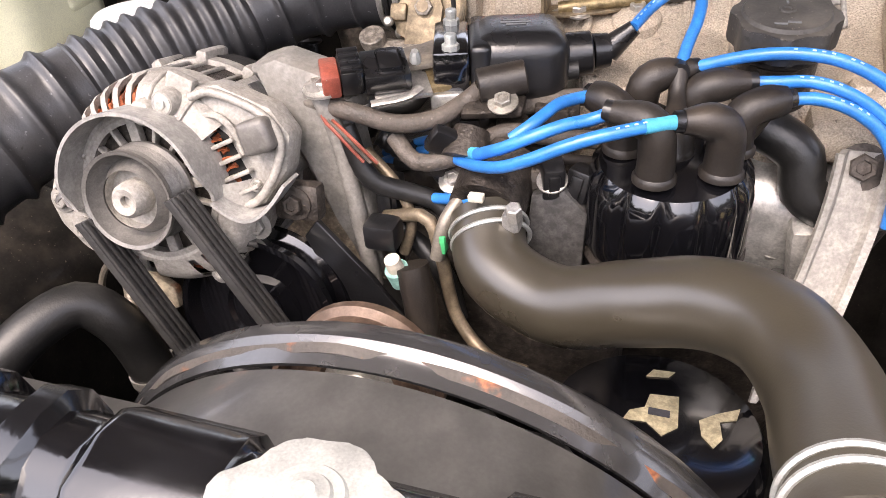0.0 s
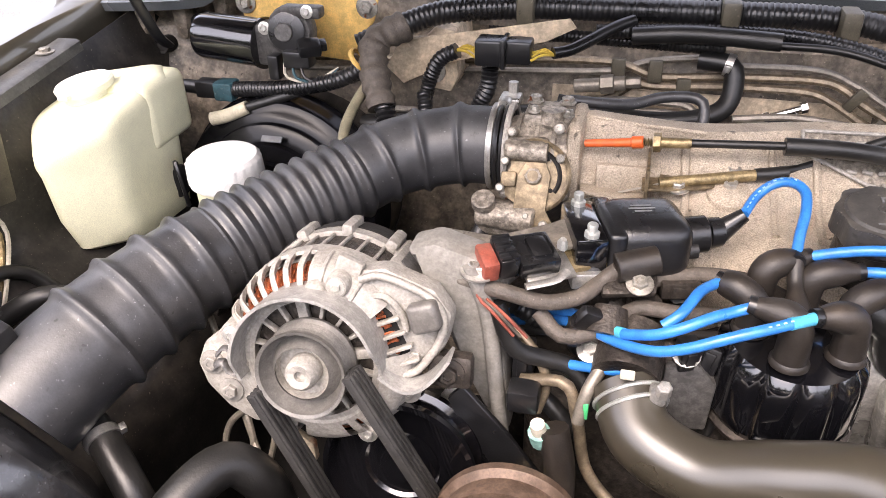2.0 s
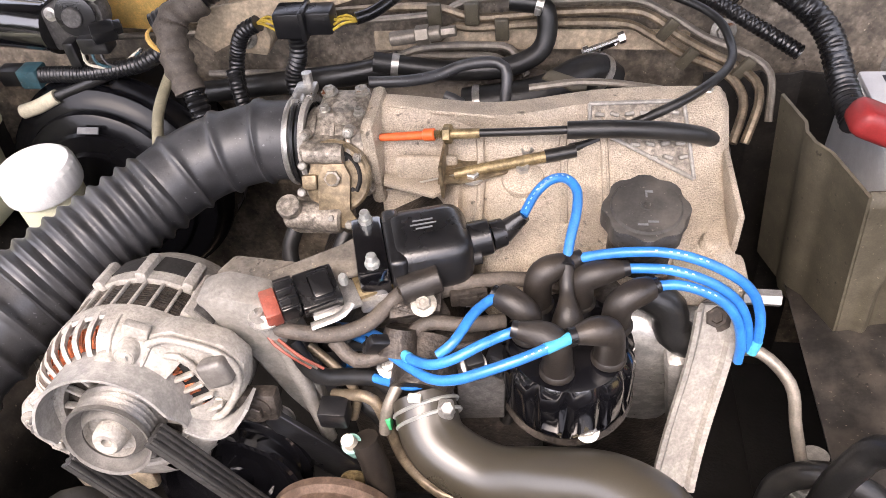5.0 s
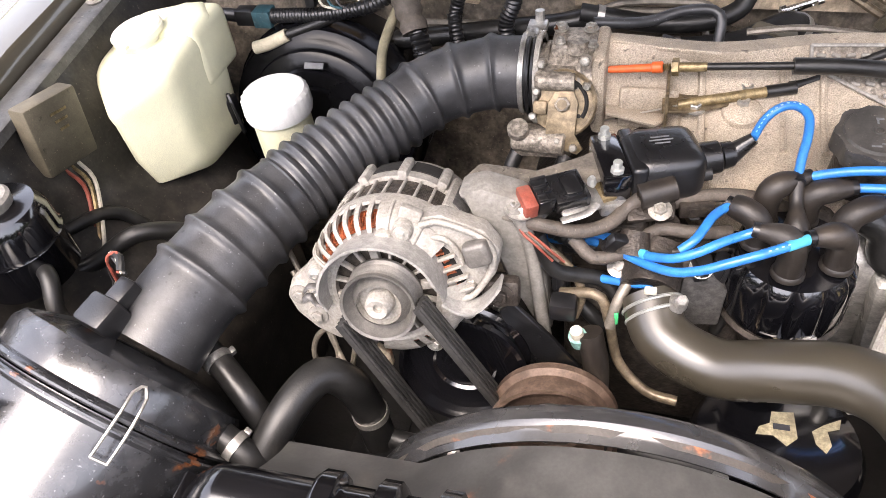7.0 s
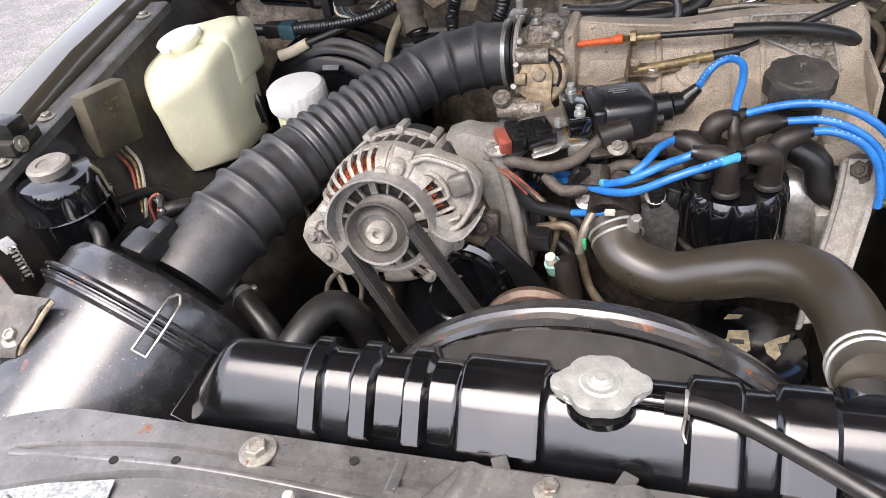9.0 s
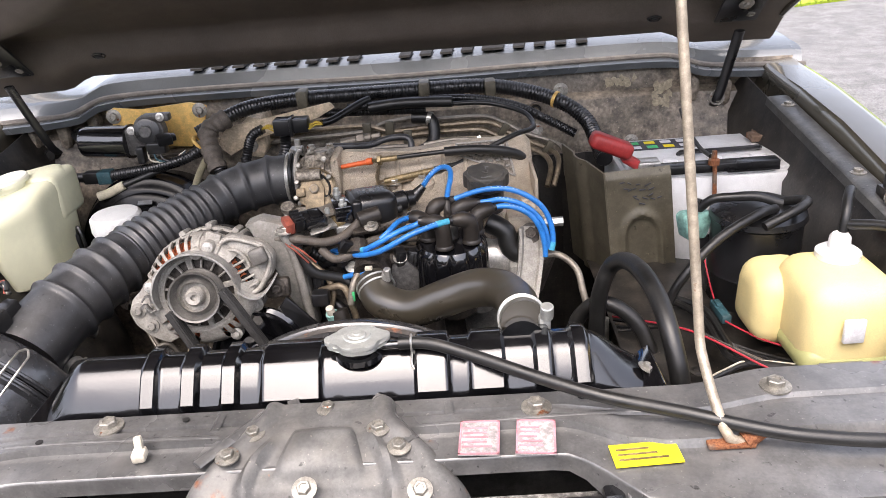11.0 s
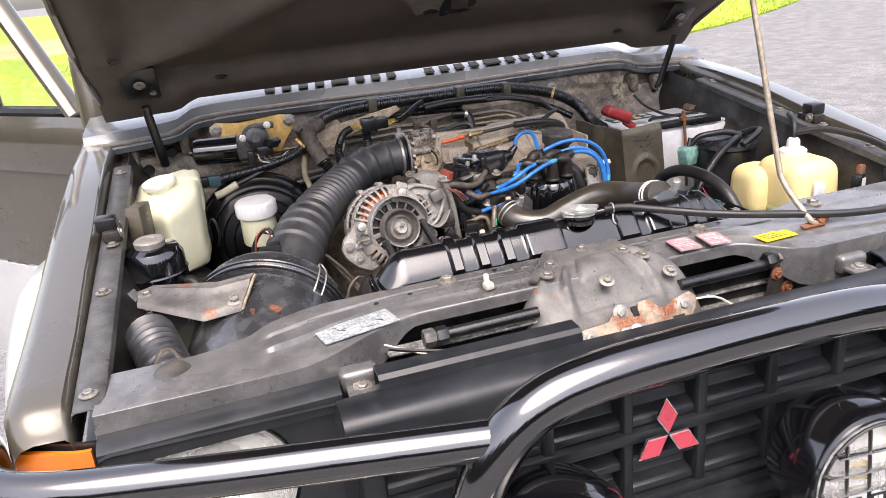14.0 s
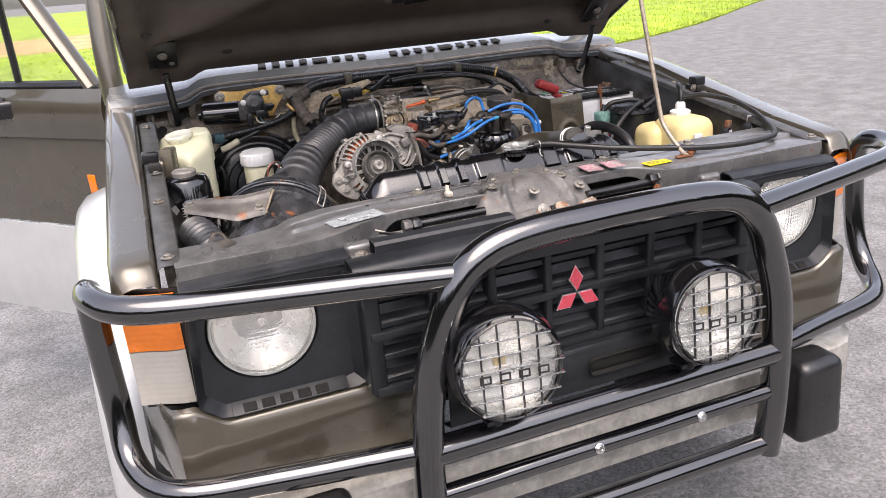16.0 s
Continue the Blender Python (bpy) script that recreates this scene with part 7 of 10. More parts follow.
def plen(u, v):
    x = -0.035 + 0.306 * u
    i = round(v * 9)
    (ya, za), (yb, zb) = P_LEFT[i], P_RIGHT[i]
    k = smoothstep(0.01, 0.075, x) if i > 3 else smoothstep(0.0, 0.2, x)
    y, z = ya + (yb - ya) * k, za + (zb - za) * k
    if i < 4:
        y -= 0.018 * math.exp(-((x - 0.075) / 0.07) ** 2)
    run = 0.5 + 0.5 * math.cos((x - 0.075) / 0.062 * 2 * math.pi)
    if i >= 6 and k > 0.5:
        y += 0.014 * (1 - run) * (0.5 if i == 6 else 1)
        z -= 0.008 * (1 - run) * (1 if i in (6, 7) else 0)
    if i in (4, 5, 6):
        z += 0.0035 * math.exp(-((x - 0.1) / 0.006) ** 2) - 0.003 * math.exp(-((x - 0.06) / 0.01) ** 2)
    e = smoothstep(0.262, 0.271, x)
    z -= 0.008 * e * e if 1 <= i <= 7 else 0
    return (x, y, z)
sheet(bm, plen, 120, 9, -0.005)
body = part("plenum_casting", bm, "plenum", pl, "sandy cast plenum")
bm = bmesh.new()
box(bm, (-0.037, 0.816, 1.062), (0.014, 0.07, 0.088), None, 0.006, 2)
part("throttle_flange", bm, "plenum", pl)
bm = bmesh.new()
prism(bm, [(-0.028, 0.823), (0.02, 0.812), (0.075, 0.803), (0.06, 0.82), (-0.026, 0.84)], 0.004, None, 0.0015, 1.0985)
part("roof_rib", bm, "plenum", pl)
bm = bmesh.new()
box(bm, (0.012, 0.786, 1.05), (0.056, 0.006, 0.045), None, 0.0025)
part("face_pad", bm, "plenum", pl)
bm = bmesh.new()
box(bm, (0.268, 0.78, 1.055), (0.006, 0.14, 0.04), None, 0.003)
part("end_wall", bm, "plenum", pl)
# raised badge panel with slanted ribs
mpl = Matrix.Translation((0.2, 0.797, 1.0815)) @ pose(0, 0, 0, 39, 0, 3)
bm = bmesh.new()
for pts in (((-0.045, 0.034), (0.034, 0.034)), ((0.034, 0.034), (0.04, -0.034)), ((0.04, -0.034), (-0.045, 0.014)), ((-0.045, 0.014), (-0.045, 0.034))):
    tube(bm, [mpl @ Vector((x, y, 0.0005)) for x, y in pts], 0.0018, 8, 0.02, curve=False)
part("badge_frame", bm, "alloy", pl)
bm = bmesh.new()
prism(bm, [(-0.045, 0.034), (-0.045, 0.014), (0.04, -0.034), (0.034, 0.034)], 0.0015, mpl, 0.0, -0.0022)
part("badge_field", bm, "throttle_cast", pl, "grimy recessed badge field")
for row, y in enumerate((0.024, 0.01, -0.003, -0.015)):
    for k in range(6 - row):
        bm = bmesh.new()
        x = 0.026 + 0.002 * row - 0.0125 * k
        box(bm, (0, 0, 0), (0.008, 0.0035, 0.003), mpl @ pose(x, y, 0.0008, 0, 0, -18 + 9 * ((k + row) % 4)), 0.0008, 1)
        part("badge_bar", bm, "alloy", pl)
# ribbed web below the roof
for x in (0.058, 0.13, 0.165):
    bm = bmesh.new()
    tube(bm, [(x, 0.82, 1.097), (x + 0.002, 0.795, 1.077), (x + 0.004, 0.77, 1.056), (x + 0.004, 0.73, 1.046)], 0.0035, 8, 0.008)
    part("casting_rib", bm, "plenum", pl)
bm = bmesh.new()
prism(bm, [(-0.03, 0.79), (0.028, 0.78), (0.03, 0.768), (0.02, 0.758), (-0.028, 0.775)], 0.004, None, 0.0015, 1.046)
part("foot_flange", bm, "plenum", pl)
bm = bmesh.new()
lathe(bm, [(0.02, 0.0), (0.018, 0.012), (0.012, 0.016), (0, 0.017)], at((0.098, 0.776, 1.05), (0, -0.3, 1)), 24)
part("casting_boss", bm, "plenum", pl)
bolts(pl, [((0.254, 0.842, 1.096), (0, 0, 1)), ((0.101, 0.794, 1.069), (0, -0.3, 1)), ((0.098, 0.776, 1.064), (0, -0.3, 1))], 0.006, 0.008, "steel")

for x, y in ((0.075, 0.71), (0.137, 0.706), (0.2, 0.71), (0.252, 0.72)):
    bm = bmesh.new()
    z = ptop(x, y) - 0.004
    cyl(bm, (x, y, z - 0.02), (x, y - 0.002, z + 0.004), 0.011, 0.009, 16, 0.002)
    part("casting_boss", bm, "plenum", pl)

lay(0.003, -0.005, 0.02)
# oil filler
of = thing("oil_cap", (0.189, 0.668, 1.05), "black ribbed plastic oil filler cap", "oil cap")
mo = at((0.191, 0.708, 1.044), (0.02, -0.16, 1)) @ Matrix.Scale(0.94, 4)
bm = bmesh.new()
lathe(bm, [(0.027, -0.03), (0.027, 0.004), (0.029, 0.006), (0.029, 0.012), (0, 0.012)], mo, 28)
part("neck", bm, "alloy_dark", of, "metal filler neck")
bm = bmesh.new()
ol = []
for k in range(96):
    a = 2 * math.pi * k / 96
    ol.append(((0.0335 + 0.0018 * math.cos(8 * a)) * math.cos(a), (0.0335 + 0.0018 * math.cos(8 * a)) * math.sin(a)))
prism(bm, ol, 0.02, mo, 0.0015, 0.012)
capo = part("cap", bm, "cap_grey", of)
bm = bmesh.new()
lathe(bm, [(0.0285, 0.032), (0.027, 0.0345), (0.0055, 0.0345), (0.005, 0.0355), (0.003, 0.0355), (0.0025, 0.034), (0, 0.034)], mo, 36)
part("cap_top", bm, "cap_grey", capo)
for x, y, w, h in ((-0.014, 0.002, 0.002, 0.006), (-0.011, 0.0, 0.006, 0.0015), (0.017, 0.004, 0.0015, 0.008), (0.02, -0.004, 0.0015, 0.008)):
    bm = bmesh.new()
    box(bm, (x, y, 0.035), (w, h, 0.0008), mo)
    part("symbol_bar", bm, "grey_print", capo)

lay(-0.004, 0.03, -0.009)
# throttle body
tbd = thing("throttle_unit", (-0.07, 0.775, 1.02), "grey cast throttle unit with a plated cable quadrant", "throttle")
bm = bmesh.new()
cyl(bm, (-0.098, 0.784, 1.072), (-0.036, 0.784, 1.07), 0.036, 0.037, 28, 0.004)
box(bm, (-0.06, 0.79, 1.108), (0.045, 0.04, 0.02), None, 0.005)
box(bm, (-0.075, 0.752, 1.092), (0.04, 0.025, 0.018), None, 0.005)
cyl(bm, (-0.055, 0.775, 1.11), (-0.055, 0.775, 1.122), 0.012, 0.011, 14)
cyl(bm, (-0.09, 0.745, 1.092), (-0.055, 0.745, 1.092), 0.009, None, 12)
part("casting", bm, "throttle_cast", tbd)
for p, r in (((-0.045, 0.8, 1.119), 0.006), ((-0.075, 0.8, 1.119), 0.006), ((-0.04, 0.765, 1.12), 0.004), ((-0.072, 0.77, 1.12), 0.004)):
    bm = bmesh.new()
    bolt(bm, p, (0, 0, 1), r, 0.006, 1.3)
    part("screw", bm, "bolt", tbd)
ms = at((-0.066, 0.741, 1.07), (0.05, -0.87, 0.45))
bm = bmesh.new()
sect = [(0.034 * math.cos(radians(a)), 0.034 * math.sin(radians(a))) for a in range(-75, 136, 10)] + [(-0.02, 0.008), (-0.028, -0.004), (-0.024, -0.02), (-0.008, -0.03)]
prism(bm, sect, 0.0035, ms, 0.0008)
q = part("cable_quadrant", bm, "quadrant", tbd, "brown plated cable quadrant")
bm = bmesh.new()
for a0, a1, r in ((-60, 120, 0.0315),):
    tube(bm, [ms @ Vector((r * math.cos(radians(a)), r * math.sin(radians(a)), 0.005)) for a in range(a0, a1, 8)], 0.0022, 6, 0.01, curve=False)
lathe(bm, [(0, 0.003), (0.008, 0.003), (0.0085, 0.008), (0.005, 0.009), (0.005, 0.014), (0, 0.014)], ms, 12)
box(bm, (-0.022, -0.004, 0.006), (0.014, 0.014, 0.006), ms, 0.002)
part("quadrant_hub", bm, "quadrant", q)
for x, y in ((0.012, 0.016), (-0.01, 0.018), (0.016, -0.012), (-0.004, -0.018)):
    bm = bmesh.new()
    lathe(bm, [(0, 0.0036), (0.0022, 0.0036), (0.0022, 0.0042), (0, 0.0042)], ms @ Matrix.Translation((x, y, 0)), 8)
    part("rivet_hole", bm, "dark", q)
bm = bmesh.new()
tube(bm, [ms @ Vector((0.0235 * math.cos(radians(a)), 0.0235 * math.sin(radians(a)), 0.0036)) for a in range(-35, 96, 8)], 0.0022, 6, 0.01, curve=False)
part("quadrant_slot", bm, "dark", q, "curved dark slot")
bm = bmesh.new()
prism(bm, [(-0.008, 0.012), (0.01, 0.014), (0.016, 0.0), (0.012, -0.03), (0.022, -0.044), (0.016, -0.05), (-0.006, -0.044), (-0.016, -0.03), (-0.014, 0.0)], 0.003, ms @ Matrix.Translation((0, 0, 0.0045)), 0.0008)
part("stop_lever", bm, "quadrant", q, "plated stop lever")
for x, y, r in ((0.012, -0.043, 0.004), (-0.004, -0.036, 0.003), (0.0, 0.0, 0.0075), (-0.026, 0.012, 0.004), (-0.029, -0.012, 0.004)):
    bm = bmesh.new()
    lathe(bm, [(0, 0.0055), (r, 0.0055), (r, 0.0105), (r * 0.7, 0.0115), (0, 0.0115)], ms @ Matrix.Translation((x, y, 0.002)), 6 if r > 0.007 else 14)
    part("pivot_pin", bm, "bolt" if r < 0.007 else "throttle_cast", q)
bm = bmesh.new()
coil = [ms @ Vector((0.0125 * math.cos(k * 0.5), 0.0125 * math.sin(k * 0.5), -0.001 - 0.0006 * k)) for k in range(38)]
tube(bm, coil, 0.0011, 6, 0.01, curve=False)
part("return_spring", bm, "steel", tbd, "coiled return spring")
for p0, p1, r in (((-0.045, 0.748, 1.115), (-0.045, 0.738, 1.119), 0.006), ((-0.088, 0.757, 1.105), (-0.088, 0.747, 1.109), 0.005), ((-0.04, 0.752, 1.05), (-0.04, 0.742, 1.052), 0.0065), ((-0.043, 0.755, 1.085), (-0.043, 0.744, 1.088), 0.005), ((-0.093, 0.753, 1.045), (-0.093, 0.744, 1.047), 0.006)):
    bm = bmesh.new()
    cyl(bm, p0, p1, r, r * 0.9, 16, 0.001)
    part("casting_boss", bm, "throttle_cast", tbd)
    bm = bmesh.new()
    bolt(bm, p1, Vector(p1) - Vector(p0), r * 0.62, 0.003, 1.2)
    part("screw", bm, "bolt", tbd)
for x, r in ((-0.052, 0.0405), (-0.068, 0.0385), (-0.086, 0.0385)):
    bm = bmesh.new()
    lathe(bm, [(0.035, -0.0022), (r, -0.0022), (r + 0.0008, 0.0), (r, 0.0022), (0.035, 0.0022)], at((x, 0.784, 1.071), (1, 0, 0)), 40)
    part("casting_rib", bm, "throttle_cast", tbd)
bm = bmesh.new()
box(bm, (-0.085, 0.735, 1.028), (0.06, 0.03, 0.026), None, 0.006)
cyl(bm, (-0.115, 0.728, 1.035), (-0.06, 0.722, 1.035), 0.013, None, 16, 0.002)
cyl(bm, (-0.108, 0.722, 1.046), (-0.108, 0.718, 1.055), 0.011, None, 14, 0.001)
part("idle_valve", bm, "throttle_cast", tbd, "cast idle control valve")
for pts in ([(-0.11, 0.73, 1.02), (-0.118, 0.715, 1.0), (-0.112, 0.7, 0.98)], [(-0.06, 0.72, 1.02), (-0.07, 0.70, 1.005), (-0.095, 0.69, 1.0), (-0.11, 0.69, 0.98)]):
    bm = bmesh.new()
    tube(bm, pts, 0.008, 10, 0.006)
    part("coolant_hose", bm, "rubber", tbd)

lay(0.0, 0.04, -0.01)
# throttle cables
cable = thing("throttle_cable", (0.06, 0.74, 1.08), "black throttle cable with an orange sleeve", "cable")
bm = bmesh.new()
tube(bm, [(-0.058, 0.756, 1.096), (-0.028, 0.753, 1.098)], 0.0012, 6, 0.01)
part("inner_wire", bm, "steel", cable)
bm = bmesh.new()
cyl(bm, (-0.028, 0.753, 1.0975), (0.02, 0.747, 1.105), 0.0035, 0.0042, 12)
lathe(bm, [(0.0042, 0), (0.0055, 0.001), (0.0055, 0.01), (0.0042, 0.011)], at((0.012, 0.748, 1.104), (0.048, -0.006, 0.0075)), 12)
part("sleeve", bm, "orange", cable, "bright orange plastic sleeve")
bm = bmesh.new()
for k in range(4):
    lathe(bm, [(0.002, -0.001), (0.0042, 0.0), (0.002, 0.001)], at((0.022 + 0.0022 * k, 0.747, 1.1055), (1, -0.1, 0.15)), 10)
lathe(bm, [(0, 0), (0.0085, 0), (0.0085, 0.006), (0, 0.006)], at((0.031, 0.746, 1.1065), (1, -0.1, 0.1)), 6)
cyl(bm, (0.037, 0.7455, 1.107), (0.062, 0.744, 1.109), 0.0046, None, 10)
part("adjuster", bm, "gold", cable, "brass threaded adjuster")
bm = bmesh.new()
tube(bm, [(0.06, 0.744, 1.109), (0.1, 0.742, 1.112), (0.14, 0.742, 1.114)], 0.0036, 10, 0.01)
tube(bm, [(0.135, 0.742, 1.1135), (0.18, 0.744, 1.113), (0.225, 0.75, 1.106), (0.255, 0.762, 1.09), (0.275, 0.79, 1.05), (0.28, 0.82, 0.98)], 0.0075, 12, 0.01)
part("outer_sheath", bm, "rubber", cable)
lay(-0.005, 0.06, -0.031)
cable2 = thing("kickdown_cable", (0.09, 0.74, 1.07), "plated cable with a yellow steel stay", "cable")
bm = bmesh.new()
tube(bm, [(-0.04, 0.732, 1.055), (0.044, 0.708, 1.097)], 0.001, 6, 0.01)
part("inner_wire", bm, "steel", cable2)
bm = bmesh.new()
tube(bm, [(0.044, 0.708, 1.098), (0.085, 0.716, 1.102), (0.125, 0.724, 1.106)], 0.005, 10, 0.01)
part("stay_tube", bm, "gold", cable2, "yellow plated stay tube")
bm = bmesh.new()
tube(bm, [(0.122, 0.7235, 1.1058), (0.148, 0.729, 1.108)], 0.0058, 10, 0.01)
tube(bm, [Vector(p) - HERE.translation for p in ((0.138, 0.793, 1.0765), (0.154, 0.8, 1.077), (0.197, 0.812, 1.092), (0.23, 0.822, 1.104), (0.256, 0.845, 1.107), (0.278, 0.885, 1.1), (0.286, 0.92, 1.098), (0.277, 0.955, 1.108), (0.248, 0.98, 1.116), (0.206, 0.995, 1.123), (0.157, 1.0, 1.124), (0.107, 1.0, 1.125))], 0.0042, 10, 0.008)
part("outer_sheath", bm, "rubber", cable2)
bm = bmesh.new()
prism(bm, [(0.03, 0.7), (0.03, 0.748), (0.086, 0.744), (0.095, 0.728), (0.09, 0.712), (0.058, 0.7)], 0.003, Matrix.Translation((0, 0, 1.0905)) @ pose(0, 0, 0, 0, -3, 0), 0.001)
box(bm, (0.034, 0.722, 1.097), (0.003, 0.052, 0.034), None, 0.001)
part("stay_bracket", bm, "quadrant", cable2, "brown plated cable bracket")
bolts(cable2, [((0.06, 0.708, 1.094), (0, -0.1, 1)), ((0.09, 0.735, 1.094), (0, -0.1, 1))], 0.0058, 0.007, "steel")

lay()
# ---- alternator ----
alt = thing("alternator", (-0.195, 0.58, 0.94), "dusty cast alternator with copper windings behind its slots", "alternator")
MA = at((-0.194, 0.528, 1.012), (0.06, -0.96, 0.24))
def L(x, y, z):
    return MA @ Vector((x, y, z))
bm = bmesh.new()
lathe(bm, [(0.02, 0.006), (0.022, 0.002), (0.026, -0.004), (0.0295, 0.0), (0.031, 0.009), (0.0335, 0.01), (0.0335, 0.006), (0.031, 0.004), (0.033, 0.001), (0.0305, -0.001), (0.033, -0.004), (0.0305, -0.006), (0.033, -0.009), (0.0305, -0.011), (0.034, -0.014), (0.034, -0.017), (0.02, -0.018)], MA, 48)
part("pulley", bm, "pulley", alt, "grooved steel pulley")
bm = bmesh.new()
lathe(bm, [(0.0205, 0.004), (0.02, -0.004), (0.0, -0.004)], MA, 32)
lathe(bm, [(0.0, 0.006), (0.004, 0.006), (0.004, 0.0105), (0.009, 0.012), (0.0115, 0.009), (0.0125, 0.0), (0.0125, -0.004)], MA, 24)
part("pulley_nut", bm, "alloy", alt, "dull pulley nut")
MA = MA @ Matrix.Translation((0, 0, 0.013)) @ Matrix.Diagonal((1.12, 1.12, 1.12, 1))
# front housing: two rings joined by fingers
bm = bmesh.new()
lathe(bm, [(0.041, -0.027), (0.0455, -0.0275), (0.047, -0.03), (0.047, -0.034), (0.042, -0.036), (0.041, -0.027)], MA, 48)

lathe(bm, [(0.0655, -0.05), (0.0675, -0.052), (0.068, -0.064), (0.063, -0.064), (0.061, -0.05)], MA, 56)
part("front_frame", bm, "alloy", alt)
bm = bmesh.new()
lathe(bm, [(0.014, -0.026), (0.02, -0.026), (0.022, -0.034), (0.014, -0.034)], MA, 32)
part("bearing_hub", bm, "cast_bracket", alt, "dark bearing hub behind the pulley")
for k in range(16):
    bm = bmesh.new()
    w = 0.007 if k % 4 == 0 else 0.0026
    box(bm, (0.0325, 0, -0.031), (0.027, w, 0.006), MA @ Matrix.Rotation(radians(12 + 22.5 * k), 4, "Z"), 0.001)
    part("spoke", bm, "alloy", alt)
SHELL = [(0.043, -0.034), (0.0445, -0.0275), (0.0465, -0.0262), (0.049, -0.0268), (0.0525, -0.0282), (0.0575, -0.0305), (0.062, -0.034), (0.0655, -0.041), (0.0675, -0.048), (0.0685, -0.06), (0.0625, -0.06), (0.06, -0.047), (0.055, -0.036), (0.046, -0.034)]
for a0, a1 in ((40, 93), (164, 214), (-40, 8), (262, 292)):
    bm = bmesh.new()
    lathe(bm, SHELL, MA, max(4, int((a1 - a0) / 4)), a0, a1)
    part("housing_shell", bm, "alloy", alt, "solid cast shell of the housing")
def finger_mesh(deg, w):
    bm = bmesh.new()
    q = MA @ Matrix.Rotation(radians(deg), 4, "Z")
    def finger(u, v):
        r, z = [(0.0485, -0.0268), (0.0525, -0.0282), (0.0575, -0.0305), (0.062, -0.034), (0.0655, -0.041), (0.068, -0.054)][round(u * 5)]
        return q @ Vector((r, w * (2 * v - 1), z - 0.0008 * (2 * v - 1) ** 2))
    sheet(bm, finger, 5, 4, 0.0035)
    part("finger", bm, "alloy", alt)
for k in range(7):
    finger_mesh(99 + 9.8 * k, 0.0021)
for deg in (222, 232, 242, 252, 300, 310):
    finger_mesh(deg, 0.003)
bm = bmesh.new()
lathe(bm, [(0.0435, -0.034), (0.0445, -0.0275), (0.0465, -0.0262), (0.0495, -0.0272), (0.0485, -0.032), (0.0435, -0.034)], MA, 48)
part("inner_ring", bm, "alloy", alt, "cast inner ring of the housing")
# cast ribs and screw bosses on the shell
for deg in (60, 84, 158, 190):
    bm = bmesh.new()
    q = MA @ Matrix.Rotation(radians(deg), 4, "Z")
    tube(bm, [q @ Vector(v) for v in ((0.046, 0, -0.026), (0.0535, 0, -0.028), (0.0605, 0, -0.0325), (0.0655, 0, -0.041), (0.0675, 0, -0.052))], 0.0017, 8, 0.004)
    part("cast_rib", bm, "alloy", alt)
bm = bmesh.new()
lathe(bm, [(0.047, -0.052), (0.051, -0.038), (0.057, -0.04), (0.0605, -0.055)], MA, 48)
cop = part("winding_ring", bm, "copper", alt, "copper wire windings")
for k in range(72):
    a = 2 * math.pi * k / 72
    bm = bmesh.new()
    d = 0.04 if k % 2 else -0.04
    tube(bm, [L(0.0475 * math.cos(a), 0.0475 * math.sin(a), -0.046), L(0.0535 * math.cos(a + d), 0.0535 * math.sin(a + d), -0.0355), L(0.0605 * math.cos(a + 2 * d), 0.0605 * math.sin(a + 2 * d), -0.046)], 0.0011, 5, 0.004)
    part("wire_loop", bm, "copper", cop)
# plain dark plate added as the shaded gap behind the spokes
bm = bmesh.new()
lathe(bm, [(0.018, -0.034), (0.046, -0.036), (0.047, -0.06)], MA, 40)
part("cooling_fan", bm, "alloy_dark", alt, "dark plate standing for shade behind the spokes")
bm = bmesh.new()
prof = []
for k in range(12):
    z = -0.064 - 0.0025 * k
    prof += [(0.0655, z), (0.0655, z - 0.0014), (0.0642, z - 0.0016), (0.0642, z - 0.0024)]
lathe(bm, prof, MA, 56)
part("stator_core", bm, "alloy_dark", alt, "dark laminated stator stack")
bm = bmesh.new()
lathe(bm, [(0.062, -0.094), (0.0685, -0.095), (0.069, -0.106), (0.066, -0.13), (0.06, -0.145), (0.045, -0.15), (0.0, -0.15)], MA, 56)
rear = part("rear_housing", bm, "alloy", alt)
for a0, a1 in ((64, 84), (92, 112), (122, 138), (146, 160)):
    bm = bmesh.new()
    lathe(bm, [(0.064, -0.104), (0.0698, -0.105), (0.0678, -0.126), (0.062, -0.128)], MA, 8, a0, a1)
    part("rear_slot", bm, "dark", rear, "dark rear cooling slot")
for deg in (60, 88, 117):
    bm = bmesh.new()
    box(bm, (0.068, 0, -0.108), (0.012, 0.009, 0.03), MA @ Matrix.Rotation(radians(deg), 4, "Z"), 0.003)
    part("rear_lug", bm, "alloy", rear)
bm = bmesh.new()
box(bm, (0.071, 0, -0.088), (0.008, 0.028, 0.05), MA @ Matrix.Rotation(radians(44), 4, "Z"), 0.003)
part("terminal_cover", bm, "alloy", rear, "flat cast terminal cover")
bm = bmesh.new()
box(bm, (0.0745, 0, -0.086), (0.003, 0.017, 0.034), MA @ Matrix.Rotation(radians(44), 4, "Z"), 0.001)
part("cover_recess", bm, "gear_grey", rear)
for k in range(14):
    a = radians(30 + 11 * k)
    bm = bmesh.new()
    box(bm, (0.066, 0, -0.079), (0.003, 0.0026, 0.03), MA @ Matrix.Rotation(a, 4, "Z"), 0.001)
    part("stack_weld", bm, "alloy", alt)
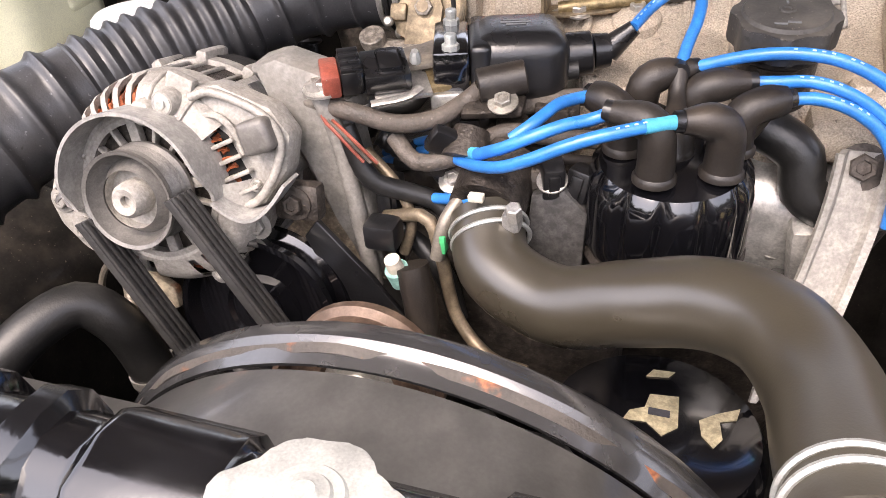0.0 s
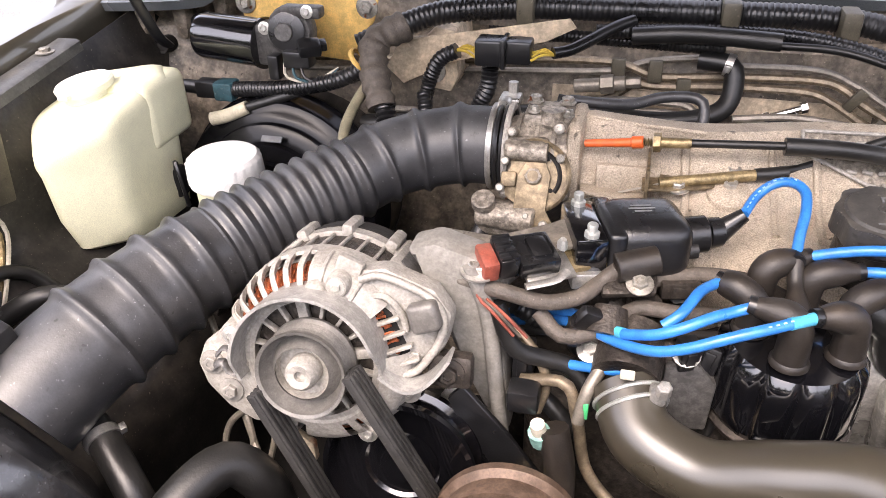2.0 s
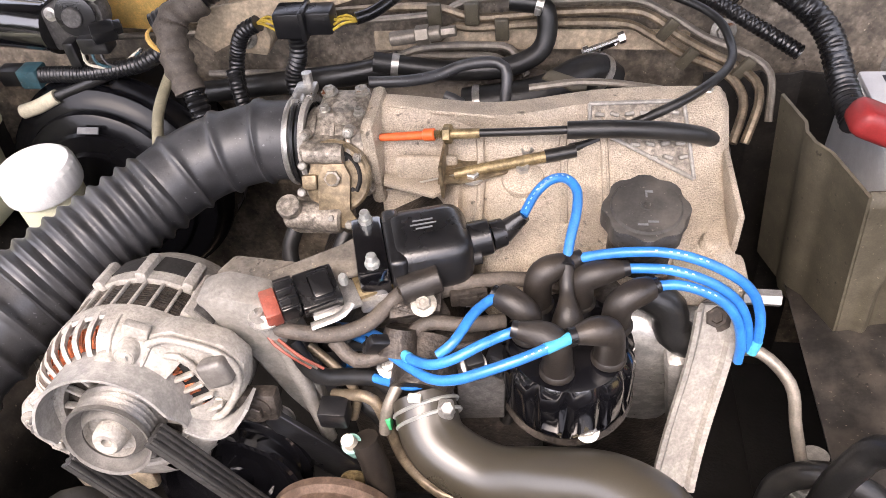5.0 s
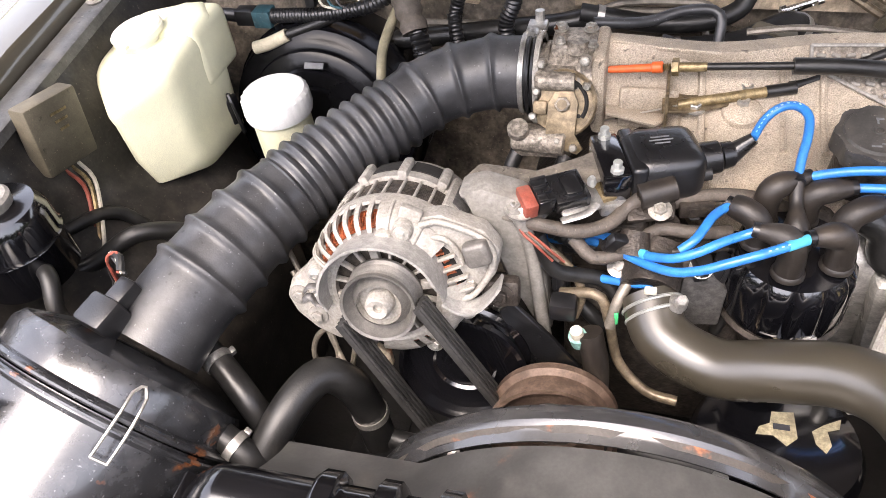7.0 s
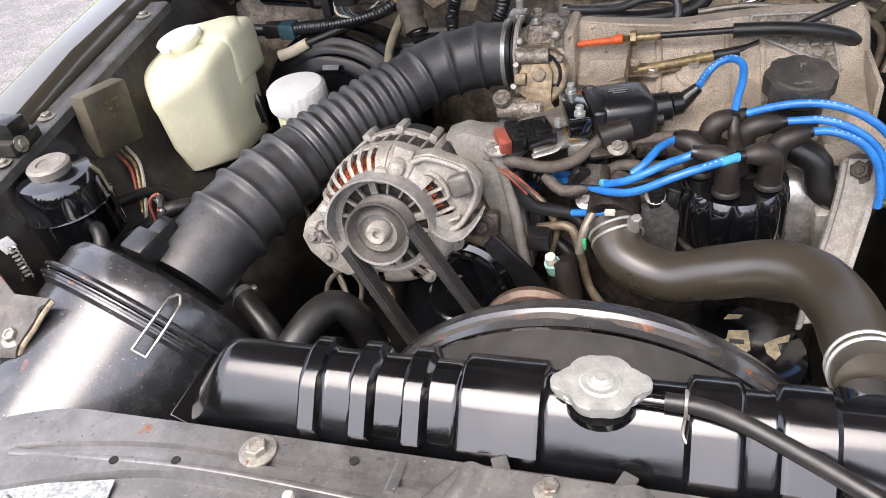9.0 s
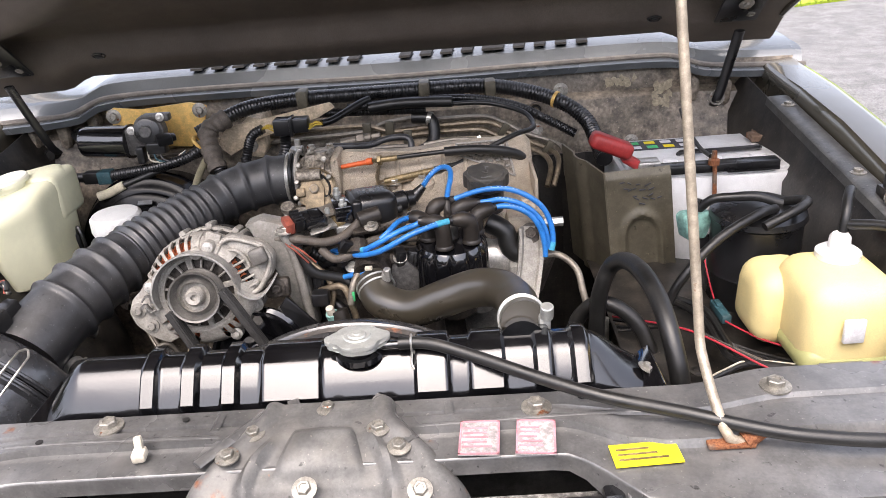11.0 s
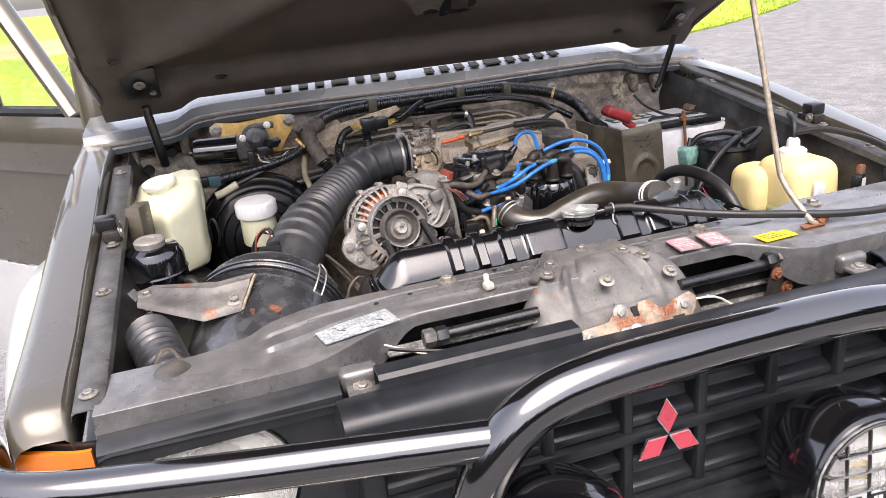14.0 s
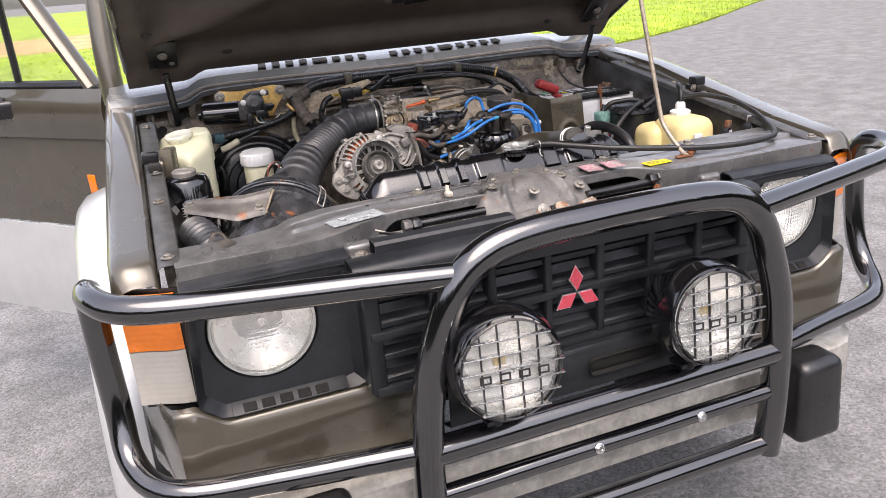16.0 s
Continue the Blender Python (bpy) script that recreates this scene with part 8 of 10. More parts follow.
for deg in (4, 196, 300):
    a = radians(deg)
    bm = bmesh.new()
    c, s = math.cos(a), math.sin(a)
    cyl(bm, L(0.066 * c, 0.066 * s, -0.104), L(0.066 * c, 0.066 * s, -0.04), 0.008, None, 12, 0.001)
    part("clamp_lug", bm, "alloy", alt)
    bolts(alt, [(L(0.066 * c, 0.066 * s, -0.04), MA.to_3x3() @ Vector((0, 0, 1)))], 0.0048, 0.005, "steel")
# mounting ear with a barred window and a square-headed bolt
bm = bmesh.new()
prism(bm, [(0.02, 0.06), (0.045, 0.064), (0.078, 0.052), (0.09, 0.036), (0.086, 0.014), (0.07, -0.008), (0.052, -0.014), (0.04, 0.01)], 0.02, MA, 0.004, -0.058)
ear = part("mounting_ear", bm, "alloy", alt, "cast mounting ear")
bm = bmesh.new()
tube(bm, [L(x, y, -0.0345) for x, y in ((0.03, 0.056), (0.045, 0.0595), (0.074, 0.049), (0.085, 0.035), (0.081, 0.016), (0.068, -0.003), (0.055, -0.009))], 0.003, 10, 0.004)
tube(bm, [L(x, y, -0.0345) for x, y in ((0.032, 0.044), (0.046, 0.046), (0.057, 0.036), (0.061, 0.024))], 0.0026, 8, 0.004)
part("cast_rib", bm, "alloy", ear)
bm = bmesh.new()
prism(bm, [(0.034, 0.032), (0.042, 0.04), (0.05, 0.034), (0.064, 0.006), (0.06, -0.004), (0.052, -0.002)], 0.0012, MA, 0.0, -0.0385)
part("ear_window", bm, "dark", ear, "dark barred window")
for k in range(7):
    bm = bmesh.new()
    a = Vector((0.0385 + 0.003 * k, 0.035 - 0.0052 * k, -0.0362))
    tube(bm, [MA @ (a + Vector((-0.004, -0.003, 0))), MA @ (a + Vector((0.0, 0.001, 0.001))), MA @ (a + Vector((0.005, 0.002, 0)))], 0.0011, 5, 0.003)
    part("winding_strand", bm, "copper", ear)
for k in range(4):
    bm = bmesh.new()
    box(bm, (0, 0, 0), (0.024, 0.0028, 0.006), MA @ pose(0.0455 + 0.0045 * k, 0.0285 - 0.009 * k, -0.0335, 0, 0, 24), 0.001)
    part("window_bar", bm, "alloy", ear)
bm = bmesh.new()
box(bm, (0, 0, 0), (0.02, 0.02, 0.013), MA @ pose(0.0735, 0.037, -0.03, 0, 0, 18), 0.004, 3)
part("square_bolt", bm, "shield", alt, "square-headed mounting bolt")
bm = bmesh.new()
box(bm, (0, 0, 0), (0.018, 0.022, 0.008), MA @ pose(0.02, 0.058, -0.04, 0, 0, -22), 0.002)
part("cast_pad", bm, "alloy", alt)
for deg, r, z in ((72, 0.056, -0.0265), (168, 0.058, -0.028), (86, 0.0475, -0.025)):
    c, s = math.cos(radians(deg)), math.sin(radians(deg))
    bm = bmesh.new()
    lathe(bm, [(0.0085, -0.008), (0.008, 0.0), (0.0068, 0.002), (0, 0.002)], MA @ Matrix.Translation((r * c, r * s, z)), 20)
    boss = part("screw_boss", bm, "alloy", alt)
    if deg != 86:
        bolts(boss, [(L(r * c, r * s, z + 0.002), MA.to_3x3() @ Vector((0, 0, 1)))], 0.004, 0.003, "steel")
# left adjuster arm
bm = bmesh.new()
prism(bm, [(-0.05, 0.03), (-0.062, 0.02), (-0.074, 0.006), (-0.086, -0.004), (-0.092, -0.02), (-0.086, -0.036), (-0.07, -0.052), (-0.05, -0.062), (-0.036, -0.056), (-0.045, -0.02)], 0.012, MA, 0.003, -0.054)
part("adjuster_arm", bm, "alloy", alt, "cast adjuster arm")
bolts(alt, [(L(-0.08, -0.018, -0.042), MA.to_3x3() @ Vector((0, 0, 1))), (L(-0.067, -0.038, -0.042), MA.to_3x3() @ Vector((0, 0, 1))), (L(0.06, -0.024, -0.045), MA.to_3x3() @ Vector((0, 0, 1)))], 0.006, 0.006, "cast_bracket")
bm = bmesh.new()
prism(bm, [(-0.03, -0.066), (-0.01, -0.078), (-0.008, -0.092), (-0.024, -0.098), (-0.034, -0.084)], 0.008, MA, 0.002, -0.056)
part("lower_lug", bm, "rust_bracket", alt)
# curved dust shield over the pulley
bm = bmesh.new()
def guard(u, v):
    a = radians(196 - 196 * u)
    r = 0.0465 + 0.003 * math.sin(u * 3)
    return L(r * math.cos(a), r * math.sin(a), -0.036 + (0.031 - 0.012 * smoothstep(0.86, 1.0, u) - 0.008 * smoothstep(0.12, 0.0, u)) * v)
sheet(bm, guard, 48, 4, 0.0024)
part("dust_shield", bm, "guard_grey", alt, "grey curved belt dust shield")
bm = bmesh.new()
def guard2(u, v):
    return L(0.0465 + 0.045 * u, 0.0 - 0.014 * math.sin(u * 3.0) + 0.014 * u * u - 0.002 * v, -0.034 + 0.019 * v - 0.008 * u)
sheet(bm, guard2, 14, 3, 0.0024)
part("shield_tail", bm, "guard_grey", alt)
bm = bmesh.new()
for pts in ([(-0.047, -0.012), (-0.058, -0.016), (-0.064, -0.008), (-0.07, -0.012)], [(-0.05, -0.002), (-0.062, 0.002), (-0.068, -0.004)]):
    tube(bm, [L(x, y, -0.026) for x, y in pts], 0.0035, 8, 0.004, 0.4)
part("shield_tab", bm, "gear_grey", alt, "folded grey tab of the shield")
bm = bmesh.new()
box(bm, (0.088, -0.006, -0.048), (0.03, 0.024, 0.014), MA, 0.004)
lug = part("support_lug", bm, "alloy_dark", alt)
bolts(lug, [(L(0.088, -0.006, -0.041), MA.to_3x3() @ Vector((0, 0, 1)))], 0.007, 0.007, "alloy_dark")

lay(0.006, 0.012, -0.012)
# alternator bracket on the engine
brk = thing("alternator_bracket", (-0.1, 0.6, 0.87), "dusty cast alternator bracket on the engine", "bracket")
bm = bmesh.new()
prism(bm, [(-0.146, 1.086), (-0.123, 1.094), (-0.088, 1.084), (-0.075, 1.04), (-0.068, 0.973), (-0.064, 0.92), (-0.08, 0.925), (-0.096, 0.97), (-0.114, 1.012), (-0.125, 1.06)], 0.03, Matrix(((1, 0, 0, 0.0), (0, 0, 1, 0.592), (0, 1, 0, 0), (0, 0, 0, 1))), 0.005)
part("plate", bm, "cast_bracket", brk)
bm = bmesh.new()
tube(bm, [(-0.095, 0.589, 1.082), (-0.082, 0.588, 1.04), (-0.075, 0.587, 0.973), (-0.07, 0.586, 0.92)], 0.0065, 10, 0.008)
part("rib", bm, "cast_bracket", brk)
bm = bmesh.new()
prism(bm, [(-0.15, 0.64), (-0.14, 0.662), (-0.075, 0.655), (-0.062, 0.615), (-0.075, 0.588), (-0.11, 0.592), (-0.125, 0.612)], 0.012, None, 0.005, 1.058)
part("top_arm", bm, "brown_cast", brk)
bm = bmesh.new()
prism(bm, [(-0.128, 0.628), (-0.118, 0.612), (-0.03, 0.632), (-0.008, 0.645), (-0.012, 0.69), (-0.045, 0.662)], 0.004, Matrix(((1, 0, 0, 0), (0, 1, 0, 0), (0.12, 0.1, 1, 1.017), (0, 0, 0, 1))), 0.0012)
part("module_plate", bm, "brown_cast", brk, "brown dusty plate under the ignition module")
bolts(brk, [((-0.09, 0.592, 1.075), (0, -0.1, 1)), ((-0.106, 0.582, 0.955), (0, -1, 0.2))], 0.008, 0.008, "steel")
bw = bmesh.new()
prism(bw, [(-0.108, 0.975), (-0.096, 0.99), (-0.06, 0.945), (-0.032, 0.905), (-0.062, 0.89), (-0.088, 0.92)], 0.005, Matrix(((1, 0, 0, 0.0), (0, 0, 1, 0.562), (0, 1, 0, 0), (0, 0, 0, 1))), 0.001)
part("belt_guard", bw, "plastic", brk, "black belt guard plate")
bolts(brk, [((-0.043, 0.556, 0.9), (0, -1, 0.2))], 0.0085, 0.012, "gold")

lay()
# pulleys and belts
def pulley(name, c, r, w, material, label, hub=True):
    ob = thing(name, (c[0], c[1], c[2] - r), label, "pulley")
    m = at(c, (0.04, -0.98, 0.2))
    bm = bmesh.new()
    lathe(bm, [(r * 0.45, 0), (r * 0.5, w * 0.1), (r * 0.88, w * 0.1), (r * 0.93, w * 0.5), (r, w * 0.5), (r, w * 0.3), (r * 0.9, w * 0.2), (r * 0.9, -w * 0.2), (r, -w * 0.3), (r, -w * 0.5), (0, -w * 0.5)], m, 48)
    part("rim", bm, material, ob)
    bm = bmesh.new()
    lathe(bm, [(0, w * 0.3), (r * 0.2, w * 0.3), (r * 0.22, w * 0.1), (r * 0.3, w * 0.1), (r * 0.48, 0.0), (r * 0.5, -w * 0.2)], m, 24)
    part("hub", bm, "steel" if hub else material, ob)
    return ob
pulley("fan_pulley", (-0.045, 0.515, 0.885), 0.058, 0.036, "brown_steel", "rust brown fan pulley above the shroud")
pulley("steering_pump_pulley", (-0.135, 0.555, 0.905), 0.062, 0.03, "black_gloss", "large black pump pulley behind the belt", False)
pulley("crank_pulley", (-0.04, 0.53, 0.72), 0.08, 0.04, "pulley", "large dusty crank pulley low on the engine")
def belt(name, p0, p1, width, label, ribs):
    ob = thing(name, p1, label, "belt")
    a, b = Vector(p0), Vector(p1)
    d = (b - a).normalized()
    ax = MA.to_3x3() @ Vector((0, 0, 1))
    n = d.cross(ax).normalized()
    bm = bmesh.new()
    mm = Matrix((ax, n, d)).transposed().to_4x4()
    mm.translation = (a + b) / 2
    box(bm, (0, 0, 0), (width, 0.005, (b - a).length), mm, 0.0008)
    part("strap", bm, "belt", ob)
    for k in range(ribs):
        bm = bmesh.new()
        box(bm, (width * (-0.5 + (k + 0.5) / ribs), -0.003, 0), (width / ribs * 0.6, 0.003, (b - a).length), mm, 0.0006)
        part("rib", bm, "belt", ob)
        bm = bmesh.new()
        box(bm, (width * (-0.5 + (k + 0.5) / ribs), 0.003, 0), (width / ribs * 0.6, 0.003, (b - a).length), mm, 0.0006)
        part("rib", bm, "belt", ob)
belt("drive_belt", L(-0.03, -0.014, -0.005), (-0.135, 0.525, 0.74), 0.02, "black ribbed drive belt running down from the alternator", 4)
belt("drive_belt", L(0.033, 0.006, -0.005), (-0.055, 0.53, 0.80), 0.02, "black ribbed drive belt running down from the alternator", 4)

# ---- fan shroud ----
shroud = thing("fan_shroud", (0.02, 0.41, 0.6), "black fan shroud with a rusty seam behind the radiator", "fan shroud")
SC = (0.015, 0.775)
bm = bmesh.new()
def ring(prof, a0=20, a1=160, n=72):
    def fn(u, v):
        a = radians(a0 + (a1 - a0) * u)
        r, y = prof[round(v * (len(prof) - 1))]
        return (SC[0] + r * math.cos(a), y, SC[1] + r * math.sin(a))
    return fn
sheet(bm, ring([(0.212, 0.462), (0.225, 0.462), (0.2295, 0.456), (0.2295, 0.446), (0.2265, 0.443), (0.2245, 0.438), (0.2225, 0.431)], 0, 180), 80, 6, 0.0025)
M["shroud_face"] = mat("dusty_black_sheet", (0.032, 0.032, 0.033), 0.17, 0.0, 0.15, 400, 8, 0.02, dust=0.12, dust_col=(0.1, 0.098, 0.095), rust=0.1, rust_scale=14, spec=1.0, coat=0.5, grime=0.12)
M["shroud_dusty"] = mat("dust_greyed_sheet", (0.055, 0.054, 0.052), 0.3, 0.0, 0.2, 400, 9, 0.03, dust=0.15, dust_col=(0.16, 0.15, 0.14), rust=0.2, rust_scale=12, spec=1.0, coat=0.3, grime=0.25)
part("rim_band", bm, "shroud_face", shroud, "black rim of the shroud")
bm = bmesh.new()
def seam_fn(u, v):
    a = radians(10 + 160 * u)
    r = 0.227 + 0.0005 * math.sin(u * 61) - 0.0028 * v
    return (SC[0] + r * math.cos(a), 0.442 - 0.005 * v, SC[1] + r * math.sin(a) + 0.0008 * math.sin(u * 37))
sheet(bm, seam_fn, 80, 2, 0.003)
part("seam", bm, "rust_seam", shroud, "rusted spot-welded seam")
bm = bmesh.new()
def face_fn(u, v):
    x = -0.26 + 0.55 * u
    dx = x - SC[0]
    arch = SC[1] + math.sqrt(max(0.0, 0.219 ** 2 - dx * dx)) if abs(dx) < 0.219 else SC[1]
    arch = max(arch, 0.93)
    z = arch + (0.985 - arch) * v if arch > 0.985 else arch + (0.99 - arch) * v
    return (x, 0.428 - 0.071 * v ** 0.8, z if arch > 0.985 else arch + (0.985 - arch) * v)
sheet(bm, face_fn, 70, 8, 0.002)
part("face", bm, "shroud_dusty", shroud, "dusty black shroud face")

# ---- cooling hoses ----
uh = thing("radiator_hose", (0.12, 0.47, 0.94), "thick brown-black rubber top radiator hose", "radiator hose")
UH = [(0.028, 0.592, 0.987), (0.043, 0.56, 0.971), (0.085, 0.538, 0.967), (0.128, 0.527, 0.986), (0.168, 0.515, 1.004), (0.198, 0.492, 1.013), (0.214, 0.452, 1.018), (0.216, 0.405, 1.029), (0.217, 0.355, 1.043)]
bm = bmesh.new()
tube(bm, UH, 0.0245, 28, 0.006)
part("hose", bm, "rad_hose", uh)
def clamp(c, d, r, parent, band="cad"):
    m = at(c, d)
    for h in (-0.0045, 0.0045):
        bm = bmesh.new()
        tube(bm, [m @ Vector((r * math.cos(a), r * math.sin(a), h)) for a in (2 * math.pi * k / 40 for k in range(41))], 0.0016, 6, 0.02, curve=False)
        part("clamp_wire", bm, band, parent, "bright double-wire clamp")
clamp((0.033, 0.581, 0.981), (-0.35, 0.78, 0.4), 0.0255, uh)
clamp((0.2165, 0.375, 1.037), (0, -0.95, 0.28), 0.0255, uh)
bm = bmesh.new()
box(bm, (0.238, 0.352, 1.04), (0.012, 0.014, 0.026), None, 0.003)
cyl(bm, (0.24, 0.348, 1.052), (0.24, 0.344, 1.068), 0.007, None, 12, 0.001)
part("clamp_bolt", bm, "cad", uh, "bright clamp bolt")
bm = bmesh.new()
box(bm, (0.05, 0.573, 1.0), (0.012, 0.012, 0.014), None, 0.003)
cyl(bm, (0.053, 0.568, 1.004), (0.053, 0.564, 1.016), 0.0052, None, 6, 0.001)
part("clamp_bolt", bm, "steel", uh, "bright clamp bolt")
bm = bmesh.new()
box(bm, (0.002, 0.577, 0.972), (0.004, 0.008, 0.014), None, 0.001)
part("green_tag", bm, "green", uh)
bm = bmesh.new()
box(bm, (0.028, 0.571, 1.015), (0.01, 0.006, 0.005), None, 0.001)
part("clamp_tag", bm, "wire_w", uh)
bm = bmesh.new()
cyl(bm, (0.213, 0.345, 1.028), (0.213, 0.325, 1.035), 0.025, 0.025, 24)
part("radiator_neck", bm, "black_gloss", rad)
th = thing("thermostat_housing", (0.03, 0.61, 0.95), "dirty cast thermostat housing", "thermostat housing")
bm = bmesh.new()
cyl(bm, (0.027, 0.592, 0.992), (0.03, 0.63, 1.005), 0.025, 0.027, 24)
box(bm, (0.035, 0.63, 0.985), (0.09, 0.04, 0.06), None, 0.012, 3)
part("casting", bm, "alloy_dark", th)
bm = bmesh.new()
prism(bm, [(0.05, 0.94), (0.09, 0.945), (0.092, 0.99), (0.075, 1.008), (0.055, 1.0)], 0.012, Matrix(((1, 0, 0, 0), (0, 0, 1, 0.603), (0, 1, 0, 0), (0, 0, 0, 1))), 0.002)
part("side_casting", bm, "gear_grey", th)
bolts(th, [((0.068, 0.608, 1.01), (0, -0.5, 1)), ((0.0, 0.61, 1.0), (0, -0.5, 1))], 0.006, 0.007, "steel")
bm = bmesh.new()
cyl(bm, (0.01, 0.605, 1.02), (0.012, 0.62, 1.035), 0.016, 0.012, 16)
part("sensor", bm, "alloy_dark", th)
# coolant pipes in front of the block
hose_thing("coolant_pipe", [(-0.049, 0.6, 0.971), (-0.015, 0.592, 0.98), (-0.004, 0.586, 0.953), (0.007, 0.578, 0.908), (0.034, 0.565, 0.886), (0.062, 0.56, 0.883)], 0.0048, "gold_pipe", "bent brown metal coolant pipe", "pipe")
hose_thing("coolant_pipe", [(0.012, 0.6, 1.0), (0.002, 0.582, 0.985), (-0.003, 0.575, 0.96)], 0.005, "grey_pipe", "small grey bent pipe", "pipe")
tp = thing("temperature_sensor", (-0.025, 0.57, 0.92), "taped sensor plug with a teal collar", "sensor")
bm = bmesh.new()
cyl(bm, (-0.028, 0.57, 0.94), (-0.03, 0.566, 0.953), 0.0085, None, 14)
part("collar", bm, "teal", tp)
bm = bmesh.new()
cyl(bm, (-0.03, 0.566, 0.953), (-0.031, 0.563, 0.963), 0.006, 0.0055, 12)
part("plug", bm, "wire_w", tp)
bm = bmesh.new()
tube(bm, [(-0.02, 0.57, 0.955), (-0.012, 0.56, 0.92), (-0.012, 0.55, 0.88), (-0.02, 0.55, 0.84)], 0.012, 10, 0.008)
part("taped_wire", bm, "boot", tp)
bm = bmesh.new()
box(bm, (-0.045, 0.585, 0.968), (0.024, 0.02, 0.02), None, 0.003)
part("black_plug", bm, "plastic", tp)
hose_thing("lower_hose", [(0.005, 0.52, 0.862), (0.05, 0.51, 0.862), (0.1, 0.505, 0.858), (0.14, 0.49, 0.85)], 0.016, "rubber", "black lower coolant hose")
hose_thing("bypass_hose", [(0.03, 0.54, 0.835), (0.06, 0.505, 0.846), (0.1, 0.49, 0.848), (0.15, 0.475, 0.84), (0.2, 0.46, 0.82)], 0.018, "rubber", "black bypass hose with a wire clamp")
# black drum with torn stickers
dr = thing("compressor", (0.15, 0.56, 0.8), "glossy black compressor cover with torn stickers", "compressor")
bm = bmesh.new()
md = at((0.15, 0.545, 0.862), (0.0, 0.02, 1))
lathe(bm, [(0.0, 0.012), (0.05, 0.012), (0.068, 0.008), (0.074, -0.004), (0.076, -0.05), (0, -0.05)], md, 40)
part("cover", bm, "black_gloss", dr)
for pts, (x, y) in (([(-0.018, 0.012), (0.008, 0.013), (0.017, 0.004), (0.008, -0.006), (0.009, -0.02), (0.001, -0.017), (-0.004, -0.008), (-0.016, -0.006)], (-0.007, 0.002)), ([(-0.02, 0.012), (-0.01, 0.01), (-0.006, 0.0), (0.008, 0.002), (0.016, -0.003), (0.008, -0.01), (-0.004, -0.012), (-0.012, -0.002)], (-0.004, 0.041)), ([(-0.004, 0.01), (0.002, 0.006), (0.004, -0.008), (-0.003, -0.004)], (-0.045, 0.0))):
    bm = bmesh.new()
    prism(bm, [(1.05 * a, 1.05 * b) for a, b in pts], 0.0008, md @ Matrix.Translation((x, y, 0.0122)))
    part("torn_sticker", bm, "torn", dr, "torn yellowed sticker")
bm = bmesh.new()
box(bm, (-0.008, 0.003, 0.0134), (0.006, 0.014, 0.0006), md)
part("text_bar", bm, "dark_print", dr)
hose_thing("clip_bolt", [(0.095, 0.48, 0.875), (0.097, 0.478, 0.9)], 0.007, "cad", "bright clamp bolt beside the hose", "bolt")

# ---- hoses on the left, low in the bay ----
hose_thing("pump_hose", [(-0.335, 0.36, 0.75), (-0.315, 0.39, 0.83), (-0.29, 0.445, 0.905), (-0.265, 0.5, 0.925), (-0.243, 0.515, 0.905), (-0.232, 0.52, 0.86), (-0.228, 0.52, 0.8)], 0.0175, "rubber", "thick black hose arching beside the belt")
hose_thing("pump_hose", [(-0.375, 0.505, 0.94), (-0.35, 0.49, 0.93), (-0.32, 0.47, 0.91), (-0.3, 0.46, 0.86), (-0.29, 0.46, 0.8)], 0.013, "rubber", "black braided hose behind the air cleaner")
hose_thing("pump_hose", [(-0.33, 0.43, 0.92), (-0.3, 0.42, 0.9), (-0.285, 0.41, 0.85), (-0.285, 0.4, 0.78)], 0.013, "rubber", "black hose from the air cleaner")
hose_thing("pump_hose", [(-0.24, 0.52, 0.82), (-0.21, 0.52, 0.805), (-0.17, 0.52, 0.8), (-0.14, 0.52, 0.8)], 0.011, "rubber", "black hose to the pump")
hose_thing("wire_loop", [(-0.32, 0.6, 0.96), (-0.285, 0.575, 0.92), (-0.272, 0.56, 0.885), (-0.283, 0.555, 0.86), (-0.3, 0.56, 0.875), (-0.292, 0.565, 0.905), (-0.27, 0.57, 0.92), (-0.255, 0.57, 0.9), (-0.262, 0.56, 0.86)], 0.003, "grey_pipe", "thin looped metal line", "pipe", 0.006, 8)
hose_thing("steel_line", [(-0.33, 0.62, 0.97), (-0.28, 0.57, 0.9), (-0.23, 0.52, 0.83)], 0.003, "grey_pipe", "thin straight metal line", "pipe", 0.02, 8)
bm = bmesh.new()
cyl(bm, (-0.378, 0.69, 0.925), (-0.372, 0.7, 0.926), 0.013, 0.013, 6, 0.001)
cyl(bm, (-0.373, 0.698, 0.926), (-0.345, 0.74, 0.925), 0.011, 0.011, 16, 0.001)
solo("adjuster_bolt", bm, "alloy_dark", "large dirty adjuster bolt beside the duct", "bolt")
hose_thing("dark_cable", [(-0.66, 0.55, 0.92), (-0.6, 0.62, 0.91), (-0.55, 0.66, 0.93), (-0.5, 0.7, 0.9), (-0.45, 0.72, 0.86)], 0.011, "rubber", "dark taped cable below the washer bottle", "cable")
hose_thing("dark_cable", [(-0.64, 0.6, 0.95), (-0.6, 0.68, 0.94), (-0.57, 0.7, 0.9), (-0.53, 0.7, 0.85)], 0.008, "rubber", "dark cable on the inner wing", "cable")
hose_thing("reservoir_hose", [(-0.57, 0.545, 0.985), (-0.55, 0.53, 0.985), (-0.54, 0.51, 0.96), (-0.53, 0.5, 0.91)], 0.009, "rubber", "black hose from the steering reservoir")

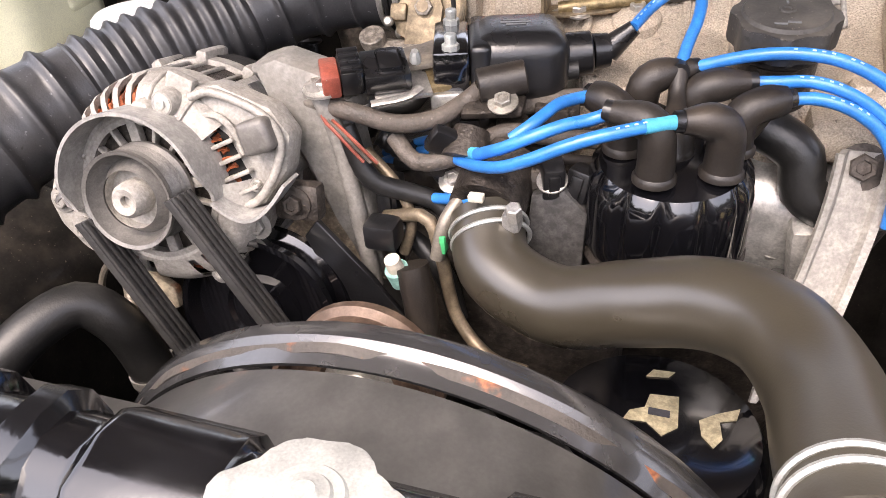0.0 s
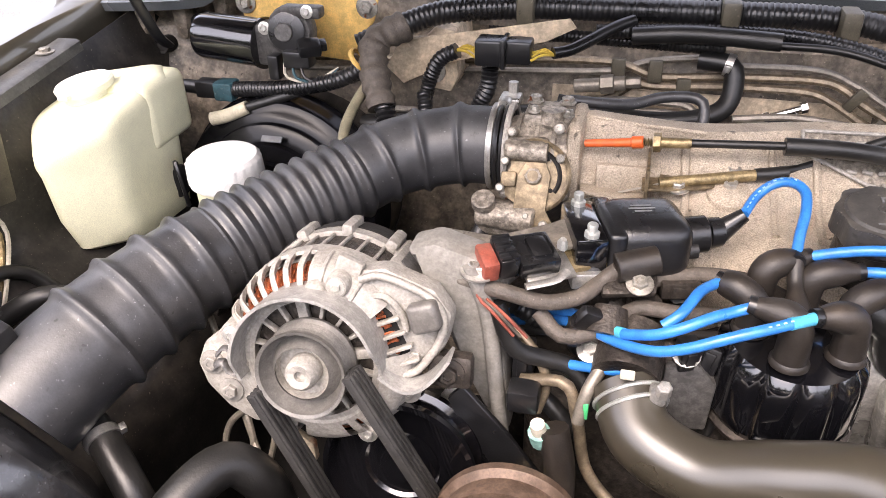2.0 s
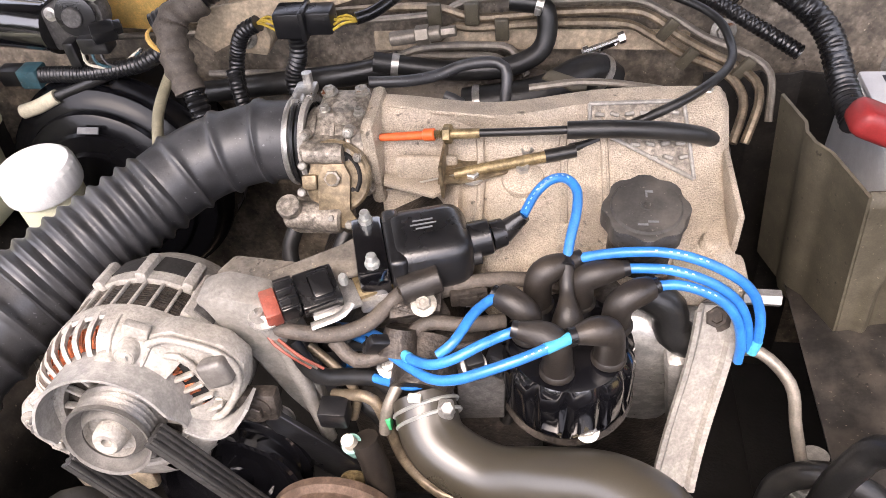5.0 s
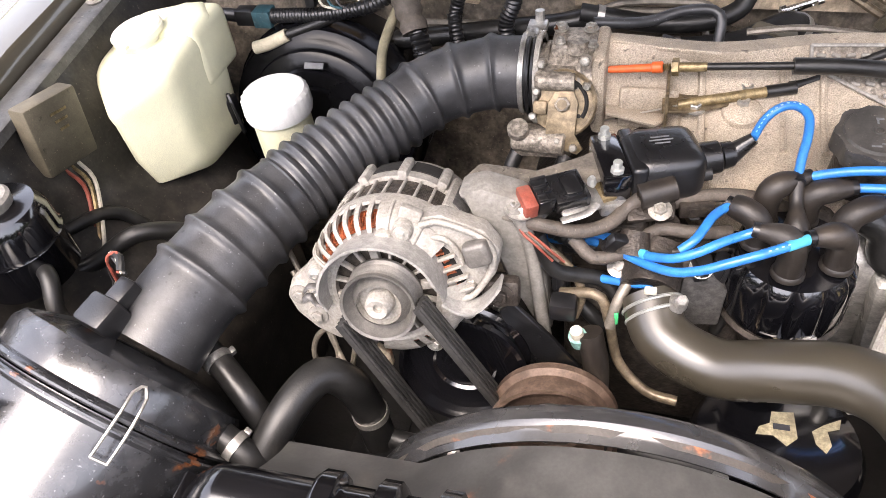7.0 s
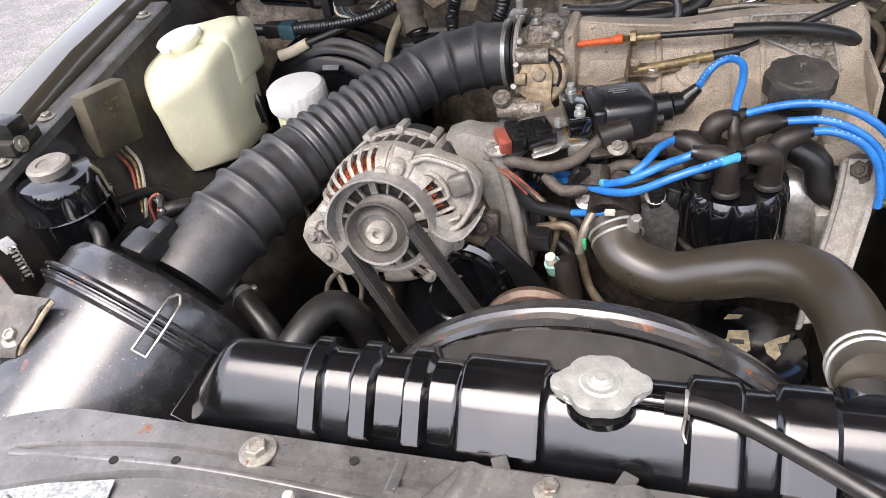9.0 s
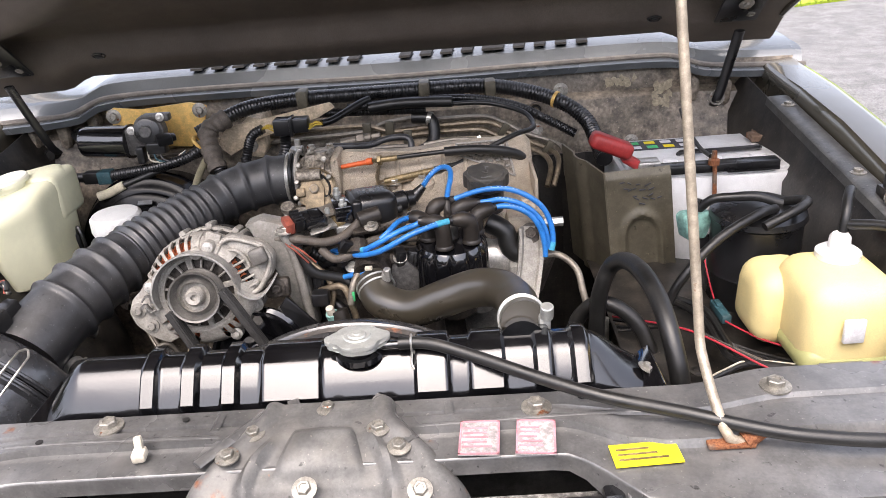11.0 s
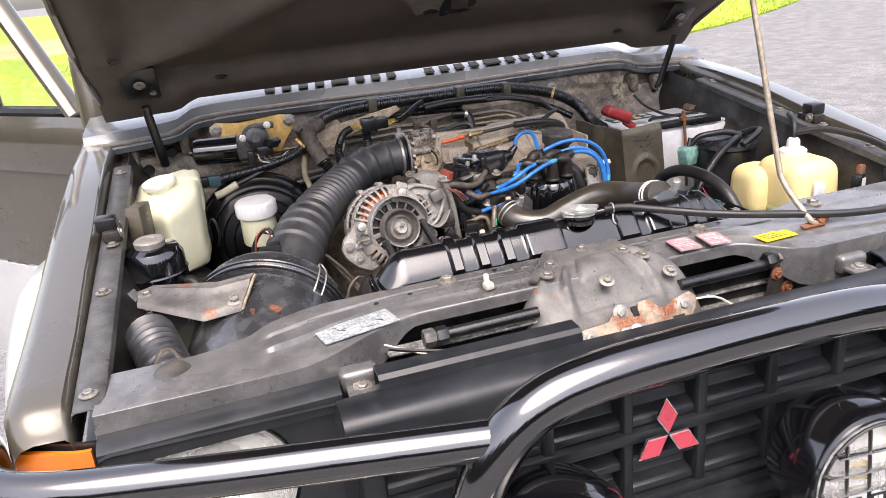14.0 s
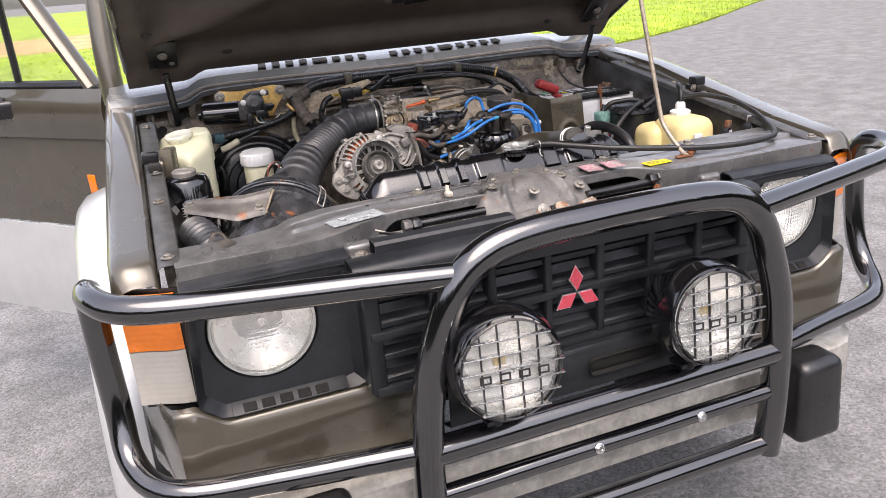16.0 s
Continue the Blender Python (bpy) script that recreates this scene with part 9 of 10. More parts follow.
# ---- distributor and leads ----
ds = thing("distributor", (0.135, 0.6, 0.93), "glossy black distributor cap with rubber boots", "distributor")
DC = Vector((0.139, 0.626, 0.983))
md = at(DC, (0.0, -0.1, 1)) @ Matrix.Diagonal((1.07, 1.07, 1.0, 1))
bm = bmesh.new()
prof = [(0.0, -0.03), (0.042, -0.03), (0.049, -0.012), (0.049, -0.004), (0.048, 0.028), (0.046, 0.038), (0.041, 0.044), (0.0, 0.047)]
rings = lathe(bm, prof, md, 144)
for ri in (3, 4, 5):
    for k, v in enumerate(rings[ri]):
        a = 2 * math.pi * k / 144
        s = 1 - 0.07 * max(0.0, math.cos(12 * a)) ** 2
        loc = md.inverted() @ v.co
        v.co = md @ Vector((loc.x * s, loc.y * s, loc.z))
part("cap", bm, "black_gloss", ds, "glossy black fluted cap")
bm = bmesh.new()
lathe(bm, [(0.03, -0.07), (0.034, -0.03), (0.048, -0.028), (0.05, -0.022), (0.047, -0.018)], md, 40)
part("base", bm, "alloy_dark", ds)
for a in (-100, 20, 150):
    bolts(ds, [(md @ Vector((0.045 * math.cos(radians(a)), 0.045 * math.sin(radians(a)), -0.012)), (0, -0.3, 1))], 0.0055, 0.006, "steel")
BOOTS = [((0.131, 0.592), (0.104, 0.597, 1.067)), ((0.168, 0.606), (0.143, 0.596, 1.065)), ((0.109, 0.625), (0.087, 0.637, 1.058)), ((0.115, 0.655), (0.143, 0.669, 1.066)), ((0.147, 0.658), (0.178, 0.665, 1.061)), ((0.174, 0.637), (0.199, 0.65, 1.058)), ((0.139, 0.627), (0.136, 0.662, 1.067))]
tips = []
for n, ((x, y), tip) in enumerate(BOOTS):
    tip = Vector(tip)
    base = Vector((x, y, 1.027))
    knee = Vector((x, y, tip.z - 0.002))
    d = (tip - knee).normalized()
    bm = bmesh.new()
    if n == 6:
        pts = [base, base.lerp(tip, 0.33) + Vector((0, -0.003, 0.004)), base.lerp(tip, 0.7), tip]
        fat = lambda r: 0.0125 - 0.0068 * smoothstep(0.008, 0.034, r)
    else:
        pts = [base, base.lerp(knee, 0.55), knee - Vector((0, 0, 0.004)) + d * 0.003, knee + d * 0.013, tip]
        fat = lambda r: 0.0115 - 0.0006 * smoothstep(0.0, 0.02, r) - 0.0042 * smoothstep(0.04, 0.062, r)
    tube(bm, pts, fat, 16, 0.004)
    lathe(bm, [(0.0115, 0.0), (0.0131, 0.001), (0.0131, 0.004), (0.0115, 0.006)], at(base, (0, 0, 1)), 18)
    b = part("boot", bm, "boot", ds, "brown-black rubber boot")
    bm = bmesh.new()
    cyl(bm, tip - d * 0.004, tip + d * 0.005, 0.0066, 0.0062, 12)
    part("boot_collar", bm, "plastic", b)
    tips.append((tip, d))

def lead(pts, label, sleeve=None, prints=()):
    ob = thing("spark_plug_lead", pts[-1], label, "ignition lead", "blue ignition leads")
    bm = bmesh.new()
    path = tube(bm, pts, 0.0039, 12, 0.005)
    part("cable", bm, "blue", ob)
    if sleeve:
        i0, i1 = sleeve
        bm = bmesh.new()
        seg = path[int(i0 * len(path)):int(i1 * len(path)) + 1]
        tube(bm, seg, 0.0043, 12, 0.005, curve=False)
        part("sleeve", bm, "blue_light", ob, "pale blue sleeve")
    for f in prints:
        i = min(len(path) - 2, int(f * len(path)))
        d = (path[i + 1] - path[i]).normalized()
        up = Vector((0, -0.5, 0.86))
        n = (up - d * up.dot(d)).normalized()
        bm = bmesh.new()
        mm = Matrix((d, n.cross(d), n)).transposed().to_4x4()
        mm.translation = path[i] + n * 0.0041
        box(bm, (0, 0, 0), (0.0022, 0.001, 0.0005), mm)
        part("print_bar", bm, "white_print", ob)
T = [t for t, d in tips]
lead([T[1], (0.127, 0.584, 1.067), (0.111, 0.575, 1.066), (0.095, 0.569, 1.063), (0.079, 0.566, 1.057), (0.062, 0.566, 1.048), (0.043, 0.573, 1.037), (0.023, 0.59, 1.026), (0.008, 0.603, 1.021), (-0.007, 0.614, 1.019), (-0.026, 0.628, 1.011), (-0.048, 0.642, 0.997), (-0.072, 0.659, 0.98)], "blue silicone ignition lead curving over the alternator bracket", (0.0, 0.09), (0.1, 0.115, 0.13, 0.145))
lead([T[0], (0.092, 0.595, 1.062), (0.078, 0.587, 1.061), (0.06, 0.578, 1.056), (0.045, 0.578, 1.048), (0.033, 0.585, 1.04), (0.021, 0.596, 1.031), (0.008, 0.608, 1.026), (-0.005, 0.618, 1.025), (-0.026, 0.633, 1.016), (-0.048, 0.646, 1.002), (-0.072, 0.663, 0.986)], "blue silicone ignition lead curving over the alternator bracket", (0.44, 0.5))
lead([T[2], (0.078, 0.628, 1.059), (0.07, 0.615, 1.061), (0.064, 0.602, 1.06), (0.057, 0.59, 1.057), (0.047, 0.585, 1.05)], "short blue ignition lead joining its neighbour", None)
lead([(0.035, 0.592, 1.006), (0.021, 0.592, 1.0), (0.005, 0.598, 0.994), (-0.015, 0.608, 0.986), (-0.035, 0.62, 0.979), (-0.058, 0.636, 0.97), (-0.085, 0.653, 0.962)], "blue ignition lead running under the bracket", None)
lead([(0.102, 0.704, 1.078), (0.111, 0.722, 1.085), (0.122, 0.729, 1.093), (0.134, 0.726, 1.098), (0.143, 0.713, 1.097), (0.143, 0.697, 1.088), (0.139, 0.68, 1.078), T[6]], "looped blue coil lead with white print", None, [0.05 + 0.022 * k for k in range(18)])
lead([T[3], (0.164, 0.667, 1.074), (0.185, 0.664, 1.08), (0.207, 0.662, 1.082), (0.228, 0.658, 1.08), (0.25, 0.656, 1.07), (0.27, 0.656, 1.052), (0.281, 0.654, 1.028), (0.284, 0.651, 1.002), (0.281, 0.648, 0.988)], "blue ignition lead arching beside the oil filler cap", (0.93, 1.0), [0.3 + 0.03 * k for k in range(6)])
lead([T[4], (0.196, 0.664, 1.063), (0.212, 0.66, 1.066), (0.23, 0.657, 1.063), (0.25, 0.656, 1.052), (0.266, 0.655, 1.035), (0.275, 0.652, 1.012), (0.277, 0.65, 0.99)], "blue ignition lead arching beside the oil filler cap", None, [0.2 + 0.03 * k for k in range(6)])
lead([T[5], (0.216, 0.652, 1.059), (0.235, 0.65, 1.055), (0.253, 0.649, 1.043), (0.265, 0.648, 1.024), (0.271, 0.646, 1.0), (0.272, 0.645, 0.98)], "blue ignition lead arching beside the oil filler cap", None, [0.2 + 0.03 * k for k in range(6)])
bm = bmesh.new()
box(bm, (0, 0, 0), (0.024, 0.01, 0.02), pose(-0.002, 0.606, 1.032, 20, 30, 30), 0.003)
solo("lead_separator", bm, "plastic", "black plastic lead separator clip", "clip")
lay(0.012, 0.028, -0.004)
hose_thing("vent_hose", [(0.18, 0.65, 1.03), (0.205, 0.645, 1.015), (0.212, 0.64, 0.99), (0.235, 0.64, 0.975), (0.245, 0.65, 0.97)], 0.015, "rubber", "black bent breather hose behind the distributor")

lay()
# bare alloy strap by the right head
st = thing("engine_strap", (0.25, 0.62, 0.86), "bare alloy engine support strap", "strap")
bm = bmesh.new()
def strap(u, v):
    e = abs(2 * u - 1)
    top = Vector((0.236 + 0.036 * u, 0.67 + 0.008 * u, 1.019 - 0.005 * u))
    low = Vector((0.208 + 0.038 * u, 0.585 + 0.01 * u, 0.875))
    p = top.lerp(low, v)
    p.y += 0.01 * math.sin(math.pi * v) - 0.007 * smoothstep(0.72, 0.9, e)
    p.x += 0.008 * (1 - v) * math.sin(math.pi * v)
    return p
sheet(bm, strap, 20, 24, 0.004)
part("strap_plate", bm, "alloy", st)
bolts(st, [((0.254, 0.67, 1.007), (0, -0.9, 0.42))], 0.009, 0.008, "alloy_dark")
bm = bmesh.new()
cyl(bm, (0.274, 0.68, 1.018), (0.302, 0.679, 1.018), 0.0068, None, 6)
part("stud_nut", bm, "steel", st)
bm = bmesh.new()
box(bm, (0.25, 0.7, 1.015), (0.06, 0.04, 0.03), None, 0.008)
part("boss", bm, "plenum", st)

lay(0.0, 0.016, -0.006)
# plugs, brackets and short pipes behind the leads
def plug(c, s_, turn, material, label, name="wiring_plug"):
    o = thing(name, (c[0], c[1], c[2] - s_[2] / 2), label, "connector")
    m = pose(c[0], c[1], c[2], *turn)
    bm = bmesh.new()
    box(bm, (0, 0, 0), s_, m, min(s_) * 0.12)
    part("shell", bm, material, o)
    bm = bmesh.new()
    box(bm, (0, -s_[1] * 0.52, 0), (s_[0] * 0.5, s_[1] * 0.2, s_[2] * 0.7), m, 0.001)
    part("latch_tab", bm, material, o)
    bm = bmesh.new()
    tube(bm, [m @ Vector((0, 0, -s_[2] * 0.5)), m @ Vector((0.004, 0.006, -s_[2] * 0.9)), m @ Vector((0.012, 0.016, -s_[2] * 1.5))], s_[0] * 0.28, 8, 0.005)
    part("wire_tail", bm, "rubber", o)
plug((0.068, 0.592, 1.018), (0.014, 0.016, 0.024), (10, 0, 20), "plastic", "small black plug beside the distributor")
plug((0.085, 0.6, 1.012), (0.016, 0.016, 0.022), (-8, 10, -15), "plastic", "small black plug beside the distributor")
plug((0.035, 0.625, 1.032), (0.022, 0.016, 0.016), (0, 0, 30), "alloy_dark", "oily metal sensor behind the leads")
plug((-0.012, 0.605, 1.015), (0.018, 0.018, 0.02), (0, 15, 10), "boot", "taped plug behind the leads")
plug((0.06, 0.645, 1.04), (0.03, 0.018, 0.014), (0, 0, 12), "alloy_dark", "oily injector body under the coil", "injector")
plug((0.0, 0.64, 1.03), (0.028, 0.02, 0.014), (0, 0, 12), "alloy_dark", "oily injector body under the coil", "injector")
plug((-0.05, 0.6, 0.985), (0.016, 0.02, 0.03), (0, 0, 0), "plastic", "black plug below the alternator bracket")
for pts, r, mt in (([(-0.05, 0.62, 1.0), (-0.02, 0.61, 1.012), (0.02, 0.615, 1.012), (0.05, 0.61, 1.0)], 0.006, "rubber"), ([(0.01, 0.62, 0.99), (0.03, 0.6, 1.02), (0.06, 0.6, 1.028), (0.09, 0.615, 1.02)], 0.0035, "boot"), ([(-0.06, 0.615, 0.96), (-0.035, 0.6, 0.95), (-0.01, 0.59, 0.925), (0.0, 0.585, 0.89)], 0.008, "rubber"), ([(-0.065, 0.6, 1.02), (-0.04, 0.59, 1.0), (-0.03, 0.585, 0.975), (-0.036, 0.58, 0.95)], 0.004, "gold_pipe"), ([(0.06, 0.6, 0.995), (0.085, 0.595, 0.985), (0.095, 0.6, 0.96), (0.09, 0.6, 0.93)], 0.006, "rubber"), ([(0.03, 0.64, 1.04), (0.07, 0.65, 1.048), (0.11, 0.655, 1.045), (0.14, 0.66, 1.03)], 0.006, "tape")):
    hose_thing("engine_wire", pts, r, mt, "dark wire or pipe behind the ignition leads", "wire", 0.006, 10)
bm = bmesh.new()
prism(bm, [(-0.02, -0.012), (0.02, -0.012), (0.024, 0.004), (0.008, 0.014), (-0.016, 0.012)], 0.006, pose(0.02, 0.622, 1.05, 20, 0, 15), 0.002)
ob_ = solo("coil_stay", bm, "alloy_dark", "dusty steel stay below the coil", "bracket")
bolts(ob_, [((0.03, 0.616, 1.056), (0, -0.4, 0.9))], 0.006, 0.006, "bolt")

lay()
# ---- ignition coil and module ----
co = thing("ignition_coil", (0.04, 0.655, 1.05), "black ignition coil on a steel bracket", "ignition coil")
cx = Vector((0.955, 0.297, -0.02)).normalized()
cy = Vector((0.0, 0.02, 1.0)).cross(cx).normalized()
CX = Matrix((cx, cy, cx.cross(cy))).transposed().to_4x4()
CX.translation = (0.024, 0.68, 1.061)
CX = CX @ Matrix.Diagonal((1.22, 1.28, 1.15, 1))
bm = bmesh.new()
box(bm, (0.004, 0.001, 0.0), (0.054, 0.05, 0.042), CX, 0.013, 5)
box(bm, (-0.018, 0.001, -0.002), (0.012, 0.052, 0.04), CX, 0.004, 3)
part("case", bm, "plastic", co)
for k, w in enumerate((0.022, 0.028, 0.018)):
    bm = bmesh.new()
    box(bm, (0.002, 0.006 - 0.0036 * k, 0.0212), (0.6 * w, 0.001, 0.0006), CX)
    part("text_bar", bm, "grey_print", co)
bm = bmesh.new()
cyl(bm, CX @ Vector((0.026, 0, 0.0)), CX @ Vector((0.045, 0, 0.002)), 0.0155, 0.0145, 20, 0.001)
cyl(bm, CX @ Vector((0.045, 0, 0.002)), CX @ Vector((0.054, 0.001, 0.0025)), 0.0125, 0.0115, 16)
cyl(bm, CX @ Vector((0.054, 0.001, 0.0025)), Vector((0.103, 0.704, 1.078)), 0.0095, 0.0055, 16)
part("tower", bm, "plastic", co, "black coil tower with a boot")
bm = bmesh.new()
box(bm, (-0.034, 0.0, 0.002), (0.02, 0.05, 0.026), CX, 0.002)
part("core", bm, "black_gloss", co)
bm = bmesh.new()
box(bm, (-0.035, -0.006, -0.014), (0.022, 0.045, 0.012), CX, 0.002)
part("bracket", bm, "steel", co, "pale steel bracket")
for y in (-0.02, 0.02):
    bm = bmesh.new()
    lathe(bm, [(0, 0), (0.0048, 0), (0.0048, 0.003), (0.003, 0.0035), (0.0035, 0.008), (0.003, 0.009), (0, 0.009)], CX @ Matrix.Translation((-0.034, y, 0.015)), 8)
    part("screw", bm, "cad", co, "bright screw")
bm = bmesh.new()
cyl(bm, CX @ Vector((-0.02, -0.028, -0.004)), CX @ Vector((0.006, -0.026, 0.0)), 0.0115, 0.0115, 18, 0.001)
part("plug_boot", bm, "boot", co, "black rubber plug boot")
bm = bmesh.new()
tube(bm, [CX @ Vector((-0.018, -0.028, -0.005)), (0.004, 0.636, 1.048), (-0.012, 0.618, 1.042), (-0.035, 0.606, 1.042), (-0.06, 0.6, 1.05), (-0.078, 0.602, 1.052)], 0.0062, 12, 0.006)
part("wiring_boot", bm, "tape", co, "taped brown wiring boot")
hose_thing("fuel_rail", [(-0.02, 0.655, 1.045), (0.03, 0.668, 1.054), (0.07, 0.68, 1.056)], 0.0065, "rubber", "dark rail below the ignition coil", "rail")
hose_thing("loom_branch", [(-0.04, 0.61, 1.03), (-0.02, 0.6, 1.018), (0.01, 0.612, 1.022), (0.03, 0.63, 1.03), (0.06, 0.63, 1.03), (0.09, 0.64, 1.025)], 0.006, "tape", "taped wiring branch under the coil", "wiring loom")
hose_thing("loom_branch", [(-0.07, 0.6, 1.04), (-0.055, 0.595, 1.005), (-0.03, 0.605, 0.99), (-0.01, 0.61, 0.98), (0.01, 0.6, 0.955)], 0.007, "rubber", "dark wiring branch behind the leads", "wiring loom")
hose_thing("loom_branch", [(-0.06, 0.63, 1.02), (-0.03, 0.635, 1.0), (0.0, 0.64, 1.0), (0.04, 0.635, 1.005)], corrugated(0.009), "rubber", "corrugated wiring branch behind the leads", "wiring loom", 0.0015)
im = thing("ignition_module", (-0.045, 0.63, 1.055), "black ignition module with a brick red plug", "ignition module")
IM = Matrix(((0.66, -0.48, 0.12, -0.053), (0.37, 0.83, -0.2, 0.622), (-0.01, 0.2, 0.97, 1.07), (0, 0, 0, 1)))
bm = bmesh.new()
box(bm, (0.008, 0, 0.0), (0.04, 0.034, 0.014), IM, 0.002)
box(bm, (0.012, 0, 0.008), (0.022, 0.024, 0.004), IM, 0.004, 2)
part("case", bm, "plastic", im)
bm = bmesh.new()
box(bm, (-0.022, 0, 0.002), (0.02, 0.03, 0.018), IM, 0.003)
for k in range(4):
    box(bm, (-0.022 + 0.0, -0.012 + 0.008 * k, 0.0115), (0.018, 0.003, 0.003), IM, 0.0008)
part("plug", bm, "plastic", im)
bm = bmesh.new()
box(bm, (-0.04, -0.002, 0.001), (0.016, 0.026, 0.017), IM, 0.0025)
part("red_plug", bm, "red_brown", im, "brick red plug")
for k in range(3):
    bm = bmesh.new()
    tube(bm, [IM @ Vector((-0.046, -0.008 + 0.008 * k, -0.004)), IM @ Vector((-0.052, -0.014 + 0.006 * k, -0.02)), (-0.07 + 0.004 * k, 0.588, 1.04), (-0.055 + 0.005 * k, 0.59, 1.02)], 0.0013, 6, 0.006)
    part("plug_wire", bm, "red_brown" if k != 1 else "tape", im)
bm = bmesh.new()
tube(bm, [IM @ Vector((-0.01, -0.024, -0.008)), IM @ Vector((0.02, -0.024, -0.006)), IM @ Vector((0.034, -0.018, -0.004))], 0.004, 8, 0.005, 0.5)
box(bm, (0.02, 0, -0.01), (0.05, 0.04, 0.004), IM, 0.001)
part("steel_base", bm, "steel", im)
bm = bmesh.new()
lathe(bm, [(0, 0), (0.005, 0), (0.005, 0.004), (0.003, 0.008), (0, 0.008)], IM @ Matrix.Translation((0.034, -0.004, 0.007)), 8)
part("screw", bm, "cad", im)
bm = bmesh.new()
box(bm, (0.06, 0.002, -0.012), (0.06, 0.03, 0.006), IM, 0.002)
part("mounting_plate", bm, "gold", im)

# ---- firewall fittings ----
lay(0.0, 0.008, 0.006)
wm = thing("wiper_motor", (-0.44, 0.99, 1.06), "black wiper motor with a grey gearbox on a yellow plate", "wiper motor")
bm = bmesh.new()
prism(bm, [(-0.485, 1.15), (-0.47, 1.158), (-0.42, 1.15), (-0.33, 1.158), (-0.298, 1.15), (-0.305, 1.125), (-0.325, 1.1), (-0.34, 1.075), (-0.4, 1.08), (-0.44, 1.1), (-0.475, 1.115)], 0.004, Matrix(((1, 0, 0, 0), (0, 0, 1, 1.012), (0, 1, 0, -0.006), (0, 0, 0, 1))), 0.001)
pl_ = part("mounting_plate", bm, "ochre", wm, "yellow zinc mounting plate")
bolts(pl_, [((-0.472, 1.012, 1.136), (0, -1, 0.1)), ((-0.312, 1.012, 1.136), (0, -1, 0.1))], 0.008, 0.009)
bm = bmesh.new()
a, b = Vector((-0.528, 0.985, 1.1)), Vector((-0.432, 0.972, 1.098))
d = b - a
m = at(a, d)
lathe(bm, [(0, -0.008), (0.006, -0.008), (0.007, 0.0), (0.02, 0.001), (0.027, 0.006), (0.029, 0.014), (0.029, d.length - 0.004), (0.031, d.length - 0.003), (0.031, d.length), (0, d.length)], m, 32)
part("motor_can", bm, "black_gloss", wm)
bm = bmesh.new()
cyl(bm, (-0.395, 0.975, 1.115), (-0.39, 0.955, 1.118), 0.03, 0.027, 20, 0.003)
box(bm, (-0.42, 0.97, 1.1), (0.04, 0.03, 0.05), None, 0.006)
cyl(bm, (-0.395, 0.956, 1.118), (-0.393, 0.945, 1.12), 0.011, None, 14, 0.001)
box(bm, (-0.375, 0.965, 1.14), (0.05, 0.02, 0.014), None, 0.004)
gb = part("gearbox", bm, "gear_grey", wm, "grey gearbox")
bolts(gb, [((-0.42, 0.952, 1.122), (0, -1, 0.2)), ((-0.372, 0.955, 1.094), (0, -1, 0.2)), ((-0.365, 0.955, 1.142), (0, -1, 0.2))], 0.0045, 0.005, "steel")
bm = bmesh.new()
lathe(bm, [(0, 0.0), (0.021, 0.0), (0.022, 0.003), (0.017, 0.0045), (0.007, 0.0045), (0.006, 0.007), (0, 0.007)], at((-0.392, 0.9535, 1.119), (0.1, -0.95, 0.2)), 28)
part("gear_cover", bm, "plastic", wm, "black round gear cover")
bm = bmesh.new()
box(bm, (0, 0, 0), (0.026, 0.02, 0.016), pose(-0.362, 0.945, 1.104, 20, 0, 30), 0.003)
box(bm, (0.014, 0, 0.002), (0.012, 0.014, 0.01), pose(-0.362, 0.945, 1.104, 20, 0, 30), 0.002)
part("motor_plug", bm, "plastic", wm)
bm = bmesh.new()
box(bm, (-0.378, 0.948, 1.09), (0.034, 0.022, 0.02), None, 0.003)
box(bm, (-0.41, 0.95, 1.078), (0.014, 0.02, 0.03), None, 0.003)
part("plug", bm, "plastic", wm)
for k in range(3):
    bm = bmesh.new()
    tube(bm, [(-0.395 + 0.01 * k, 0.942, 1.085), (-0.39 + 0.012 * k, 0.935, 1.07), (-0.36 + 0.01 * k, 0.94, 1.065), (-0.33, 0.95, 1.08)], 0.0018, 6, 0.006)
    part("wire", bm, ("wire_w", "teal_dark", "rubber")[k], wm)

lay()
hl = thing("wiring_loom", (0.05, 1.03, 1.1), "thick black corrugated wiring loom along the firewall", "wiring loom")
LOOM = [(-0.30, 0.955, 1.115), (-0.27, 0.965, 1.128), (-0.215, 0.995, 1.145), (-0.13, 1.022, 1.148), (-0.04, 1.035, 1.146), (0.1, 1.045, 1.144), (0.2, 1.052, 1.141), (0.27, 1.045, 1.131), (0.34, 1.01, 1.113), (0.385, 0.98, 1.083), (0.398, 0.93, 1.05), (0.4, 0.88, 1.04)]
bm = bmesh.new()
tube(bm, LOOM, corrugated(0.014, 0.1, 0.006), 14, 0.0016)
part("main_conduit", bm, "plastic", hl, "large corrugated conduit")
bm = bmesh.new()
tube(bm, [(-0.04, 1.01, 1.128), (0.08, 1.022, 1.13), (0.18, 1.02, 1.127), (0.26, 1.005, 1.112), (0.32, 0.985, 1.085), (0.365, 0.975, 1.06)], corrugated(0.0085, 0.14, 0.005), 12, 0.0014)
part("second_conduit", bm, "plastic", hl, "slim corrugated conduit")
bm = bmesh.new()
tube(bm, [(-0.25, 0.975, 1.135), (-0.28, 0.955, 1.12), (-0.275, 0.93, 1.09), (-0.262, 0.91, 1.06)], lambda s: 0.0165 + 0.0012 * math.sin(s * 420) + 0.001 * math.sin(s * 170), 14, 0.003)
part("taped_joint", bm, "tape", hl, "taped joint of the loom")
bm = bmesh.new()
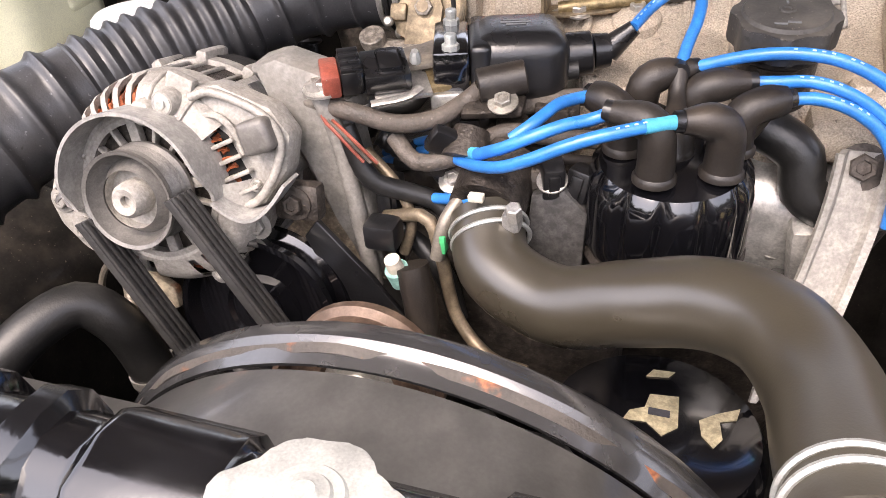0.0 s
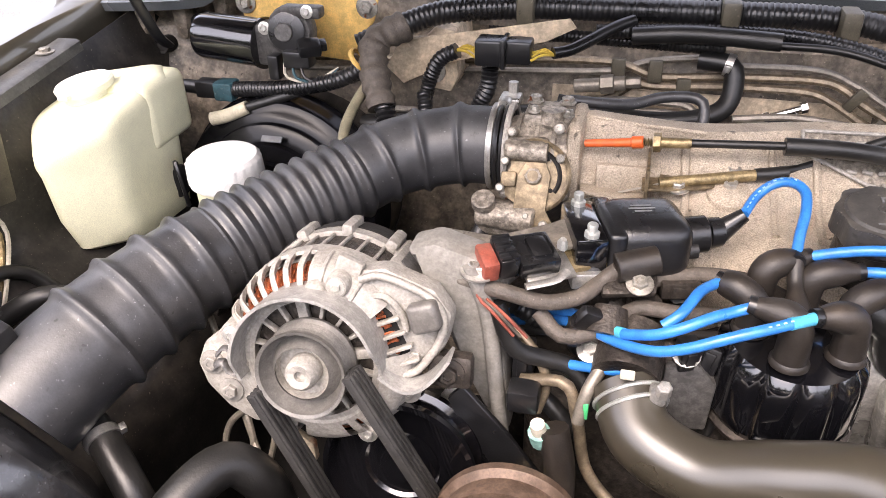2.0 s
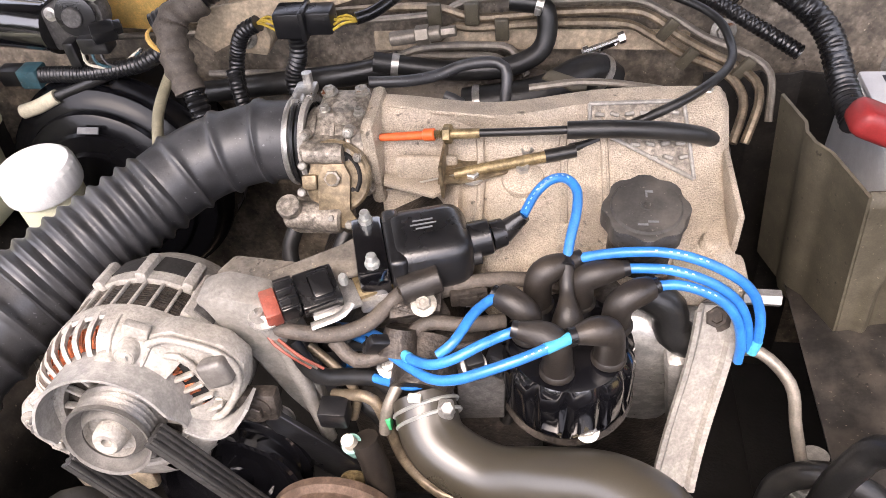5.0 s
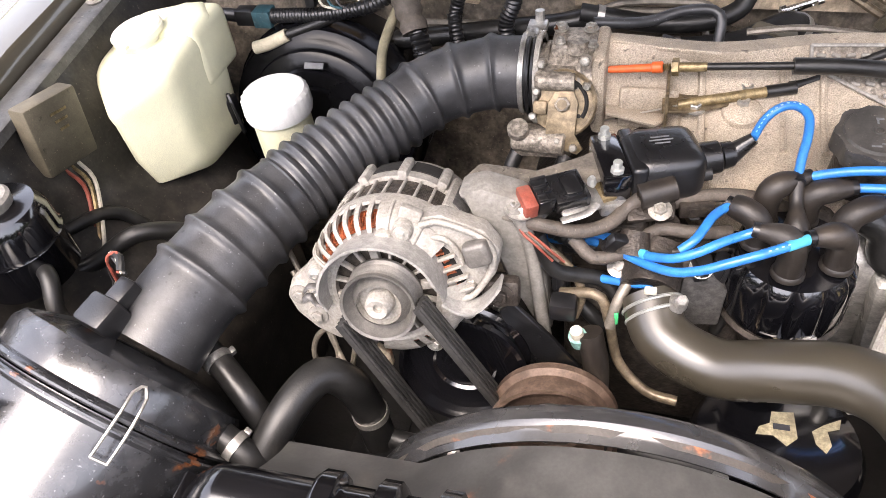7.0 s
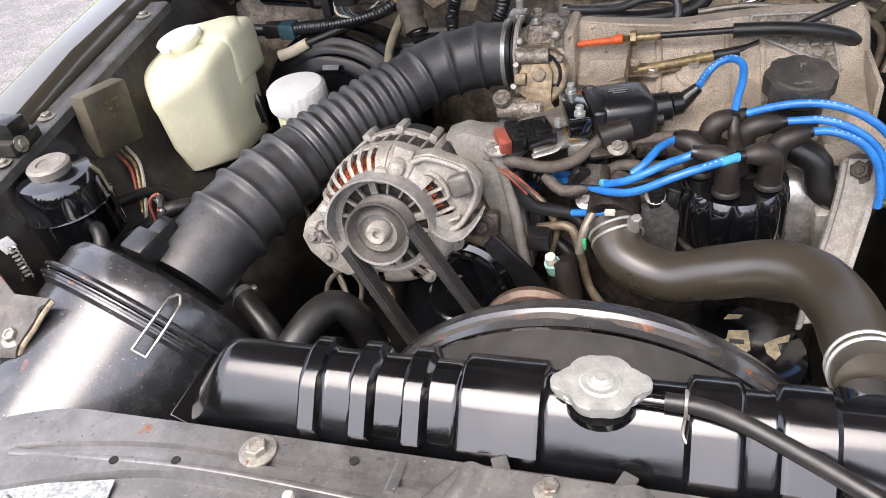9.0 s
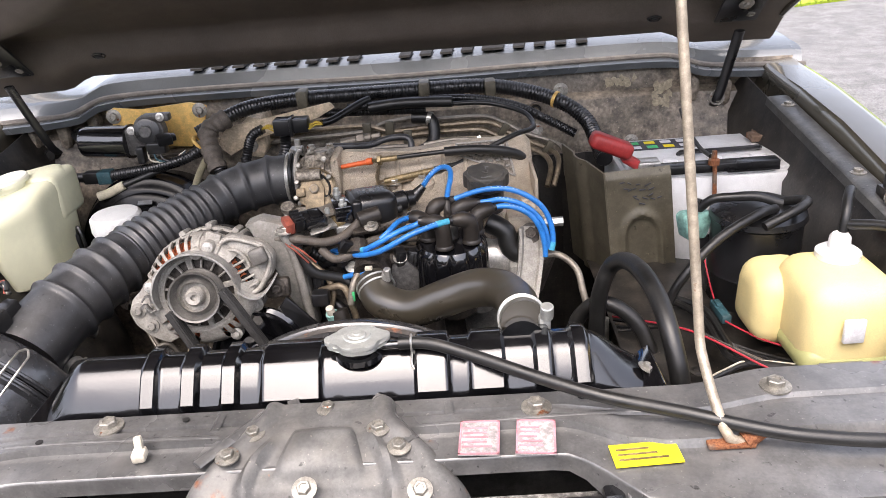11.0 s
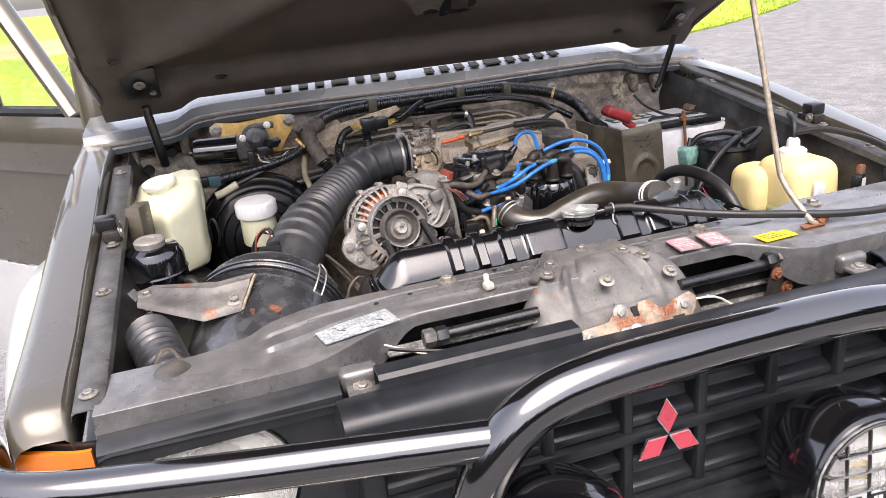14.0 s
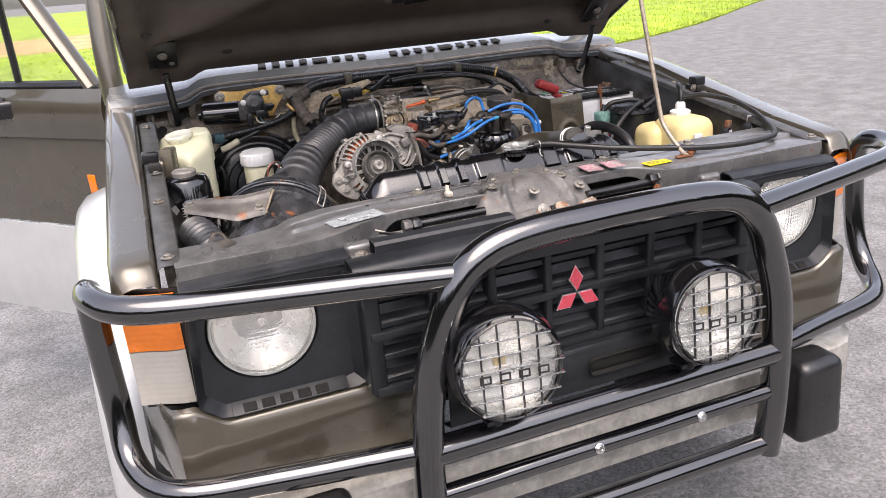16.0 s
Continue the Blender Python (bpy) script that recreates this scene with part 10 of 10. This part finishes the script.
tube(bm, [(-0.262, 0.915, 1.07), (-0.25, 0.895, 1.03), (-0.245, 0.88, 0.98)], corrugated(0.0125, 0.16, 0.006), 14, 0.0016)
part("down_conduit", bm, "plastic", hl)
bm = bmesh.new()
tube(bm, [(-0.222, 0.94, 1.07), (-0.215, 0.925, 1.04), (-0.205, 0.91, 1.0)], corrugated(0.0085, 0.14, 0.005), 12, 0.0016)
part("down_conduit", bm, "plastic", hl)
bm = bmesh.new()
tube(bm, [(-0.28, 0.95, 1.1), (-0.33, 0.945, 1.075), (-0.4, 0.955, 1.058), (-0.46, 0.97, 1.048), (-0.49, 0.978, 1.042)], corrugated(0.01, 0.14, 0.0055), 12, 0.0016)
part("side_conduit", bm, "plastic", hl)
bm = bmesh.new()
lathe(bm, [(0.013, -0.003), (0.0155, -0.002), (0.0155, 0.002), (0.013, 0.003)], at((-0.3, 0.95, 1.1), (-0.6, 0, -0.5)), 16)
part("yellow_tape", bm, "ochre", hl)
bm = bmesh.new()
lathe(bm, [(0.0142, -0.003), (0.0155, -0.002), (0.0155, 0.002), (0.0142, 0.003)], at((0.335, 1.013, 1.115), (0.7, -0.4, -0.25)), 16)
part("yellow_tape", bm, "ochre", hl)
for x, y, z in ((-0.12, 1.02, 1.149), (0.1, 1.036, 1.145), (0.22, 1.04, 1.138)):
    bm = bmesh.new()
    box(bm, (x, y, z), (0.02, 0.034, 0.033), None, 0.004)
    part("loom_strap", bm, "olive", hl, "olive metal loom strap")
tc_ = thing("teal_connector", (-0.505, 0.98, 1.03), "dark teal and black wiring connector", "connector")
bm = bmesh.new()
box(bm, (-0.495, 0.978, 1.042), (0.026, 0.026, 0.024), None, 0.003)
part("teal_half", bm, "teal_dark", tc_)
bm = bmesh.new()
box(bm, (-0.522, 0.98, 1.042), (0.028, 0.022, 0.022), None, 0.003)
tube(bm, [(-0.535, 0.98, 1.042), (-0.565, 0.985, 1.04), (-0.6, 1.0, 1.02)], 0.009, 10, 0.006)
part("black_half", bm, "plastic", tc_)
lay(0.0, 0.018, 0.0)
cn2 = thing("black_connector", (-0.132, 0.935, 1.1), "black multi-pin connector with yellow wires", "connector")
bm = bmesh.new()
box(bm, (-0.148, 0.935, 1.118), (0.03, 0.03, 0.028), None, 0.003)
box(bm, (-0.116, 0.936, 1.119), (0.028, 0.026, 0.025), None, 0.003)
box(bm, (-0.132, 0.935, 1.118), (0.006, 0.034, 0.032), None, 0.002)
part("body", bm, "plastic", cn2)
for k in range(5):
    for s in (-1, 1):
        bm = bmesh.new()
        x0 = -0.132 + s * 0.03
        tube(bm, [(x0, 0.925 + 0.005 * k, 1.112 + 0.003 * (k % 3)), (x0 + s * 0.012, 0.927 + 0.004 * k, 1.118 + 0.003 * (k % 2)), (x0 + s * 0.024, 0.935, 1.116)], 0.0015, 6, 0.004)
        part("wire", bm, "wire_y", cn2)
bm = bmesh.new()
tube(bm, [(-0.185, 0.935, 1.116), (-0.205, 0.935, 1.105), (-0.218, 0.935, 1.08), (-0.222, 0.925, 1.05), (-0.214, 0.905, 1.0)], corrugated(0.009, 0.14, 0.005), 12, 0.0016)
part("cable_tail", bm, "plastic", cn2)
bm = bmesh.new()
tube(bm, [(-0.08, 0.936, 1.118), (-0.06, 0.95, 1.12), (-0.02, 0.985, 1.135), (0.0, 1.0, 1.14)], 0.0065, 10, 0.006)
part("cable_tail", bm, "plastic", cn2)
lay(0.0, 0.023, 0.01)
hose_thing("breather_hose", [(0.0, 0.975, 1.118), (0.05, 0.975, 1.122), (0.1, 0.972, 1.122), (0.15, 0.965, 1.121)], 0.0095, "rubber", "black rubber sleeve along the firewall")
lay(0.022, 0.005, -0.012)
hose_thing("clutch_pipe", [(-0.31, 0.955, 1.095), (-0.38, 0.95, 1.075), (-0.44, 0.945, 1.055), (-0.475, 0.94, 1.045)], 0.006, "rubber", "slanting black hydraulic pipe", "pipe")
hose_thing("pipe_end", [(-0.472, 0.94, 1.046), (-0.5, 0.935, 1.035), (-0.52, 0.932, 1.03)], 0.0085, "beige_end", "beige hydraulic pipe end", "pipe")
lay(-0.01, 0.02, -0.015)
hose_thing("vacuum_hose", [(-0.285, 0.94, 1.085), (-0.292, 0.915, 1.07), (-0.296, 0.885, 1.052), (-0.292, 0.855, 1.03), (-0.29, 0.83, 1.0)], 0.0062, "olive_hose", "beige brake servo vacuum hose")
lay(0.007, 0.052, 0.004)
lay()
PIPES = [([(-0.4, 1.045, 1.07), (-0.173, 1.04, 1.079), (-0.106, 1.04, 1.084), (-0.017, 1.045, 1.083), (0.033, 1.045, 1.069), (0.108, 1.045, 1.073), (0.197, 1.04, 1.076), (0.226, 1.03, 1.073), (0.25, 1.02, 1.058), (0.28, 1.01, 1.044), (0.314, 0.995, 1.032), (0.331, 0.975, 1.025), (0.332, 0.955, 1.01), (0.32, 0.93, 0.98)], 0.005, "gold_pipe"),
         ([(-0.06, 1.03, 1.03), (-0.018, 1.035, 1.044), (0.008, 1.04, 1.061), (0.033, 1.04, 1.059), (0.108, 1.04, 1.063), (0.192, 1.035, 1.064), (0.222, 1.025, 1.056), (0.259, 1.015, 1.036), (0.293, 1.0, 1.028), (0.313, 0.98, 1.02), (0.319, 0.96, 1.005), (0.308, 0.93, 0.98)], 0.005, "gold_pipe"),
         ([(-0.294, 1.02, 1.016), (-0.194, 1.02, 1.017), (-0.084, 1.02, 1.026), (-0.03, 1.025, 1.043), (0.047, 1.025, 1.045), (0.075, 1.02, 1.041), (0.091, 1.0, 1.02)], 0.0045, "grey_pipe"),
         ([(-0.3, 1.015, 1.004), (-0.125, 1.02, 1.015), (-0.07, 1.025, 1.033), (-0.005, 1.025, 1.033), (0.06, 1.015, 1.034), (0.073, 1.0, 1.01)], 0.0045, "grey_pipe"),
         ([(0.1, 1.048, 1.085), (0.2, 1.045, 1.086), (0.24, 1.03, 1.076), (0.28, 1.016, 1.056), (0.325, 1.0, 1.042), (0.345, 0.98, 1.03), (0.346, 0.955, 0.99)], 0.0042, "grey_pipe"),
         ([(-0.45, 1.04, 1.055), (-0.3, 1.042, 1.06), (-0.15, 1.045, 1.066), (-0.02, 1.048, 1.072), (0.02, 1.05, 1.085), (0.1, 1.052, 1.094)], 0.0042, "grey_pipe")]
for p, r, mt in PIPES:
    hose_thing("firewall_pipe", p, r, mt, "thin metal pipe along the firewall", "pipe", 0.01, 8)
for x, y, z in ((0.24, 1.018, 1.064), (0.262, 1.006, 1.036), (0.318, 0.988, 1.034), (-0.24, 1.036, 1.074)):
    bm = bmesh.new()
    box(bm, (0, 0, 0), (0.012, 0.006, 0.026), pose(x, y, z, 0, 35, 0), 0.0015)
    solo("pipe_clip", bm, "olive", "olive metal pipe clip", "clip")
bm = bmesh.new()
sheet(bm, lambda u, v: (-0.09 + 0.36 * u, 1.054 - 0.004 * v, 1.05 - 0.022 * v - 0.006 * u * u), 24, 3, 0.003)
part("speckled_strip", bm, "tan_plate", car, "dusty speckled strip on the firewall")
bm = bmesh.new()
prism(bm, [(-0.283, 1.08), (-0.263, 1.113), (-0.187, 1.125), (-0.068, 1.145), (-0.06, 1.135), (-0.094, 1.118), (-0.205, 1.09), (-0.262, 1.06)], 0.004, Matrix(((1, 0, 0, 0), (0, 0, 1, 0.992), (0, 1, 0, 0), (0, 0, 0, 1))), 0.001)
tp = part("torn_pad", bm, "tan_plate", car, "pale tan torn pad on the firewall")
for r in (0.012, 0.0075):
    bm = bmesh.new()
    lathe(bm, [(r - 0.002, 0), (r, 0.002), (r + 0.003, 0.0), (r + 0.003, -0.004)], at((0.302, 1.035, 1.092), (0.0, -1, 0.15)), 24)
    part("panel_hole_rim", bm, "firewall" if r > 0.01 else "dark", car)
hose_thing("firewall_hose", [(-0.32, 1.0, 1.0), (-0.2, 0.99, 1.02), (-0.1, 0.985, 1.035), (-0.05, 0.99, 1.045)], 0.013, "rubber", "black hose behind the intake duct")
hose_thing("firewall_loom", [(-0.16, 1.0, 1.125), (-0.06, 1.02, 1.118), (0.04, 1.028, 1.112), (0.1, 1.03, 1.11)], corrugated(0.008, 0.14, 0.005), "plastic", "slim corrugated loom along the firewall", "wiring loom", 0.0016, 10)
hose_thing("firewall_loom", [(-0.15, 0.965, 1.1), (-0.152, 0.96, 1.075), (-0.162, 0.955, 1.045), (-0.15, 0.94, 1.0)], corrugated(0.0105, 0.14, 0.005), "plastic", "corrugated loom dropping behind the duct", "wiring loom", 0.0016, 12)
lay(0.007, 0.052, 0.004)
for x in (0.022, 0.055, -0.02):
    bm = bmesh.new()
    box(bm, (x, 0.985, 1.074 - (0.02 if x > 0.03 else 0)), (0.016, 0.008, 0.026), None, 0.002)
    solo("pipe_clip", bm, "olive", "olive metal pipe clip", "clip")
lay(0.0, 0.022, 0.0)
bm = bmesh.new()
for k, (r, l0, l1) in enumerate(((0.008, 0.0, 0.03), (0.011, 0.03, 0.045), (0.0085, 0.045, 0.058), (0.006, 0.058, 0.075))):
    a = Vector((-0.06, 0.985, 1.065))
    d = Vector((1, 0.0, 0.12)).normalized()
    cyl(bm, a + d * l0, a + d * l1, r, None, 6 if k in (1, 3) else 12, 0.0008)
solo("pipe_union", bm, "grey_pipe", "brass and steel pipe union", "union")
lay(0.004, 0.06, -0.012)
hose_thing("heater_pipe_hose", [(-0.08, 0.92, 1.065), (0.0, 0.925, 1.05), (0.06, 0.925, 1.052), (0.095, 0.935, 1.06), (0.108, 0.945, 1.075), (0.108, 0.955, 1.1), (0.1, 0.96, 1.108), (0.07, 0.965, 1.11)], 0.011, "rubber", "black hooked heater hose behind the plenum")
hose_thing("heater_pipe_hose", [(0.02, 0.9, 1.02), (0.1, 0.905, 1.03), (0.14, 0.925, 1.04), (0.16, 0.94, 1.038), (0.18, 0.95, 1.02)], 0.02, "rubber", "thick black heater hose behind the plenum")
hose_thing("heater_pipe_hose", [(0.06, 0.86, 1.03), (0.1, 0.862, 1.035), (0.15, 0.875, 1.03), (0.18, 0.9, 1.01)], 0.013, "rubber", "black heater hose behind the plenum")
lay(0.0, 0.018, 0.006)
hose_thing("vacuum_tube", [(-0.05, 0.842, 1.096), (-0.015, 0.852, 1.091), (0.01, 0.867, 1.087), (0.036, 0.877, 1.092), (0.065, 0.882, 1.092), (0.077, 0.877, 1.085), (0.076, 0.862, 1.06)], 0.0055, "duct", "grey vacuum tube behind the throttle body")
hose_thing("vacuum_tube", [(0.02, 0.85, 1.075), (0.035, 0.845, 1.07), (0.038, 0.84, 1.05)], 0.0055, "duct", "short grey vacuum tube")
lay(0.014, 0.09, -0.022)
bm = bmesh.new()
m = at((0.158, 0.94, 1.062), (1, 0.2, 0.3))
cyl(bm, m @ Vector((0, 0, -0.022)), m @ Vector((0, 0, 0.022)), 0.0035, None, 8)
lathe(bm, [(0, 0.02), (0.0065, 0.02), (0.0065, 0.027), (0, 0.027)], m, 6)
lathe(bm, [(0, -0.02), (0.006, -0.02), (0.006, -0.014), (0, -0.014)], m, 8)
tube(bm, [m @ Vector((0.0, -0.004, -0.016)), m @ Vector((0.012, -0.012, 0)), m @ Vector((0.0, -0.004, 0.016))], 0.003, 6, 0.004)
solo("screw_clamp", bm, "chrome", "bright screw clamp on the heater hose", "clamp")
lay(-0.01, 0.048, 0.0)
bm = bmesh.new()
prism(bm, [(0.12, 0.865), (0.128, 0.88), (0.165, 0.856), (0.163, 0.842), (0.15, 0.842)], 0.003, pose(0, 0, 0, 0, 0, 0), 0.001, 1.07)
solo("lifting_eye", bm, "olive", "olive steel lifting eye behind the plenum", "bracket")
lay(0.0, 0.036, -0.006)
bm = bmesh.new()
tube(bm, [(0.1, 0.825, 1.1), (0.15, 0.828, 1.104), (0.2, 0.826, 1.1), (0.24, 0.815, 1.098)], 0.0035, 8, 0.01)
solo("rear_pipe", bm, "grey_pipe", "thin pipe along the back of the plenum", "pipe")
lay()
# pale torn patch and lighter panel parts of the firewall
M["patch"] = mat("bare_primer_patch", (0.4, 0.34, 0.24), 0.7, 0.0, 0.25, 300, 60, 0.2, dust=0.3)
rng = random.Random(5)
def flake(name, c, w, h, n, label):
    bm = bmesh.new()
    for k in range(n):
        x, z = c[0] + rng.uniform(-w, w), c[2] + rng.uniform(-h, h)
        pts = []
        for j in range(8):
            a = 2 * math.pi * j / 8
            r = rng.uniform(0.003, 0.008)
            pts.append((x + r * math.cos(a), z + r * math.sin(a) * 1.3))
        prism(bm, pts, 0.0006, Matrix(((1, 0, 0, 0), (0, 0, -1, c[1] - 0.0008 * k), (0, 1, 0, 0), (0, 0, 0, 1))))
    tagged(part(name, bm, "patch", car, label), kind="stuff")
flake("flaked_paint", (0.535, 1.055, 1.1), 0.014, 0.026, 20, "flaked pale patch on the firewall")
flake("flaked_paint", (0.46, 1.07, 1.126), 0.03, 0.005, 14, "flaked pale patch on the firewall")
bm = bmesh.new()
prism(bm, [(-0.24, 1.055), (-0.236, 1.115), (-0.222, 1.128), (-0.2, 1.124), (-0.196, 1.07), (-0.205, 1.05)], 0.09, Matrix(((1, 0, 0, 0), (0, 0, 1, 1.0), (0, 1, 0, 0), (0, 0, 0, 1))), 0.003)
part("firewall_bracket", bm, "tan_plate", car, "pale dusty bracket on the firewall")
bolts(car, [((-0.225, 1.0, 1.075), (0, -1, 0.2)), ((0.35, 1.05, 1.122), (0, -1, 0.1)), ((0.3, 1.03, 1.055), (0, -1, 0.3)), ((0.47, 1.0, 1.03), (0, -1, 0.1)), ((0.62, 1.0, 1.1), (0, -1, 0.1))], 0.008, 0.008)
